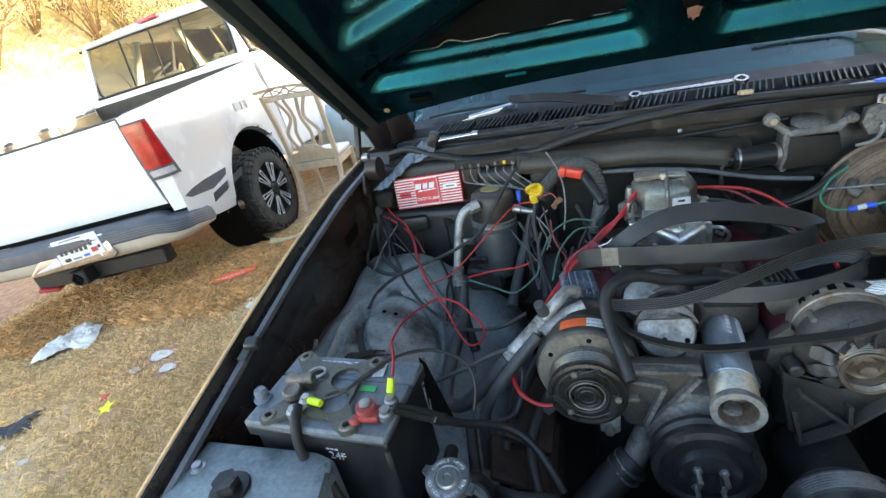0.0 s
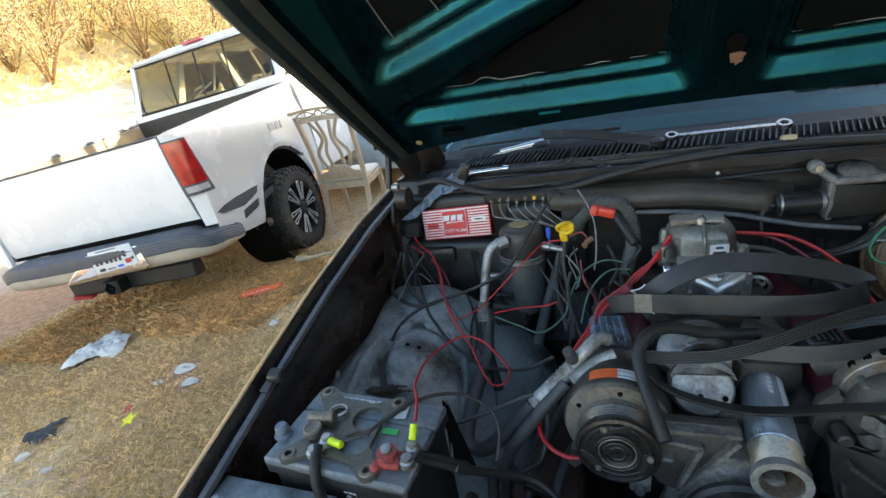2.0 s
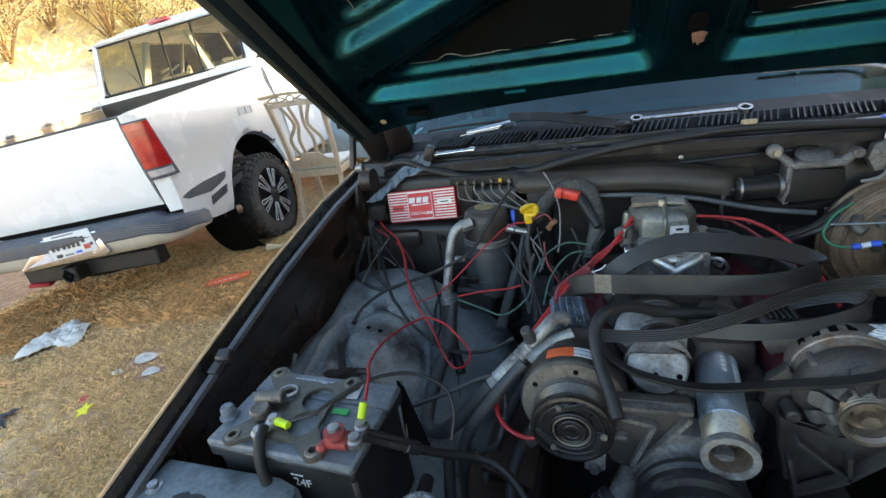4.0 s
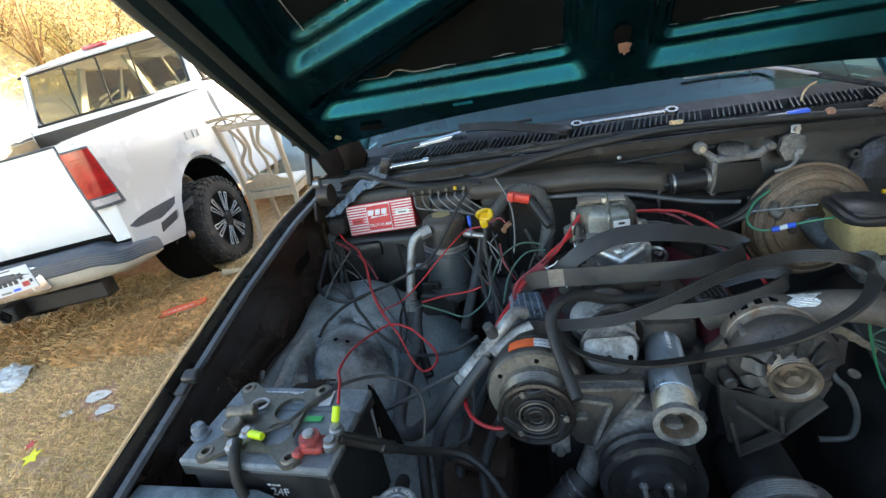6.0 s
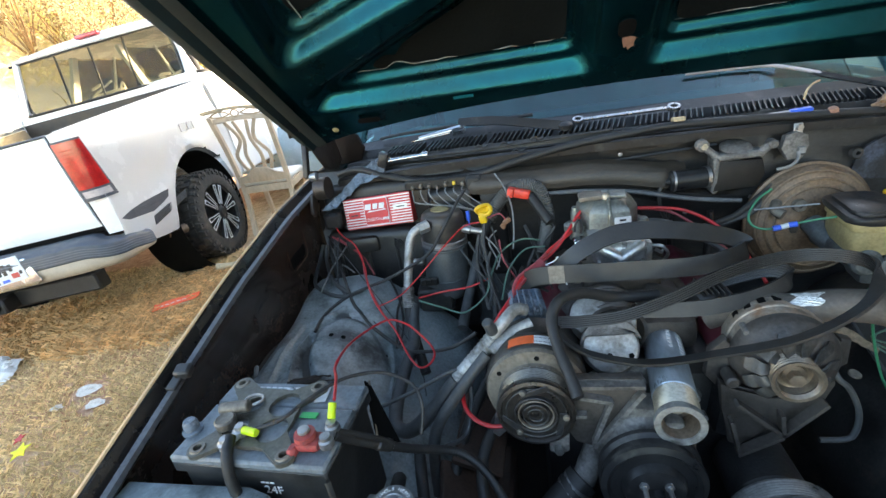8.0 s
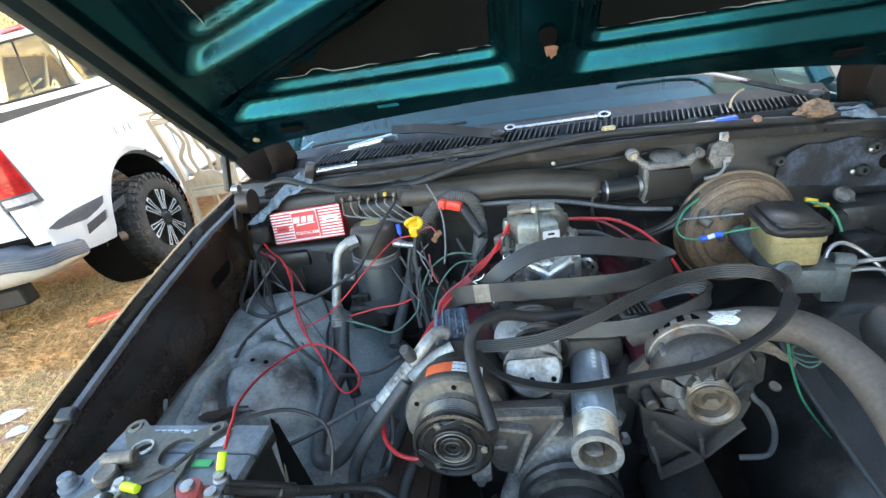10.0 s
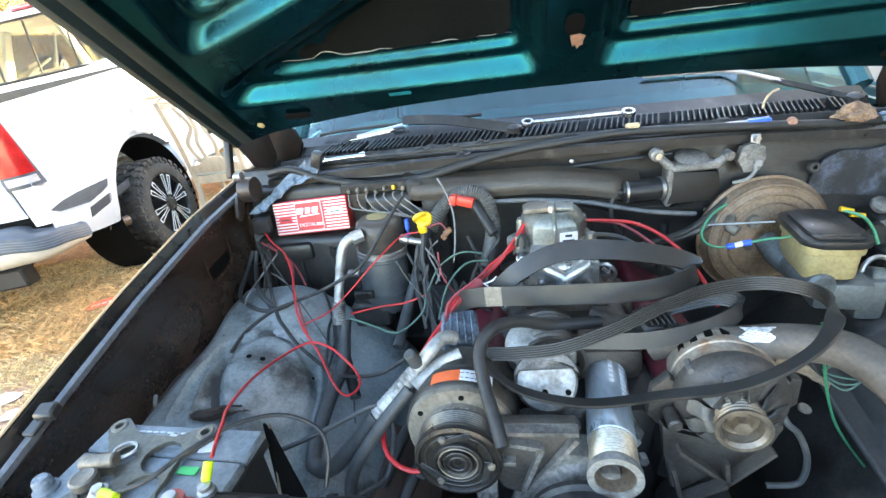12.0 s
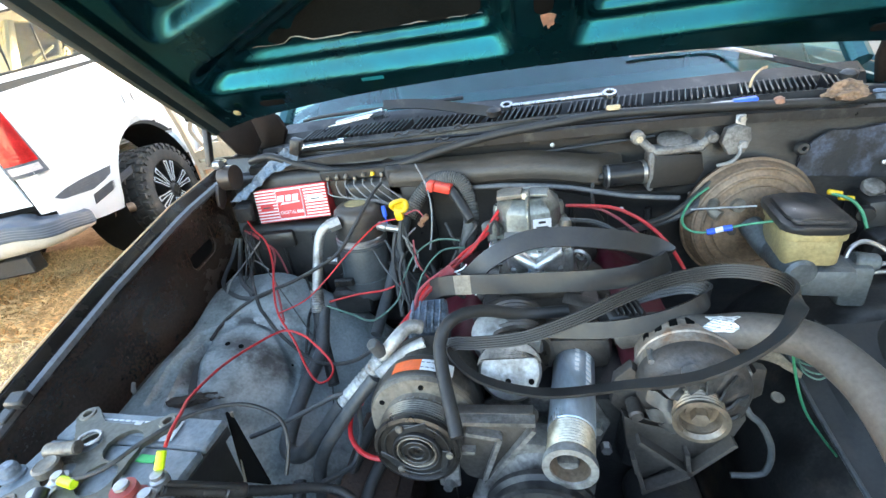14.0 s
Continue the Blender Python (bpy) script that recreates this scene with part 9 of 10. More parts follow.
lathe(bm, (0.495, 1.65, 1.150), (0, -0.2, 1), [(0, 0), (0.012, 0), (0.010, 0.008), (0.004, 0.012), (0, 0.012)], 10)
solo("rusty_bolt", bm, M_COPPER, "rusty bolt head on the cowl edge", "bolt")
bm = B()
bmesh.ops.create_icosphere(bm, subdivisions=4, radius=0.04, matrix=Matrix.Translation((0.63, 1.665, 1.150)))
for v in bm.verts:
    q = v.co - Vector((0.63, 1.665, 1.150))
    q *= 1 + 0.5 * noise.noise(v.co * 30) + 0.35 * noise.noise(v.co * 75)
    v.co = Vector((0.63 + q.x * 0.95, 1.665 + q.y * 0.7, 1.148 + q.z * (0.62 if q.z > 0 else 0.25)))
solo("leaf_litter", bm, mat("brown_leaf_litter", (0.20, 0.125, 0.08), 0.9, var=0.6, scale=40, bump=0.6), "clump of brown leaf litter at the cowl end", "litter")
bm = B()
tube(bm, [(0.45, 1.69, 1.178), (0.456, 1.695, 1.198), (0.47, 1.70, 1.212), (0.485, 1.705, 1.216)], 0.0028, 6, 5)
solo("washer_tube", bm, M_BONE, "short pale washer tube at the vent", "tube")
bm = B()
box(bm, (0.155, 1.645, 1.176), (0.03, 0.022, 0.012), (-10, 0, 0), 0.003)
solo("clip", bm, M_BONE, "pale plastic clip at the cowl edge", "clip")
bm = B()
box(bm, (-0.625, 1.64, 1.163), (0.03, 0.03, 0.045), (0, 20, 0), 0.008, 2)
solo("nozzle_cap", bm, M_PLASTIC, "black plastic washer nozzle cap", "cap")
for k, (x, y, z) in enumerate(((-0.36, 1.642, 1.165), (-0.29, 1.64, 1.166), (-0.26, 1.638, 1.144), (-0.21, 1.64, 1.17))):
    bm = B()
    tube(bm, [(x, y, z), (x + 0.012, y - 0.002, z + 0.006), (x + 0.02, y, z), (x + 0.035, y, z + 0.003)], 0.0035, 6, 4)
    solo("metal_clip", bm, M_DARKSTEEL, "small bent metal clip on the cowl edge", "clip", "cowl clips")


# ---- the white pickup parked beside ----
wt = new("pickup_truck")
wt.matrix_world = pose(-3.534, 2.42, 0.056, -0.3, -4.8, 8.4)
ORG[wt] = Vector((0, 0, 0))
tagged(wt, "white pickup truck parked on the sloping yard", "truck")
ZB, ZT, WY, WX, WR = 0.655, 1.20, 1.012, 0.952, 0.397


def side_x(z):
    """The bedside's outline seen from behind: bulging at mid height."""
    return lerp_table([(0.42, 0.90), (0.50, 0.93), (0.62, 0.945), (0.75, 0.955), (0.95, 0.955), (1.10, 0.94), (1.20, 0.915), (1.26, 0.90)], z)


def rail_z(y):
    return 1.205 + 0.108 * y


def bedside(bm, s):
    ny, nz = 64, 26
    g = {}
    y0, y1 = 0.02, 1.66
    for i in range(ny + 1):
        for j in range(nz + 1):
            y = y0 + (y1 - y0) * i / ny
            z0 = 0.425 + 0.05 * smoothstep(0.5, 0.0, y)
            z = z0 + (rail_z(y) - z0) * j / nz
            d = math.hypot(y - WY, (z - WR - 0.02) * 0.98)
            if 0.452 < d < 0.490:
                q = 0.475 / d
                y, z, d = WY + (y - WY) * q, WR + 0.02 + (z - WR - 0.02) * q, 0.475
            flare = 0.018 * math.exp(-((d - 0.50) / 0.035) ** 2)
            crease = 0.006 * smoothstep(0.012, -0.012, z - 0.70 - 0.09 * y) * smoothstep(0.9, 0.5, y)
            g[i, j] = (bm.verts.new((s * (side_x(z) + flare + crease), y, z)), d)
    for i in range(ny):
        for j in range(nz):
            q = [g[i, j], g[i + 1, j], g[i + 1, j + 1], g[i, j + 1]]
            if min(p[1] for p in q) > 0.474:
                bm.faces.new([p[0] for p in q])
    for v in [v for v in bm.verts if not v.link_faces]:
        bm.verts.remove(v)
    bmesh.ops.solidify(bm, geom=bm.faces[:], thickness=0.012)


for s in (-1, 1):
    bm = B()
    bedside(bm, s)
    part("bedside", bm, M_WTRUCK, wt, "white bedside with a round wheel arch", 30)
for s in (-1, 1):
    bm = B()
    sheet(bm, 12, 3, lambda u, v: (lambda y: Vector((s * (0.915 - 0.07 * v + 0.01 * math.sin(math.pi * v)), y, rail_z(y) + 0.012 * math.sin(math.pi * (0.2 + 0.6 * v)))))(0.0 + 1.66 * u), 0.02)
    part("bed_rail", bm, M_WTRUCK, wt, "white bed rail cap")
    bm = B()
    sheet(bm, 12, 1, lambda u, v: (lambda y: Vector((s * (0.842 - 0.004 * v), y, rail_z(y) + 0.013 - 0.022 * v)))(0.02 + 1.62 * u), 0.006)
    part("rail_lip", bm, M_WTRIM, wt, "dark inner lip of the bed rail")
    bm = B()
    sheet(bm, 10, 8, lambda u, v: Vector((s * (0.845 - 0.03 * v * (1 - v) * 4), 0.03 + 1.62 * u, 0.905 + (rail_z(1.62 * u) - 0.915) * v)), 0.01)
    # right wall gets the dark copy, standing in for shade inside the bed
    part("bed_inner_wall", bm, M_BEDLINER if s < 0 else M_BEDSHADE, wt, "inner bed wall, dusty tan at left, darkened for shade at right")
    bm = B()
    lathe(bm, (s * 0.60, WY, 0.41), (s, 0, 0), [(0.47, 0.0), (0.475, 0.25), (0.475, 0.33)], 40, False)
    part("wheel_well", bm, M_HOLE, wt)
bm = B()
box(bm, (0, 0.84, 0.735), (1.16, 1.64, 0.03))
for i in range(6):
    box(bm, (-0.45 + 0.18 * i, 0.84, 0.755), (0.09, 1.62, 0.015), (0, 0, 0), 0.004)
part("bed_floor", bm, M_BEDLINER, wt, "dusty ribbed bed floor")
bm = B()
sheet(bm, 20, 8, lambda u, v: Vector((-0.84 + 1.68 * u, 1.655 + 0.008 * math.sin(u * 62.8), 0.74 + 0.66 * v)), 0.012)
# front wall darkened the same way for the shade below the cab
part("bed_front_wall", bm, M_BEDSHADE, wt, "corrugated front wall of the bed")
# tailgate


def gate_x(z):
    return 0.802 + 0.085 * (1.20 - z)


bm = B()
sheet(bm, 40, 16, lambda u, v: Vector(((2 * u - 1) * gate_x(ZB + (ZT - ZB) * v), 0.0 - 0.012 * math.sin(math.pi * v) + 0.010 * smoothstep(0.06, 0.0, v) - 0.006 * math.exp(-((v - 0.16) / 0.02) ** 2), ZB + (ZT - ZB) * v)), 0.05)
tg = part("tailgate", bm, M_WTRUCK, wt, "plain white closed tailgate")
bm = B()
box(bm, (0, 0.012, ZT + 0.006), (1.60, 0.045, 0.014), (0, 0, 0), 0.005)
part("top_trim", bm, M_WTRIM, tg)
bm = B()
box(bm, (0, 0.03, ZB - 0.012), (1.70, 0.04, 0.03))
part("shut_gap", bm, M_HOLE, wt)
for s in (-1, 1):
    bm = B()
    sheet(bm, 1, 6, lambda u, v: Vector((s * (gate_x(0.63 + 0.57 * v) + 0.011 * u), 0.008, 0.63 + 0.57 * v)), 0.004)
    part("side_gap", bm, M_HOLE, wt)
for s in (-1, 1):
    bm = B()
    sheet(bm, 4, 12, lambda u, v: Vector((s * lerp_table([(0, gate_x(0.6 + 0.61 * v) + 0.011), (1, side_x(0.6 + 0.61 * v) + 0.003)], u), 0.006 + 0.022 * u * u, 0.60 + 0.61 * v)), 0.03)
    part("corner_panel", bm, M_WTRUCK, wt)

    # tail lamp, wrapped round the corner
    def lens(u, v, out=0.0, m=0.0):
        z = 0.812 + 0.352 * v
        x0, y1 = gate_x(z) + 0.012 + m, 0.112 - 0.075 * v - m
        x = x0 + (0.968 - x0) * math.sin(math.pi / 2 * u)
        y = y1 * u ** 3 - 0.004
        n = u * u
        return Vector((s * (x + out * n), y - out * (1 - n) - 0.004, z))
    bm = B()
    sheet(bm, 16, 12, lambda u, v: lens(u, v, 0.006), 0.02)
    lamp = part("tail_lamp", bm, M_WTRIM, wt, "red tail lamp with a clear lower section in a dark rim")
    bm = B()
    sheet(bm, 16, 16, lambda u, v: lens(0.06 + 0.88 * u, 0.20 + 0.77 * v, 0.012 + 0.006 * math.sin(math.pi * v) * math.sin(math.pi * u)), 0.006)
    part("red_lens", bm, M_TAILRED, lamp, "ribbed red lens")
    bm = B()
    sheet(bm, 12, 4, lambda u, v: lens(0.10 + 0.80 * u, 0.055 + 0.11 * v, 0.012), 0.005)
    part("clear_lens", bm, M_CLEARLENS, lamp)
    for k in range(11):
        bm = B()
        sheet(bm, 12, 1, lambda u, v: lens(0.10 + 0.80 * u, 0.25 + 0.058 * k + 0.016 * v, 0.0195 + 0.0015 * math.sin(0.9 * k)), 0.002)
        part("lens_rib", bm, M_TAILRED, lamp)
# bumper with step pad: a line round the rear, swept with a section
BP = [(-0.965, 0.20), (-0.965, 0.05), (-0.93, -0.06), (-0.80, -0.13), (-0.45, -0.165), (0, -0.172), (0.45, -0.165), (0.80, -0.13), (0.93, -0.06), (0.965, 0.05), (0.965, 0.20)]
BL = spline([(a, b, 0) for a, b in BP], 8)


def sweep(sec, i0=0, i1=None, thick=0.005):
    """A sheet of the section (out, z) along the bumper line."""
    bm = B()
    line = BL[i0:i1]
    k = len(line) - 1

    def f(u, v):
        i = round(u * k)
        t = (line[min(k, i + 1)] - line[max(0, i - 1)]).normalized()
        o, z = sec[round(v * (len(sec) - 1))]
        drop = 0.045 * smoothstep(0.75, 0.97, abs(line[i].x)) + 0.03 * smoothstep(0.0, 0.2, line[i].y)
        return line[i] + Vector((t.y, -t.x, 0)) * o + Vector((0, 0, z - drop * smoothstep(0.42, 0.55, z)))
    return sheet(bm, k, len(sec) - 1, f, thick)


bumper = part("bumper", sweep([(-0.004, 0.56), (0.0, 0.53), (-0.002, 0.49), (-0.012, 0.455), (-0.04, 0.435), (-0.09, 0.43)]), M_BUMP, wt, "dusty chrome rear bumper", 40)
sp = part("step_pad", sweep([(-0.16, 0.622), (-0.02, 0.612), (0.004, 0.60), (0.008, 0.585), (0.008, 0.53), (0.0, 0.522)]), M_WTRIM, bumper, "blue-grey ribbed plastic step pad", 40)
for k in range(4):
    zz = 0.536 + 0.0145 * k
    part("pad_rib", sweep([(0.007, zz), (0.014, zz + 0.001), (0.014, zz + 0.005), (0.007, zz + 0.006)], 45, 81, 0.0), M_PADRIB, sp)
# number plate in its chrome-lined recess
bm = B()
prism(bm, [(-0.24, -0.035), (-0.20, -0.045), (0.46, -0.025), (0.495, -0.005), (0.45, 0.135), (0.02, 0.135)], (0, -0.172, 0.475), (1, 0, 0), (0, 0.10, 1), 0.014, 0.004)
rc = part("plate_recess", bm, M_CHROME, bumper, "shiny plate recess")
bm = B()
prism(bm, [(0.06, 0.0), (0.43, 0.028), (0.415, 0.168), (0.055, 0.158)], (0, -0.188, 0.472), (1, 0, 0), (0, 0.10, 1), 0.004, 0.001)
npl = part("number_plate", bm, M_WHITE, wt, "white number plate in a chrome recess")
for i in range(6):
    bm = B()
    a = 0.085 + 0.038 * i + (0.012 if i > 1 else 0)
    w = 0.026
    prism(bm, [(a, 0.052 + 0.05 * a), (a + w, 0.054 + 0.05 * a), (a + w, 0.118 + 0.05 * a), (a, 0.116 + 0.05 * a)], (0, -0.1925, 0.472), (1, 0, 0), (0, 0.10, 1), 0.001)
    part("plate_bar", bm, M_INK, npl)
bm = B()
prism(bm, [(0.12, 0.142), (0.30, 0.150), (0.30, 0.159), (0.12, 0.151)], (0, -0.1925, 0.472), (1, 0, 0), (0, 0.10, 1), 0.001)
part("header_bar", bm, M_GREYWIRE, npl)
for a, w, z, h, m in ((0.335, 0.05, 0.042, 0.03, M_RED), (0.10, 0.05, 0.012, 0.022, M_INK), (0.17, 0.07, 0.018, 0.012, M_GREYWIRE), (0.26, 0.05, 0.024, 0.016, M_BLUE), (0.335, 0.022, 0.085, 0.042, M_INK), (0.39, 0.02, 0.06, 0.02, M_INK)):
    bm = B()
    prism(bm, [(a, z), (a + w, z + 0.003), (a + w, z + 0.003 + h), (a, z + h)], (0, -0.1925, 0.472), (1, 0, 0), (0, 0.10, 1), 0.001)
    part("print_mark", bm, m, npl)
bm = B()
prism(bm, [(-0.19, -0.022), (0.055, -0.004), (0.055, 0.05), (0.03, 0.055), (-0.06, 0.015)], (0, -0.1875, 0.475), (1, 0, 0), (0, 0.10, 1), 0.002)
part("blue_sticker", bm, M_PALEBLUE, npl, "pale blue shiny patch beside the plate")
bm = B()
box(bm, (0.12, 0.0, 0.345), (1.12, 0.10, 0.115), (0, 0, 0), 0.012)
box(bm, (0.05, -0.08, 0.345), (0.13, 0.14, 0.10), (0, 0, 0), 0.012)
part("tow_hitch", bm, M_ENGINE, wt, "black receiver hitch below the bumper")
bm = B()
box(bm, (-0.35, -0.04, 0.285), (0.14, 0.08, 0.03), (0, 12, 20), 0.01)
part("loose_reflector", bm, M_RED, wt, "red and white reflector hanging under the hitch")
bm = B()
lathe(bm, (0.05, -0.152, 0.345), (0, -1, 0), [(0.025, 0), (0.045, 0), (0.045, 0.01), (0.03, 0.01), (0.03, -0.02), (0, -0.02)], 4)
part("hitch_mouth", bm, M_HOLE, wt)
bm = B()
cyl(bm, (0.80, 0.55, 0.40), (0.86, 0.68, 0.38), 0.035, seg=20)
part("exhaust_tip", bm, M_RUST, wt)
# lower side trim and stripes
def on_side(bm, pts, out, n=14):
    """A thin strip laid on the bedside between a lower and an upper line of (y, z)."""
    lo, hi = pts
    sheet(bm, n, 4, lambda u, v: (lambda y, z: Vector((side_x(z) + 0.007 + out, y, z)))(*[(1 - v) * p + v * q for p, q in zip((lerp_table([(i / (len(lo) - 1), c[0]) for i, c in enumerate(lo)], u), lerp_table([(i / (len(lo) - 1), c[1]) for i, c in enumerate(lo)], u)), (lerp_table([(i / (len(hi) - 1), c[0]) for i, c in enumerate(hi)], u), lerp_table([(i / (len(hi) - 1), c[1]) for i, c in enumerate(hi)], u)))]), 0.003)


bm = B()
on_side(bm, ([(0.30, 0.530), (0.72, 0.598)], [(0.315, 0.588), (0.745, 0.655)]), 0.004)
mo = part("body_moulding", bm, M_RUBBER, wt, "ribbed grey side moulding")
for k in range(4):
    bm = B()
    a = 0.010 + 0.0125 * k
    on_side(bm, ([(0.304 + 0.003 * k, 0.530 + a), (0.724, 0.598 + a)], [(0.305 + 0.003 * k, 0.535 + a), (0.725, 0.603 + a)]), 0.008)
    part("moulding_rib", bm, M_WTRIM, mo)
bm = B()
on_side(bm, ([(0.047, 0.664), (0.10, 0.64), (0.33, 0.618), (0.45, 0.640), (0.66, 0.702)], [(0.05, 0.668), (0.14, 0.688), (0.27, 0.700), (0.46, 0.705), (0.668, 0.708)]), 0.003, 24)
fl = part("side_flash", bm, M_WTRIM, wt, "dark blue-grey wedge stripe")
for k in range(3):
    bm = B()
    on_side(bm, ([(0.16, 0.650 + 0.014 * k), (0.42 + 0.05 * k, 0.655 + 0.014 * k)], [(0.16, 0.653 + 0.014 * k), (0.42 + 0.05 * k, 0.658 + 0.014 * k)]), 0.007)
    part("flash_rib", bm, M_WTRIM, fl)
for k, (a, w) in enumerate(((1.00, 0.085), (1.105, 0.05), (1.175, 0.022))):
    bm = B()
    on_side(bm, ([(a, 1.035), (a + w, 1.035)], [(a + 0.012, 1.095), (a + w + 0.012, 1.095)]), 0.001)
    part("badge", bm, M_BADGE, wt, "grey badge as plain shapes")
# cab: rear wall with window opening, roof, sides, bonnet
YC = 1.71


def cab_x(z):
    return lerp_table([(0.55, 0.94), (0.95, 0.95), (1.30, 0.92), (1.42, 0.90), (1.95, 0.72), (2.0, 0.66)], z)


bm = B()
ZW0, ZW1 = 1.475, 1.885


def ring(z):
    return cab_x(z)


rear = []
for z in (0.60, 1.0, 1.30, ZW0):
    rear.append(z)
for a, b in zip(rear, rear[1:]):
    bm.faces.new([bm.verts.new(p) for p in ((-cab_x(a), YC, a), (cab_x(a), YC, a), (cab_x(b), YC + 0.015, b), (-cab_x(b), YC + 0.015, b))])
for s in (-1, 1):
    bm.faces.new([bm.verts.new(p) for p in ((s * 0.775, YC + 0.015, ZW0), (s * cab_x(ZW0), YC + 0.015, ZW0), (s * cab_x(ZW1), YC + 0.09, ZW1), (s * 0.70, YC + 0.09, ZW1))])
bm.faces.new([bm.verts.new(p) for p in ((-cab_x(ZW1), YC + 0.09, ZW1), (cab_x(ZW1), YC + 0.09, ZW1), (0.66, YC + 0.14, 1.955), (-0.66, YC + 0.14, 1.955))])
bmesh.ops.remove_doubles(bm, verts=bm.verts[:], dist=1e-4)
bmesh.ops.solidify(bm, geom=bm.faces[:], thickness=0.03)
cab = part("cab_rear", bm, M_WTRUCK, wt, "white cab rear wall around the window", 30)
bm = B()
sheet(bm, 20, 20, lambda u, v: Vector(((2 * u - 1) * 0.70, YC + 0.12 + 1.35 * v, 1.95 + 0.055 * (1 - (2 * u - 1) ** 4) * (1 - (2 * v - 1) ** 6) ** 0.5)), 0.02)
part("roof", bm, M_WTRUCK, wt, "white cab roof")
for s in (-1, 1):
    bm = B()
    sheet(bm, 30, 14, lambda u, v: (lambda z: Vector((s * cab_x(z), YC + 1.75 * u, z)))(0.55 + 0.90 * v), 0.02)
    part("door_side", bm, M_WTRUCK, wt, "white cab side")
    for ya, yb in ((YC + 0.0, YC + 0.10), (YC + 0.55, YC + 0.60), (YC + 1.35, YC + 1.42)):
        bm = B()
        prism(bm, [(ya, 1.44), (yb, 1.44), (yb + (0.06 if ya < YC + 1 else -0.45), 1.96), (ya + (0.1 if ya < YC + 1 else -0.45), 1.96)], (s * 0.90, 0, 0), (0, 1, 0), (-s * 0.36, 0, 1), 0.03 * -s)
        part("pillar", bm, M_WTRUCK, wt)
    bm = B()
    prism(bm, [(YC + 0.10, 1.45), (YC + 1.36, 1.45), (YC + 0.98, 1.93), (YC + 0.18, 1.93)], (s * 0.885, 0, 0), (0, 1, 0), (-s * 0.36, 0, 1), 0.004)
    gl = part("side_window", bm, M_CABGLASS, wt)
    gl.visible_shadow = False
bm = B()
prism(bm, rounded(1.50, 0.415, 0.05, 5), (0, YC + 0.052, (ZW0 + ZW1) / 2), (1, 0, 0), (0, 0.18, 1), 0.005)
gl = part("rear_window", bm, M_CABGLASS, wt, "tinted sliding rear window")
gl.visible_shadow = False
bm = B()
for x in (-0.36, -0.02, 0.31):
    box(bm, (x, YC + 0.062, (ZW0 + ZW1) / 2), (0.013, 0.012, 0.41), (-10, 0, 0))
ring_pts = [Vector((a, YC + 0.048 + b * 0.18, (ZW0 + ZW1) / 2 + b)) for a, b in rounded(1.52, 0.43, 0.055, 4)]
tube(bm, ring_pts, 0.012, 6, 2, closed=True)
part("window_frame", bm, M_PLASTIC, gl, "black window frame and slider bars")
bm = B()
box(bm, (0.0, YC + 0.13, 1.975), (0.22, 0.06, 0.03), (0, 0, 0), 0.008)
part("third_brake_light", bm, M_TAILRED, wt, "red high brake light")
bm = B()
sheet(bm, 16, 8, lambda u, v: Vector(((2 * u - 1) * (0.80 - 0.12 * v), YC + 1.95 - 0.5 * v, 1.46 + 0.49 * v)), 0.005)
gl = part("windscreen", bm, M_CABGLASS, wt)
gl.visible_shadow = False
bm = B()
box(bm, (0, YC + 2.7, 1.12), (1.86, 1.6, 0.56), (0, 0, 0), 0.10, 3)
box(bm, (0, YC + 3.5, 0.72), (1.9, 0.2, 0.3), (0, 0, 0), 0.05, 2)
box(bm, (0, YC + 0.9, 0.62), (1.8, 1.9, 0.2), (0, 0, 0), 0.03)
part("front_body", bm, M_WTRUCK, wt)
bm = B()
for s in (-1, 1):
    box(bm, (s * 0.42, YC + 0.65, 1.22), (0.52, 0.16, 0.62), (8, 0, 0), 0.06, 3)
    box(bm, (s * 0.42, YC + 0.72, 1.60), (0.26, 0.09, 0.16), (8, 0, 0), 0.04, 3)
    box(bm, (s * 0.42, YC + 0.9, 1.0), (0.52, 0.5, 0.16), (0, 0, 0), 0.05, 2)
part("seat", bm, M_SEAT, wt, "dark cab seats with head rests")
bm = B()
box(bm, (0, YC + 1.65, 1.32), (1.5, 0.3, 0.2), (0, 0, 0), 0.05, 2)
tube(bm, [(-0.42 + 0.19 * math.cos(a), YC + 1.35 + 0.06 * math.sin(a), 1.50 + 0.17 * math.sin(a)) for a in (0, 0.8, 1.6, 2.4, 3.2, 4.0, 4.8, 5.6)], 0.016, 8, 4, closed=True)
part("dashboard", bm, M_DASH, wt)
bm = B()
box(bm, (0.10, YC + 1.45, 1.80), (0.24, 0.03, 0.07), (0, 0, 0), 0.02, 2)
part("interior_mirror", bm, M_PLASTIC, wt)
bm = B()
rng = random.Random(8)
for i in range(12):
    x = rng.uniform(-0.6, 0.5)
    a = Vector((x, YC + 0.25, 1.46))
    tube(bm, [a, a + Vector((rng.uniform(-0.2, 0.2), 0.03, rng.uniform(0.0, 0.12))), a + Vector((rng.uniform(-0.3, 0.3), 0.05, rng.uniform(0.0, 0.16)))], rng.uniform(0.008, 0.02), 6, 4)
part("clutter", bm, M_BAG, wt, "pale clutter piled behind the seats")
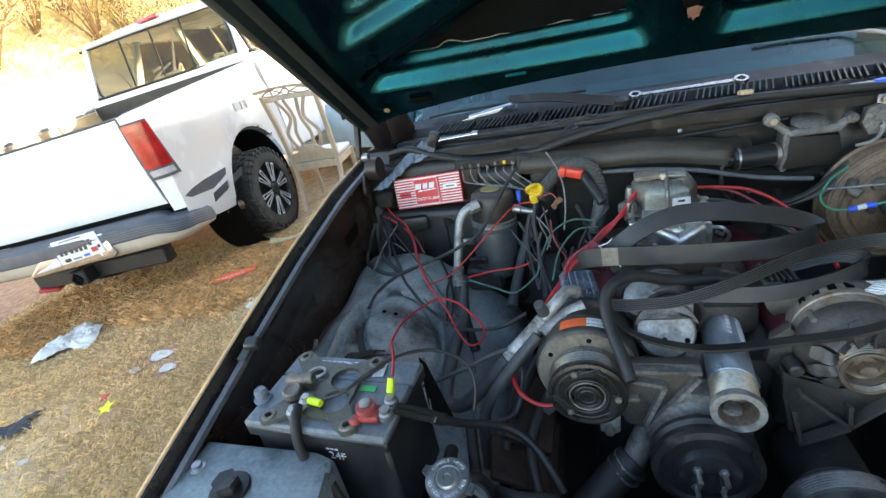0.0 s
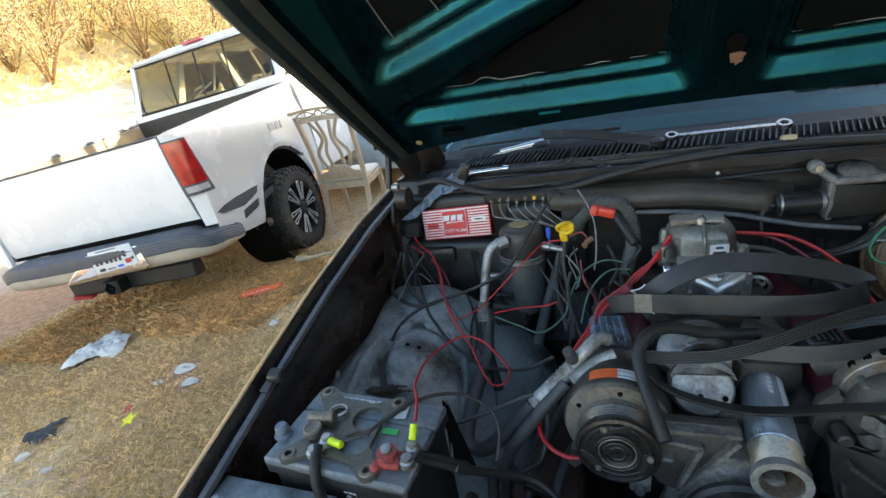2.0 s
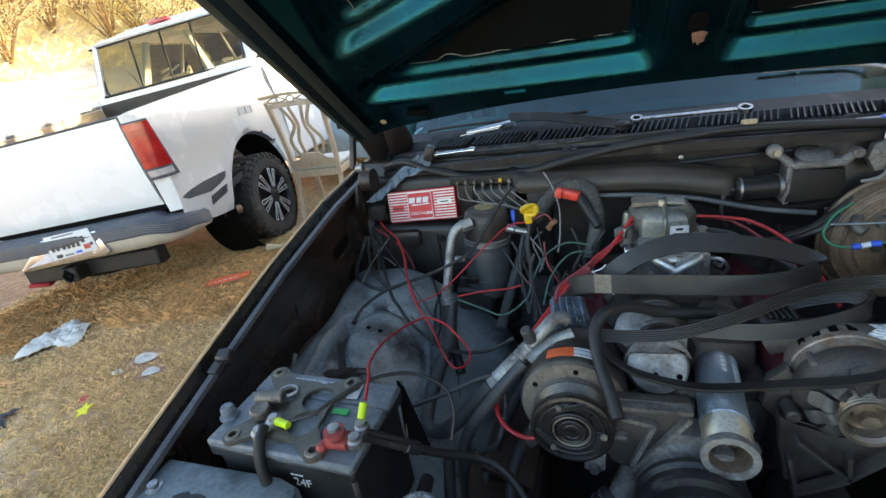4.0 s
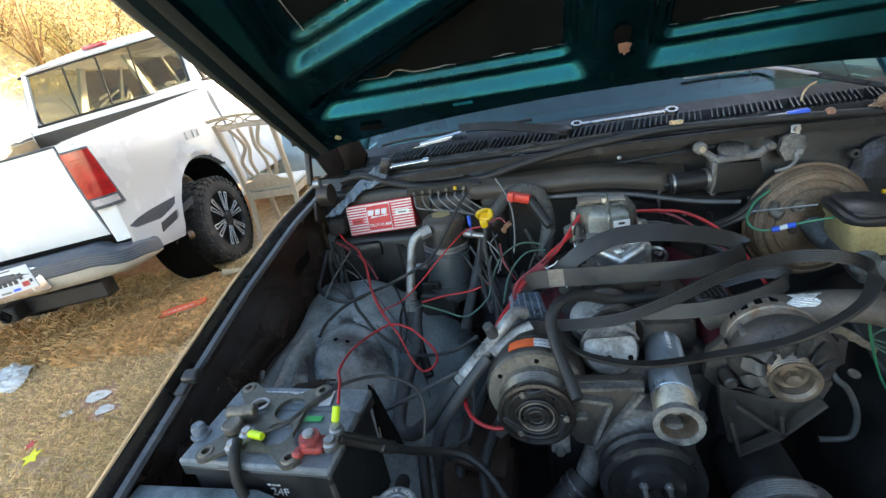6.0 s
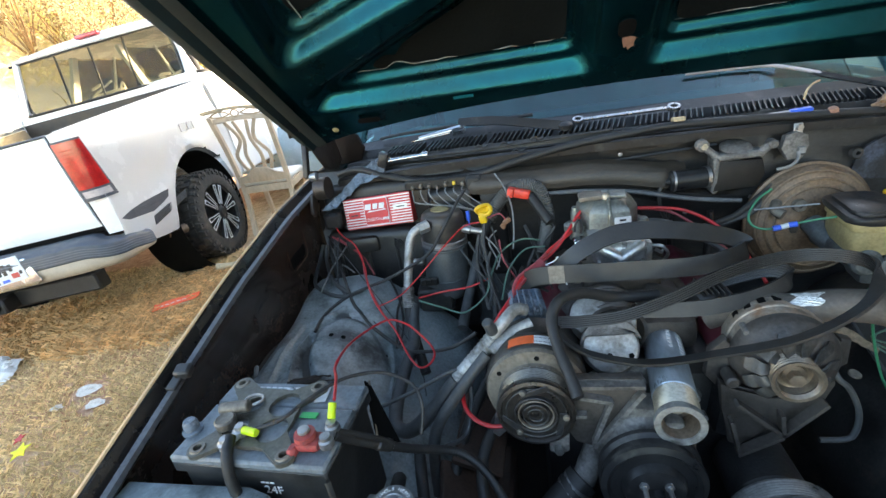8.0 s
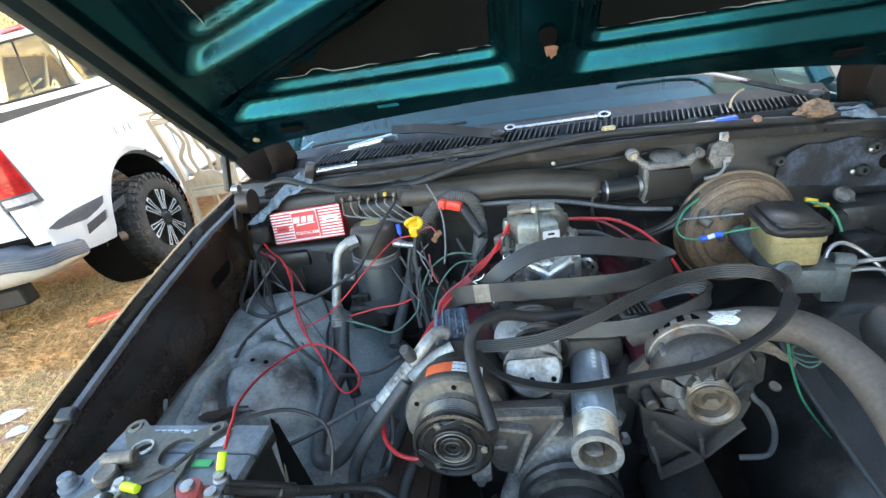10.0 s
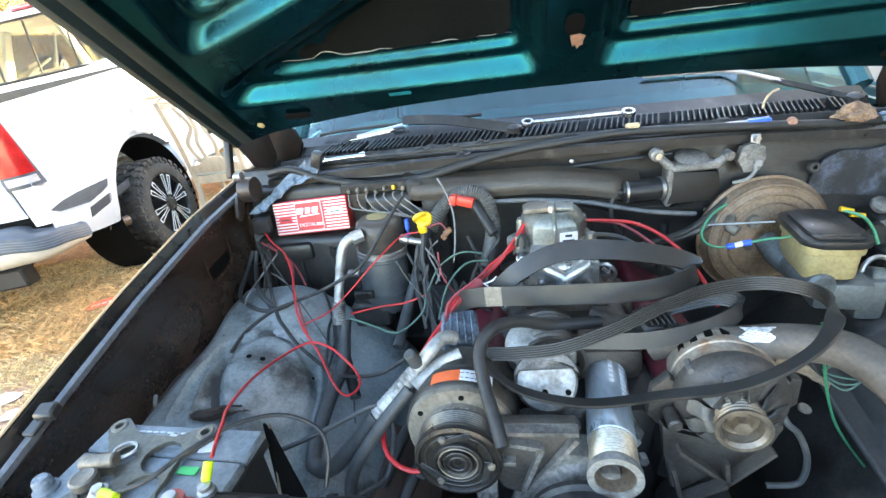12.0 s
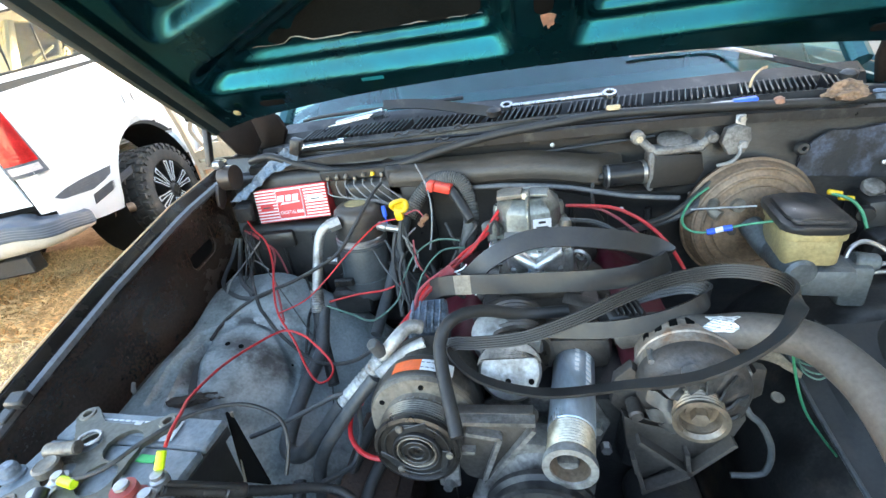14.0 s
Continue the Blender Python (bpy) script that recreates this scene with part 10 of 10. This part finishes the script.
# wheels
def wheel(x, y, s):
    bm = B()
    W = 0.27
    tyre = [(0.262, 0.0), (0.275, -0.004), (0.33, -0.006), (0.365, 0.006), (0.383, 0.028), (0.386, 0.05), (0.386, W - 0.05), (0.383, W - 0.028), (0.365, W - 0.006), (0.33, W + 0.006), (0.262, W)]
    lathe(bm, (x, y, WR), (-s, 0, 0), tyre, 48, False)
    w = part("wheel", bm, M_TYRE, wt, "black wheel with a chunky off-road tyre")
    bm = B()
    for k in range(34):
        for row, (h0, h1, off) in enumerate(((0.0, 0.05, 0), (0.065, 0.125, 0.5), (0.145, 0.205, 0), (0.22, 0.27, 0.5))):
            a = 2 * math.pi * (k + off) / 34
            r0, r1 = 0.378, 0.399
            d, t = Vector((0, math.cos(a), math.sin(a))), Vector((0, -math.sin(a), math.cos(a)))
            ww = 0.024
            c = Vector((x, y, WR))
            vs = []
            for rr in (r0, r1):
                for hh, tt in ((h0, -ww), (h1, -ww + 0.012 * (1 if row % 2 else -1)), (h1, ww + 0.012 * (1 if row % 2 else -1)), (h0, ww)):
                    inset = 0.86 if rr == r1 else 1
                    vs.append(bm.verts.new(c + d * rr + t * tt * inset + Vector((-s * (hh if rr == r0 else (h0 + h1) / 2 + (hh - (h0 + h1) / 2) * 0.9), 0, 0))))
            for f in ((4, 5, 6, 7), (0, 1, 5, 4), (1, 2, 6, 5), (2, 3, 7, 6), (3, 0, 4, 7)):
                bm.faces.new([vs[i] for i in f])
        a = 2 * math.pi * k / 34
        d, t = Vector((0, math.cos(a), math.sin(a))), Vector((0, -math.sin(a), math.cos(a)))
        box(bm, Vector((x + s * 0.004, y, WR)) + d * 0.362, (0.012, 0.03 if k % 2 else 0.018, 0.034), (math.degrees(a) - 90, 0, 0), 0.003)
    part("tread", bm, M_TYRE, w, "chunky tread blocks")
    bm = B()
    lathe(bm, (x, y, WR), (-s, 0, 0), [(0.262, 0.0), (0.258, 0.012), (0.245, 0.02), (0.235, 0.10), (0.10, 0.11), (0, 0.11)], 40, False)
    part("rim_barrel", bm, M_PLASTIC, w, "gloss black rim")
    for k in range(6):
        a0 = 2 * math.pi * k / 6 + 0.2
        for q in (-1, 1):
            a = a0 + q * 0.17
            bm = B()
            d, t = Vector((0, math.cos(a), math.sin(a))), Vector((0, -math.sin(a), math.cos(a)))
            prism(bm, [(0.05, -0.012), (0.15, -0.011), (0.25, -0.020), (0.25, 0.020), (0.15, 0.011), (0.05, 0.012)], Vector((x - s * 0.03, y, WR)), d, t, (0.022 if d.cross(t).x * s > 0 else -0.022), 0.003)
            part("spoke", bm, M_PLASTIC, w)
            for e in (-1, 1):
                bm = B()
                prism(bm, [(0.075, e * 0.0075), (0.16, e * 0.0075), (0.240, e * 0.0155), (0.240, e * 0.022), (0.155, e * 0.0135), (0.075, e * 0.0125)], Vector((x - s * 0.0065, y, WR)), d, t, (0.004 if d.cross(t).x * s > 0 else -0.004))
                part("milled_edge", bm, M_MILLED, w, "bright machined spoke edge")
            bm = B()
            prism(bm, [(0.240, -0.021), (0.251, -0.019), (0.251, 0.019), (0.240, 0.021)], Vector((x - s * 0.0065, y, WR)), d, t, (0.004 if d.cross(t).x * s > 0 else -0.004))
            part("milled_tip", bm, M_MILLED, w, "bright machined spoke tip")
    bm = B()
    lathe(bm, (x, y, WR), (-s, 0, 0), [(0, -0.004), (0.035, -0.004), (0.042, 0.002), (0.06, 0.012), (0.065, 0.05)], 24)
    part("hub_cap", bm, M_PLASTIC, w)
    hub = Vector((x, y, WR)) - ORG[wt]
    for ob in [w] + list(w.children):
        for v in ob.data.vertices:
            v.co = hub + (v.co - hub) * 0.90 + Vector((0, 0.06, -0.04))


wheel(WX + 0.005, WY, 1)
wheel(-WX - 0.005, WY, -1)
wheel(WX, WY + 3.0, 1)
wheel(-WX, WY + 3.0, -1)
bm = B()
cyl(bm, (-0.8, WY, WR), (0.8, WY, WR), 0.05, seg=14)
lathe(bm, (0, WY - 0.15, WR), (0, 1, 0), [(0, 0), (0.1, 0.02), (0.14, 0.1), (0.14, 0.2), (0.1, 0.28), (0, 0.3)], 20)
for s in (-1, 1):
    box(bm, (s * 0.5, WY + 0.6, 0.56), (0.08, 3.2, 0.14), (0, 0, 0), 0.01)
part("axle_and_frame", bm, M_ENGINE, wt)

# ---- chair ----
def place(x, y):
    return ground_z(x, y)


def chair(m):
    """A carved dining chair; built at the origin, back at y = 0, seat towards +y."""
    ob = new("dining_chair")
    ORG[ob] = Vector((0, 0, 0))
    tagged(ob, "cream-painted wooden dining chair with a pierced back", "chair")

    def raked(name, bm, material, parent, label=""):
        for v in bm.verts:
            v.co.y -= 0.129 * v.co.z
        return part(name, bm, material, parent, label)
    for s in (-1, 1):
        bm = B()
        pts = [(s * 0.195, -0.12, 0.0), (s * 0.20, -0.03, 0.25), (s * 0.205, 0.0, 0.45), (s * 0.212, -0.03, 0.75), (s * 0.225, -0.10, 1.06)]
        ribbon(bm, pts, [(1, 0, 0)] * 5, 0.035, 0.038, 6, False)
        raked("back_leg", bm, M_CHAIR, ob)
        bm = B()
        ribbon(bm, [(s * 0.205, 0.44, 0.0), (s * 0.21, 0.43, 0.22), (s * 0.21, 0.42, 0.44)], [(1, 0, 0)] * 3, 0.038, 0.038, 6, False)
        raked("front_leg", bm, M_CHAIR, ob)
        bm = B()
        box(bm, (s * 0.205, 0.21, 0.41), (0.024, 0.40, 0.06), (0, 0, 0), 0.004)
        raked("side_rail", bm, M_CHAIR, ob)
    for y in (0.0, 0.425):
        bm = B()
        box(bm, (0, y, 0.41), (0.40, 0.024, 0.065), (0, 0, 0), 0.004)
        raked("seat_rail", bm, M_CHAIR, ob)
    bm = B()
    ribbon(bm, [(-0.215, -0.092, 1.02), (0, -0.118, 1.035), (0.215, -0.092, 1.02)], [(0, 0.3, 1)] * 3, 0.035, 0.024, 8, False)
    raked("lower_crest", bm, M_CHAIR, ob)
    bm = B()
    ribbon(bm, [(-0.255, -0.112, 1.09), (-0.245, -0.115, 1.095), (0, -0.145, 1.115), (0.245, -0.115, 1.095)], [(0, 0.3, 1)] * 4, 0.018, 0.026, 8, False)
    raked("top_rail", bm, M_BONE, ob, "worn top rail")
    bm = B()
    for s in (-1, 1):
        tube(bm, [(s * 0.04, -0.13, 1.07), (s * 0.12, -0.122, 1.095), (s * 0.21, -0.108, 1.062), (s * 0.12, -0.12, 1.05), (s * 0.04, -0.13, 1.07)], 0.006, 6, 5)
    tube(bm, [(0.032 * math.cos(a), -0.132, 1.072 + 0.026 * math.sin(a)) for a in (0, 1, 2, 3, 4, 5)], 0.006, 6, 5, closed=True)
    raked("crest_scroll", bm, M_BONE, ob, "pierced scroll between the top rails")
    for k, x in enumerate((-0.11, -0.05, 0.05, 0.11)):
        bm = B()
        s = 1 if x > 0 else -1
        ribbon(bm, [(x * 0.9, -0.015, 0.58), (x * 1.25, -0.045, 0.72), (x * 0.55, -0.065, 0.86), (x * 1.1, -0.10, 1.01)], [(1, 0, 0)] * 4, 0.028, 0.012, 8, False)
        raked("splat", bm, M_CHAIR, ob)
    bm = B()
    prism(bm, [(-0.20, 0.0), (0.20, 0.0), (0.20, 0.06), (0.12, 0.075), (0.06, 0.13), (-0.06, 0.13), (-0.12, 0.075), (-0.20, 0.06)], (0, 0.0, 0.475), (1, 0, 0), (0, -0.12, 1), 0.018, 0.003)
    raked("lower_splat", bm, M_CHAIR, ob)
    bm = B()
    box(bm, (0, 0.22, 0.468), (0.43, 0.44, 0.055), (0, 0, 0), 0.024, 3)
    raked("cushion", bm, M_CUSHION, ob, "pale padded seat")
    ob.matrix_world = m
    return ob


cx, cy = -2.552, 4.006
chair(pose(cx, cy, place(cx, cy) + 0.012, 0, 1.4, 10.6))

# ---- pale blue car further off ----
car = thing("car", (-3.0, 8.0, 0.2), "pale blue and white car parked beyond the chair", "car")
bm = B()
prof = [(-2.0, 0.35), (-2.05, 0.65), (-1.95, 0.85), (-1.2, 0.95), (-0.5, 1.4), (0.7, 1.42), (1.5, 0.98), (2.1, 0.9), (2.15, 0.4)]
prism(bm, prof, (-3.4, 7.4, 0.05), (0.25, 1, 0), (0, 0, 1), 1.7, 0.08)
part("body", bm, M_CAR2, car, "pale blue body")
bm = B()
prism(bm, [(-1.05, 0.97), (-0.45, 1.35), (0.65, 1.36), (1.3, 1.0)], (-3.42, 7.4, 0.06), (0.25, 1, 0), (0, 0, 1), 1.74)
part("windows", bm, M_DASH, car)
for yy in (6.1, 8.7):
    for xx in (-3.65 if yy < 7 else -3.0, -1.95 if yy < 7 else -1.3):
        bm = B()
        lathe(bm, (xx, yy, 0.45), (1, 0, 0), [(0, 0), (0.2, 0), (0.32, 0.02), (0.33, 0.1), (0.32, 0.18), (0, 0.2)], 28)
        part("wheel", bm, M_TYRE, car)
for xx in (-3.5, -2.3):
    bm = B()
    lathe(bm, (xx, 5.35, 0.78), (-0.2, -1, 0), [(0, 0.03), (0.05, 0.03), (0.085, 0.0), (0.09, -0.05)], 20)
    part("headlight", bm, M_CLEARLENS, car)
bm = B()
box(bm, (-2.9, 5.33, 0.6), (1.3, 0.06, 0.14), (0, 0, 8), 0.02)
part("grille", bm, M_CHROME, car)

# ---- litter on the ground ----
def rag(name, c, w, h, rot, height, seed, material, label, category, cut=None):
    bm = B()
    n = 36
    ca, sa = math.cos(radians(rot)), math.sin(radians(rot))

    def f(u, v):
        a, b = (u - 0.5), (v - 0.5)
        ang = math.atan2(b, a)
        edge = 1 + 0.22 * math.sin(3 * ang + seed) + 0.12 * math.sin(5 * ang + 2 * seed)
        x, y = a * w * edge, b * h * edge
        p = Vector((x * 9, y * 9, seed))
        z = height * (0.35 + 0.9 * abs(noise.noise(p)) + 0.5 * abs(noise.noise(p * 2.7))) * (1 - smoothstep(0.35, 0.72, math.hypot(a, b)))
        X, Y = c[0] + x * ca - y * sa, c[1] + x * sa + y * ca
        return Vector((X, Y, ground_z(X, Y) + 0.006 + z))
    sheet(bm, n, n, f, 0.003)
    return solo(name, bm, material, label, category)


rag("cloth_rag", (-3.47, 2.05), 0.34, 0.34, 20, 0.06, 2.3, M_BAG, "crumpled thin white cloth on the grass", "cloth")
rag("dark_rag", (-2.88, 1.34), 0.14, 0.13, 40, 0.05, 5.1, M_DARKCLOTH, "small crumpled dark rag on the grass", "cloth")
gx, gy = -2.62, 2.68
bm = B()
prism(bm, [(-0.15, -0.05), (0.11, -0.055), (0.15, -0.03), (0.15, 0.04), (0.02, 0.045), (0.0, 0.055), (-0.14, 0.05)], (gx, gy, ground_z(gx, gy) + 0.040), (0.86, 0.5, 0.05), (-0.5, 0.86, 0), 0.004)
card = solo("card", bm, M_ORANGECARD, "bright orange card lying on the grass", "card")
bm = B()
for k in range(5):
    prism(bm, [(-0.10 + 0.036 * k, -0.018), (-0.074 + 0.036 * k, -0.018), (-0.074 + 0.036 * k, -0.008), (-0.10 + 0.036 * k, -0.008)], (gx, gy, ground_z(gx, gy) + 0.0445), (0.86, 0.5, 0.05), (-0.5, 0.86, 0), 0.0008)
part("print_bars", bm, M_WHITE, card)
for k, (x, y, r) in enumerate(((-2.46, 1.84, 0.075), (-2.31, 1.74, 0.055), (-2.52, 1.72, 0.04))):
    bm = B()
    z = ground_z(x, y)
    sheet(bm, 14, 14, lambda u, v: (lambda a, rr: Vector((x + rr * math.cos(a), y + rr * 0.75 * math.sin(a), z + 0.012 + 0.014 * (1 - v) * (0.6 + noise.noise(Vector((u * 4, v * 4, k)))))))(2 * math.pi * u, 0.85 * r * v * (1 + 0.12 * math.sin(3 * 2 * math.pi * u + k) + 0.08 * math.sin(7 * 2 * math.pi * u + 2 * k))))
    solo("flat_stone", bm, M_STONE, "pale flat stone sunk in the dirt", "stone", "flat stones")
bm = B()
x, y = -2.36, 1.435
out = []
for i in range(10):
    a, r = 2 * math.pi * i / 10, (0.045 if i % 2 else 0.022)
    out.append((r * math.cos(a), r * math.sin(a)))
prism(bm, out, (x, y, ground_z(x, y) + 0.045), (1, 0.2, 0.1), (-0.2, 1, 0.25), 0.003)
solo("leaf", bm, M_LEAFY, "bright yellow fallen leaf", "leaf")
bm = B()
x, y = -2.45, 1.50
prism(bm, [(0.6 * a, 0.6 * b) for a, b in out], (x, y, ground_z(x, y) + 0.045), (1, 0.2, 0.1), (-0.2, 1, 0.25), 0.003)
solo("leaf", bm, M_RED, "small red scrap on the grass", "leaf")
for k, (x, y, r) in enumerate(((-2.80, 1.20, 0.028), (-2.55, 1.16, 0.02), (-2.2, 2.3, 0.03), (-2.15, 2.9, 0.025))):
    bm = B()
    bmesh.ops.create_icosphere(bm, subdivisions=3, radius=r, matrix=Matrix.Translation((x, y, ground_z(x, y) + r * 0.4)))
    for v in bm.verts:
        c = Vector((x, y, ground_z(x, y) + r * 0.4))
        v.co = c + (v.co - c) * (1 + 0.35 * noise.noise(v.co * 40))
        v.co.z = c.z + (v.co.z - c.z) * 0.6
    solo("stone", bm, M_STONE, "small pale stone in the grass", "stone", "stones")
bm = B()
a = Vector((-2.62, 3.15, 0))
pts = [a, a + Vector((0.10, 0.03, 0)), a + Vector((0.26, 0.12, 0)), a + Vector((0.40, 0.20, 0))]
pts = [Vector((p.x, p.y, ground_z(p.x, p.y) + 0.05)) for p in pts]
tube(bm, pts, [0.035, 0.018, 0.013, 0.010], 10, 6)
solo("stick", bm, M_BONE, "pale weathered stick lying beside the tyre", "stick")

# ---- brush on the hillside ----
M_TWIG = mat("dry_brown_twigs", (0.30, 0.18, 0.08), 0.8, var=0.3, scale=4, bump=0)
M_BRUSH = mat("golden_dry_leaves", (0.88, 0.78, 0.48), 0.7, var=0.25, scale=3, island=0.35, bump=0)
M_BRUSHG = mat("olive_dry_leaves", (0.80, 0.76, 0.36), 0.7, var=0.25, scale=3, island=0.35, bump=0)


def translucent(m, colour, share):
    """Lets light through thin leaves."""
    n, l = m.node_tree.nodes, m.node_tree.links
    tr = n.new("ShaderNodeBsdfTranslucent")
    tr.inputs["Color"].default_value = (*colour, 1)
    mx = n.new("ShaderNodeMixShader")
    mx.inputs["Fac"].default_value = share
    l.new(n["Principled BSDF"].outputs[0], mx.inputs[1])
    l.new(tr.outputs[0], mx.inputs[2])
    l.new(mx.outputs[0], n["Material Output"].inputs["Surface"])


translucent(M_BRUSH, (0.97, 0.90, 0.60), 0.6)
translucent(M_BRUSHG, (0.95, 0.92, 0.45), 0.6)
translucent(M_STRAW, (0.6, 0.46, 0.2), 0.4)


def bush(c, r, h, seed, leaves):
    rng = random.Random(seed)
    z = ground_z(c[0], c[1]) - 0.05
    ob = thing("bush", (c[0], c[1], z), "golden dry brushy shrub on the hillside", "shrub", "hillside shrubs")
    bm = B()
    tips = []
    for k in range(10):
        a, q = rng.uniform(0, 6.28), rng.uniform(0.35, 1.0)
        e = Vector((c[0] + r * q * math.cos(a), c[1] + r * q * math.sin(a), z + h * rng.uniform(0.55, 1.0)))
        s = Vector((c[0], c[1], z))
        mid = s.lerp(e, 0.5) + Vector((rng.uniform(-0.15, 0.15), rng.uniform(-0.15, 0.15), 0.12 * h))
        tube(bm, [s, mid, e], [0.026, 0.016, 0.006], 4, 4)
        for t in (0.3, 0.5, 0.65, 0.8, 0.95):
            b = s.lerp(mid, t * 2) if t < 0.5 else mid.lerp(e, t * 2 - 1)
            f = b + Vector((rng.uniform(-0.6, 0.6), rng.uniform(-0.6, 0.6), rng.uniform(0.0, 0.5))) * 0.6 * r
            tube(bm, [b, b.lerp(f, 0.5) + Vector((0, 0, 0.06)), f], [0.011, 0.008, 0.004], 3, 3)
            tips.append((b, f))
        tips.append((mid, e))
    tagged(part("twigwork", bm, M_TWIG, ob), kind="stuff")
    verts, faces = [], []
    o = -Vector(ORG[ob])
    for i in range(leaves):
        a, b = rng.choice(tips)
        p = a.lerp(b, rng.uniform(0.1, 1.15)) + Vector((rng.gauss(0, 0.13), rng.gauss(0, 0.13), rng.gauss(0, 0.11))) * r + o
        d = Vector((rng.gauss(0, 1), rng.gauss(0, 1), rng.gauss(0, 0.8))).normalized()
        e = d.orthogonal().normalized()
        L, W = rng.uniform(0.02, 0.055), rng.uniform(0.006, 0.014)
        k = len(verts)
        verts += [p, p + d * L * 0.5 + e * W, p + d * L, p + d * L * 0.5 - e * W]
        faces.append((k, k + 1, k + 2, k + 3))
    me = bpy.data.meshes.new("leaves")
    me.from_pydata([tuple(v) for v in verts], [], faces)
    me.materials.append(M_BRUSH if rng.random() < 0.75 else M_BRUSHG)
    lv = new("leaves", me)
    lv.parent = ob
    tagged(lv, kind="stuff")


rng = random.Random(21)
spots = []
while len(spots) < 105:
    x, y = rng.uniform(-15, -5.0), rng.uniform(4.0, 16)
    if 12.8 < 0.44 * y - 0.9 * x < 17.5 and all(math.hypot(x - a, y - b) > 0.55 for a, b in spots) and not (-6 < x < 0 and y < 9.5):
        spots.append((x, y))
while len(spots) < 128:
    x, y = rng.uniform(-8.8, -5.2), rng.uniform(8.0, 13.0)
    if 9.3 < 0.44 * y - 0.9 * x < 12.8 and all(math.hypot(x - a, y - b) > 0.5 for a, b in spots):
        spots.append((x, y))
for k, (x, y) in enumerate(spots):
    bush((x, y), rng.uniform(0.8, 1.4), rng.uniform(1.3, 2.4), 100 + k, 2600)
blades("hillside_grass", 50000, ((-17, -4), (3, 19)), 0.06, 0.24, 0.004, 11, M_BRUSH, "tall pale dry grass covering the hillside", lambda x, y, r: 0.44 * y - 0.9 * x > 12.4 + 0.5 * noise.noise(Vector((x, y, 0))))
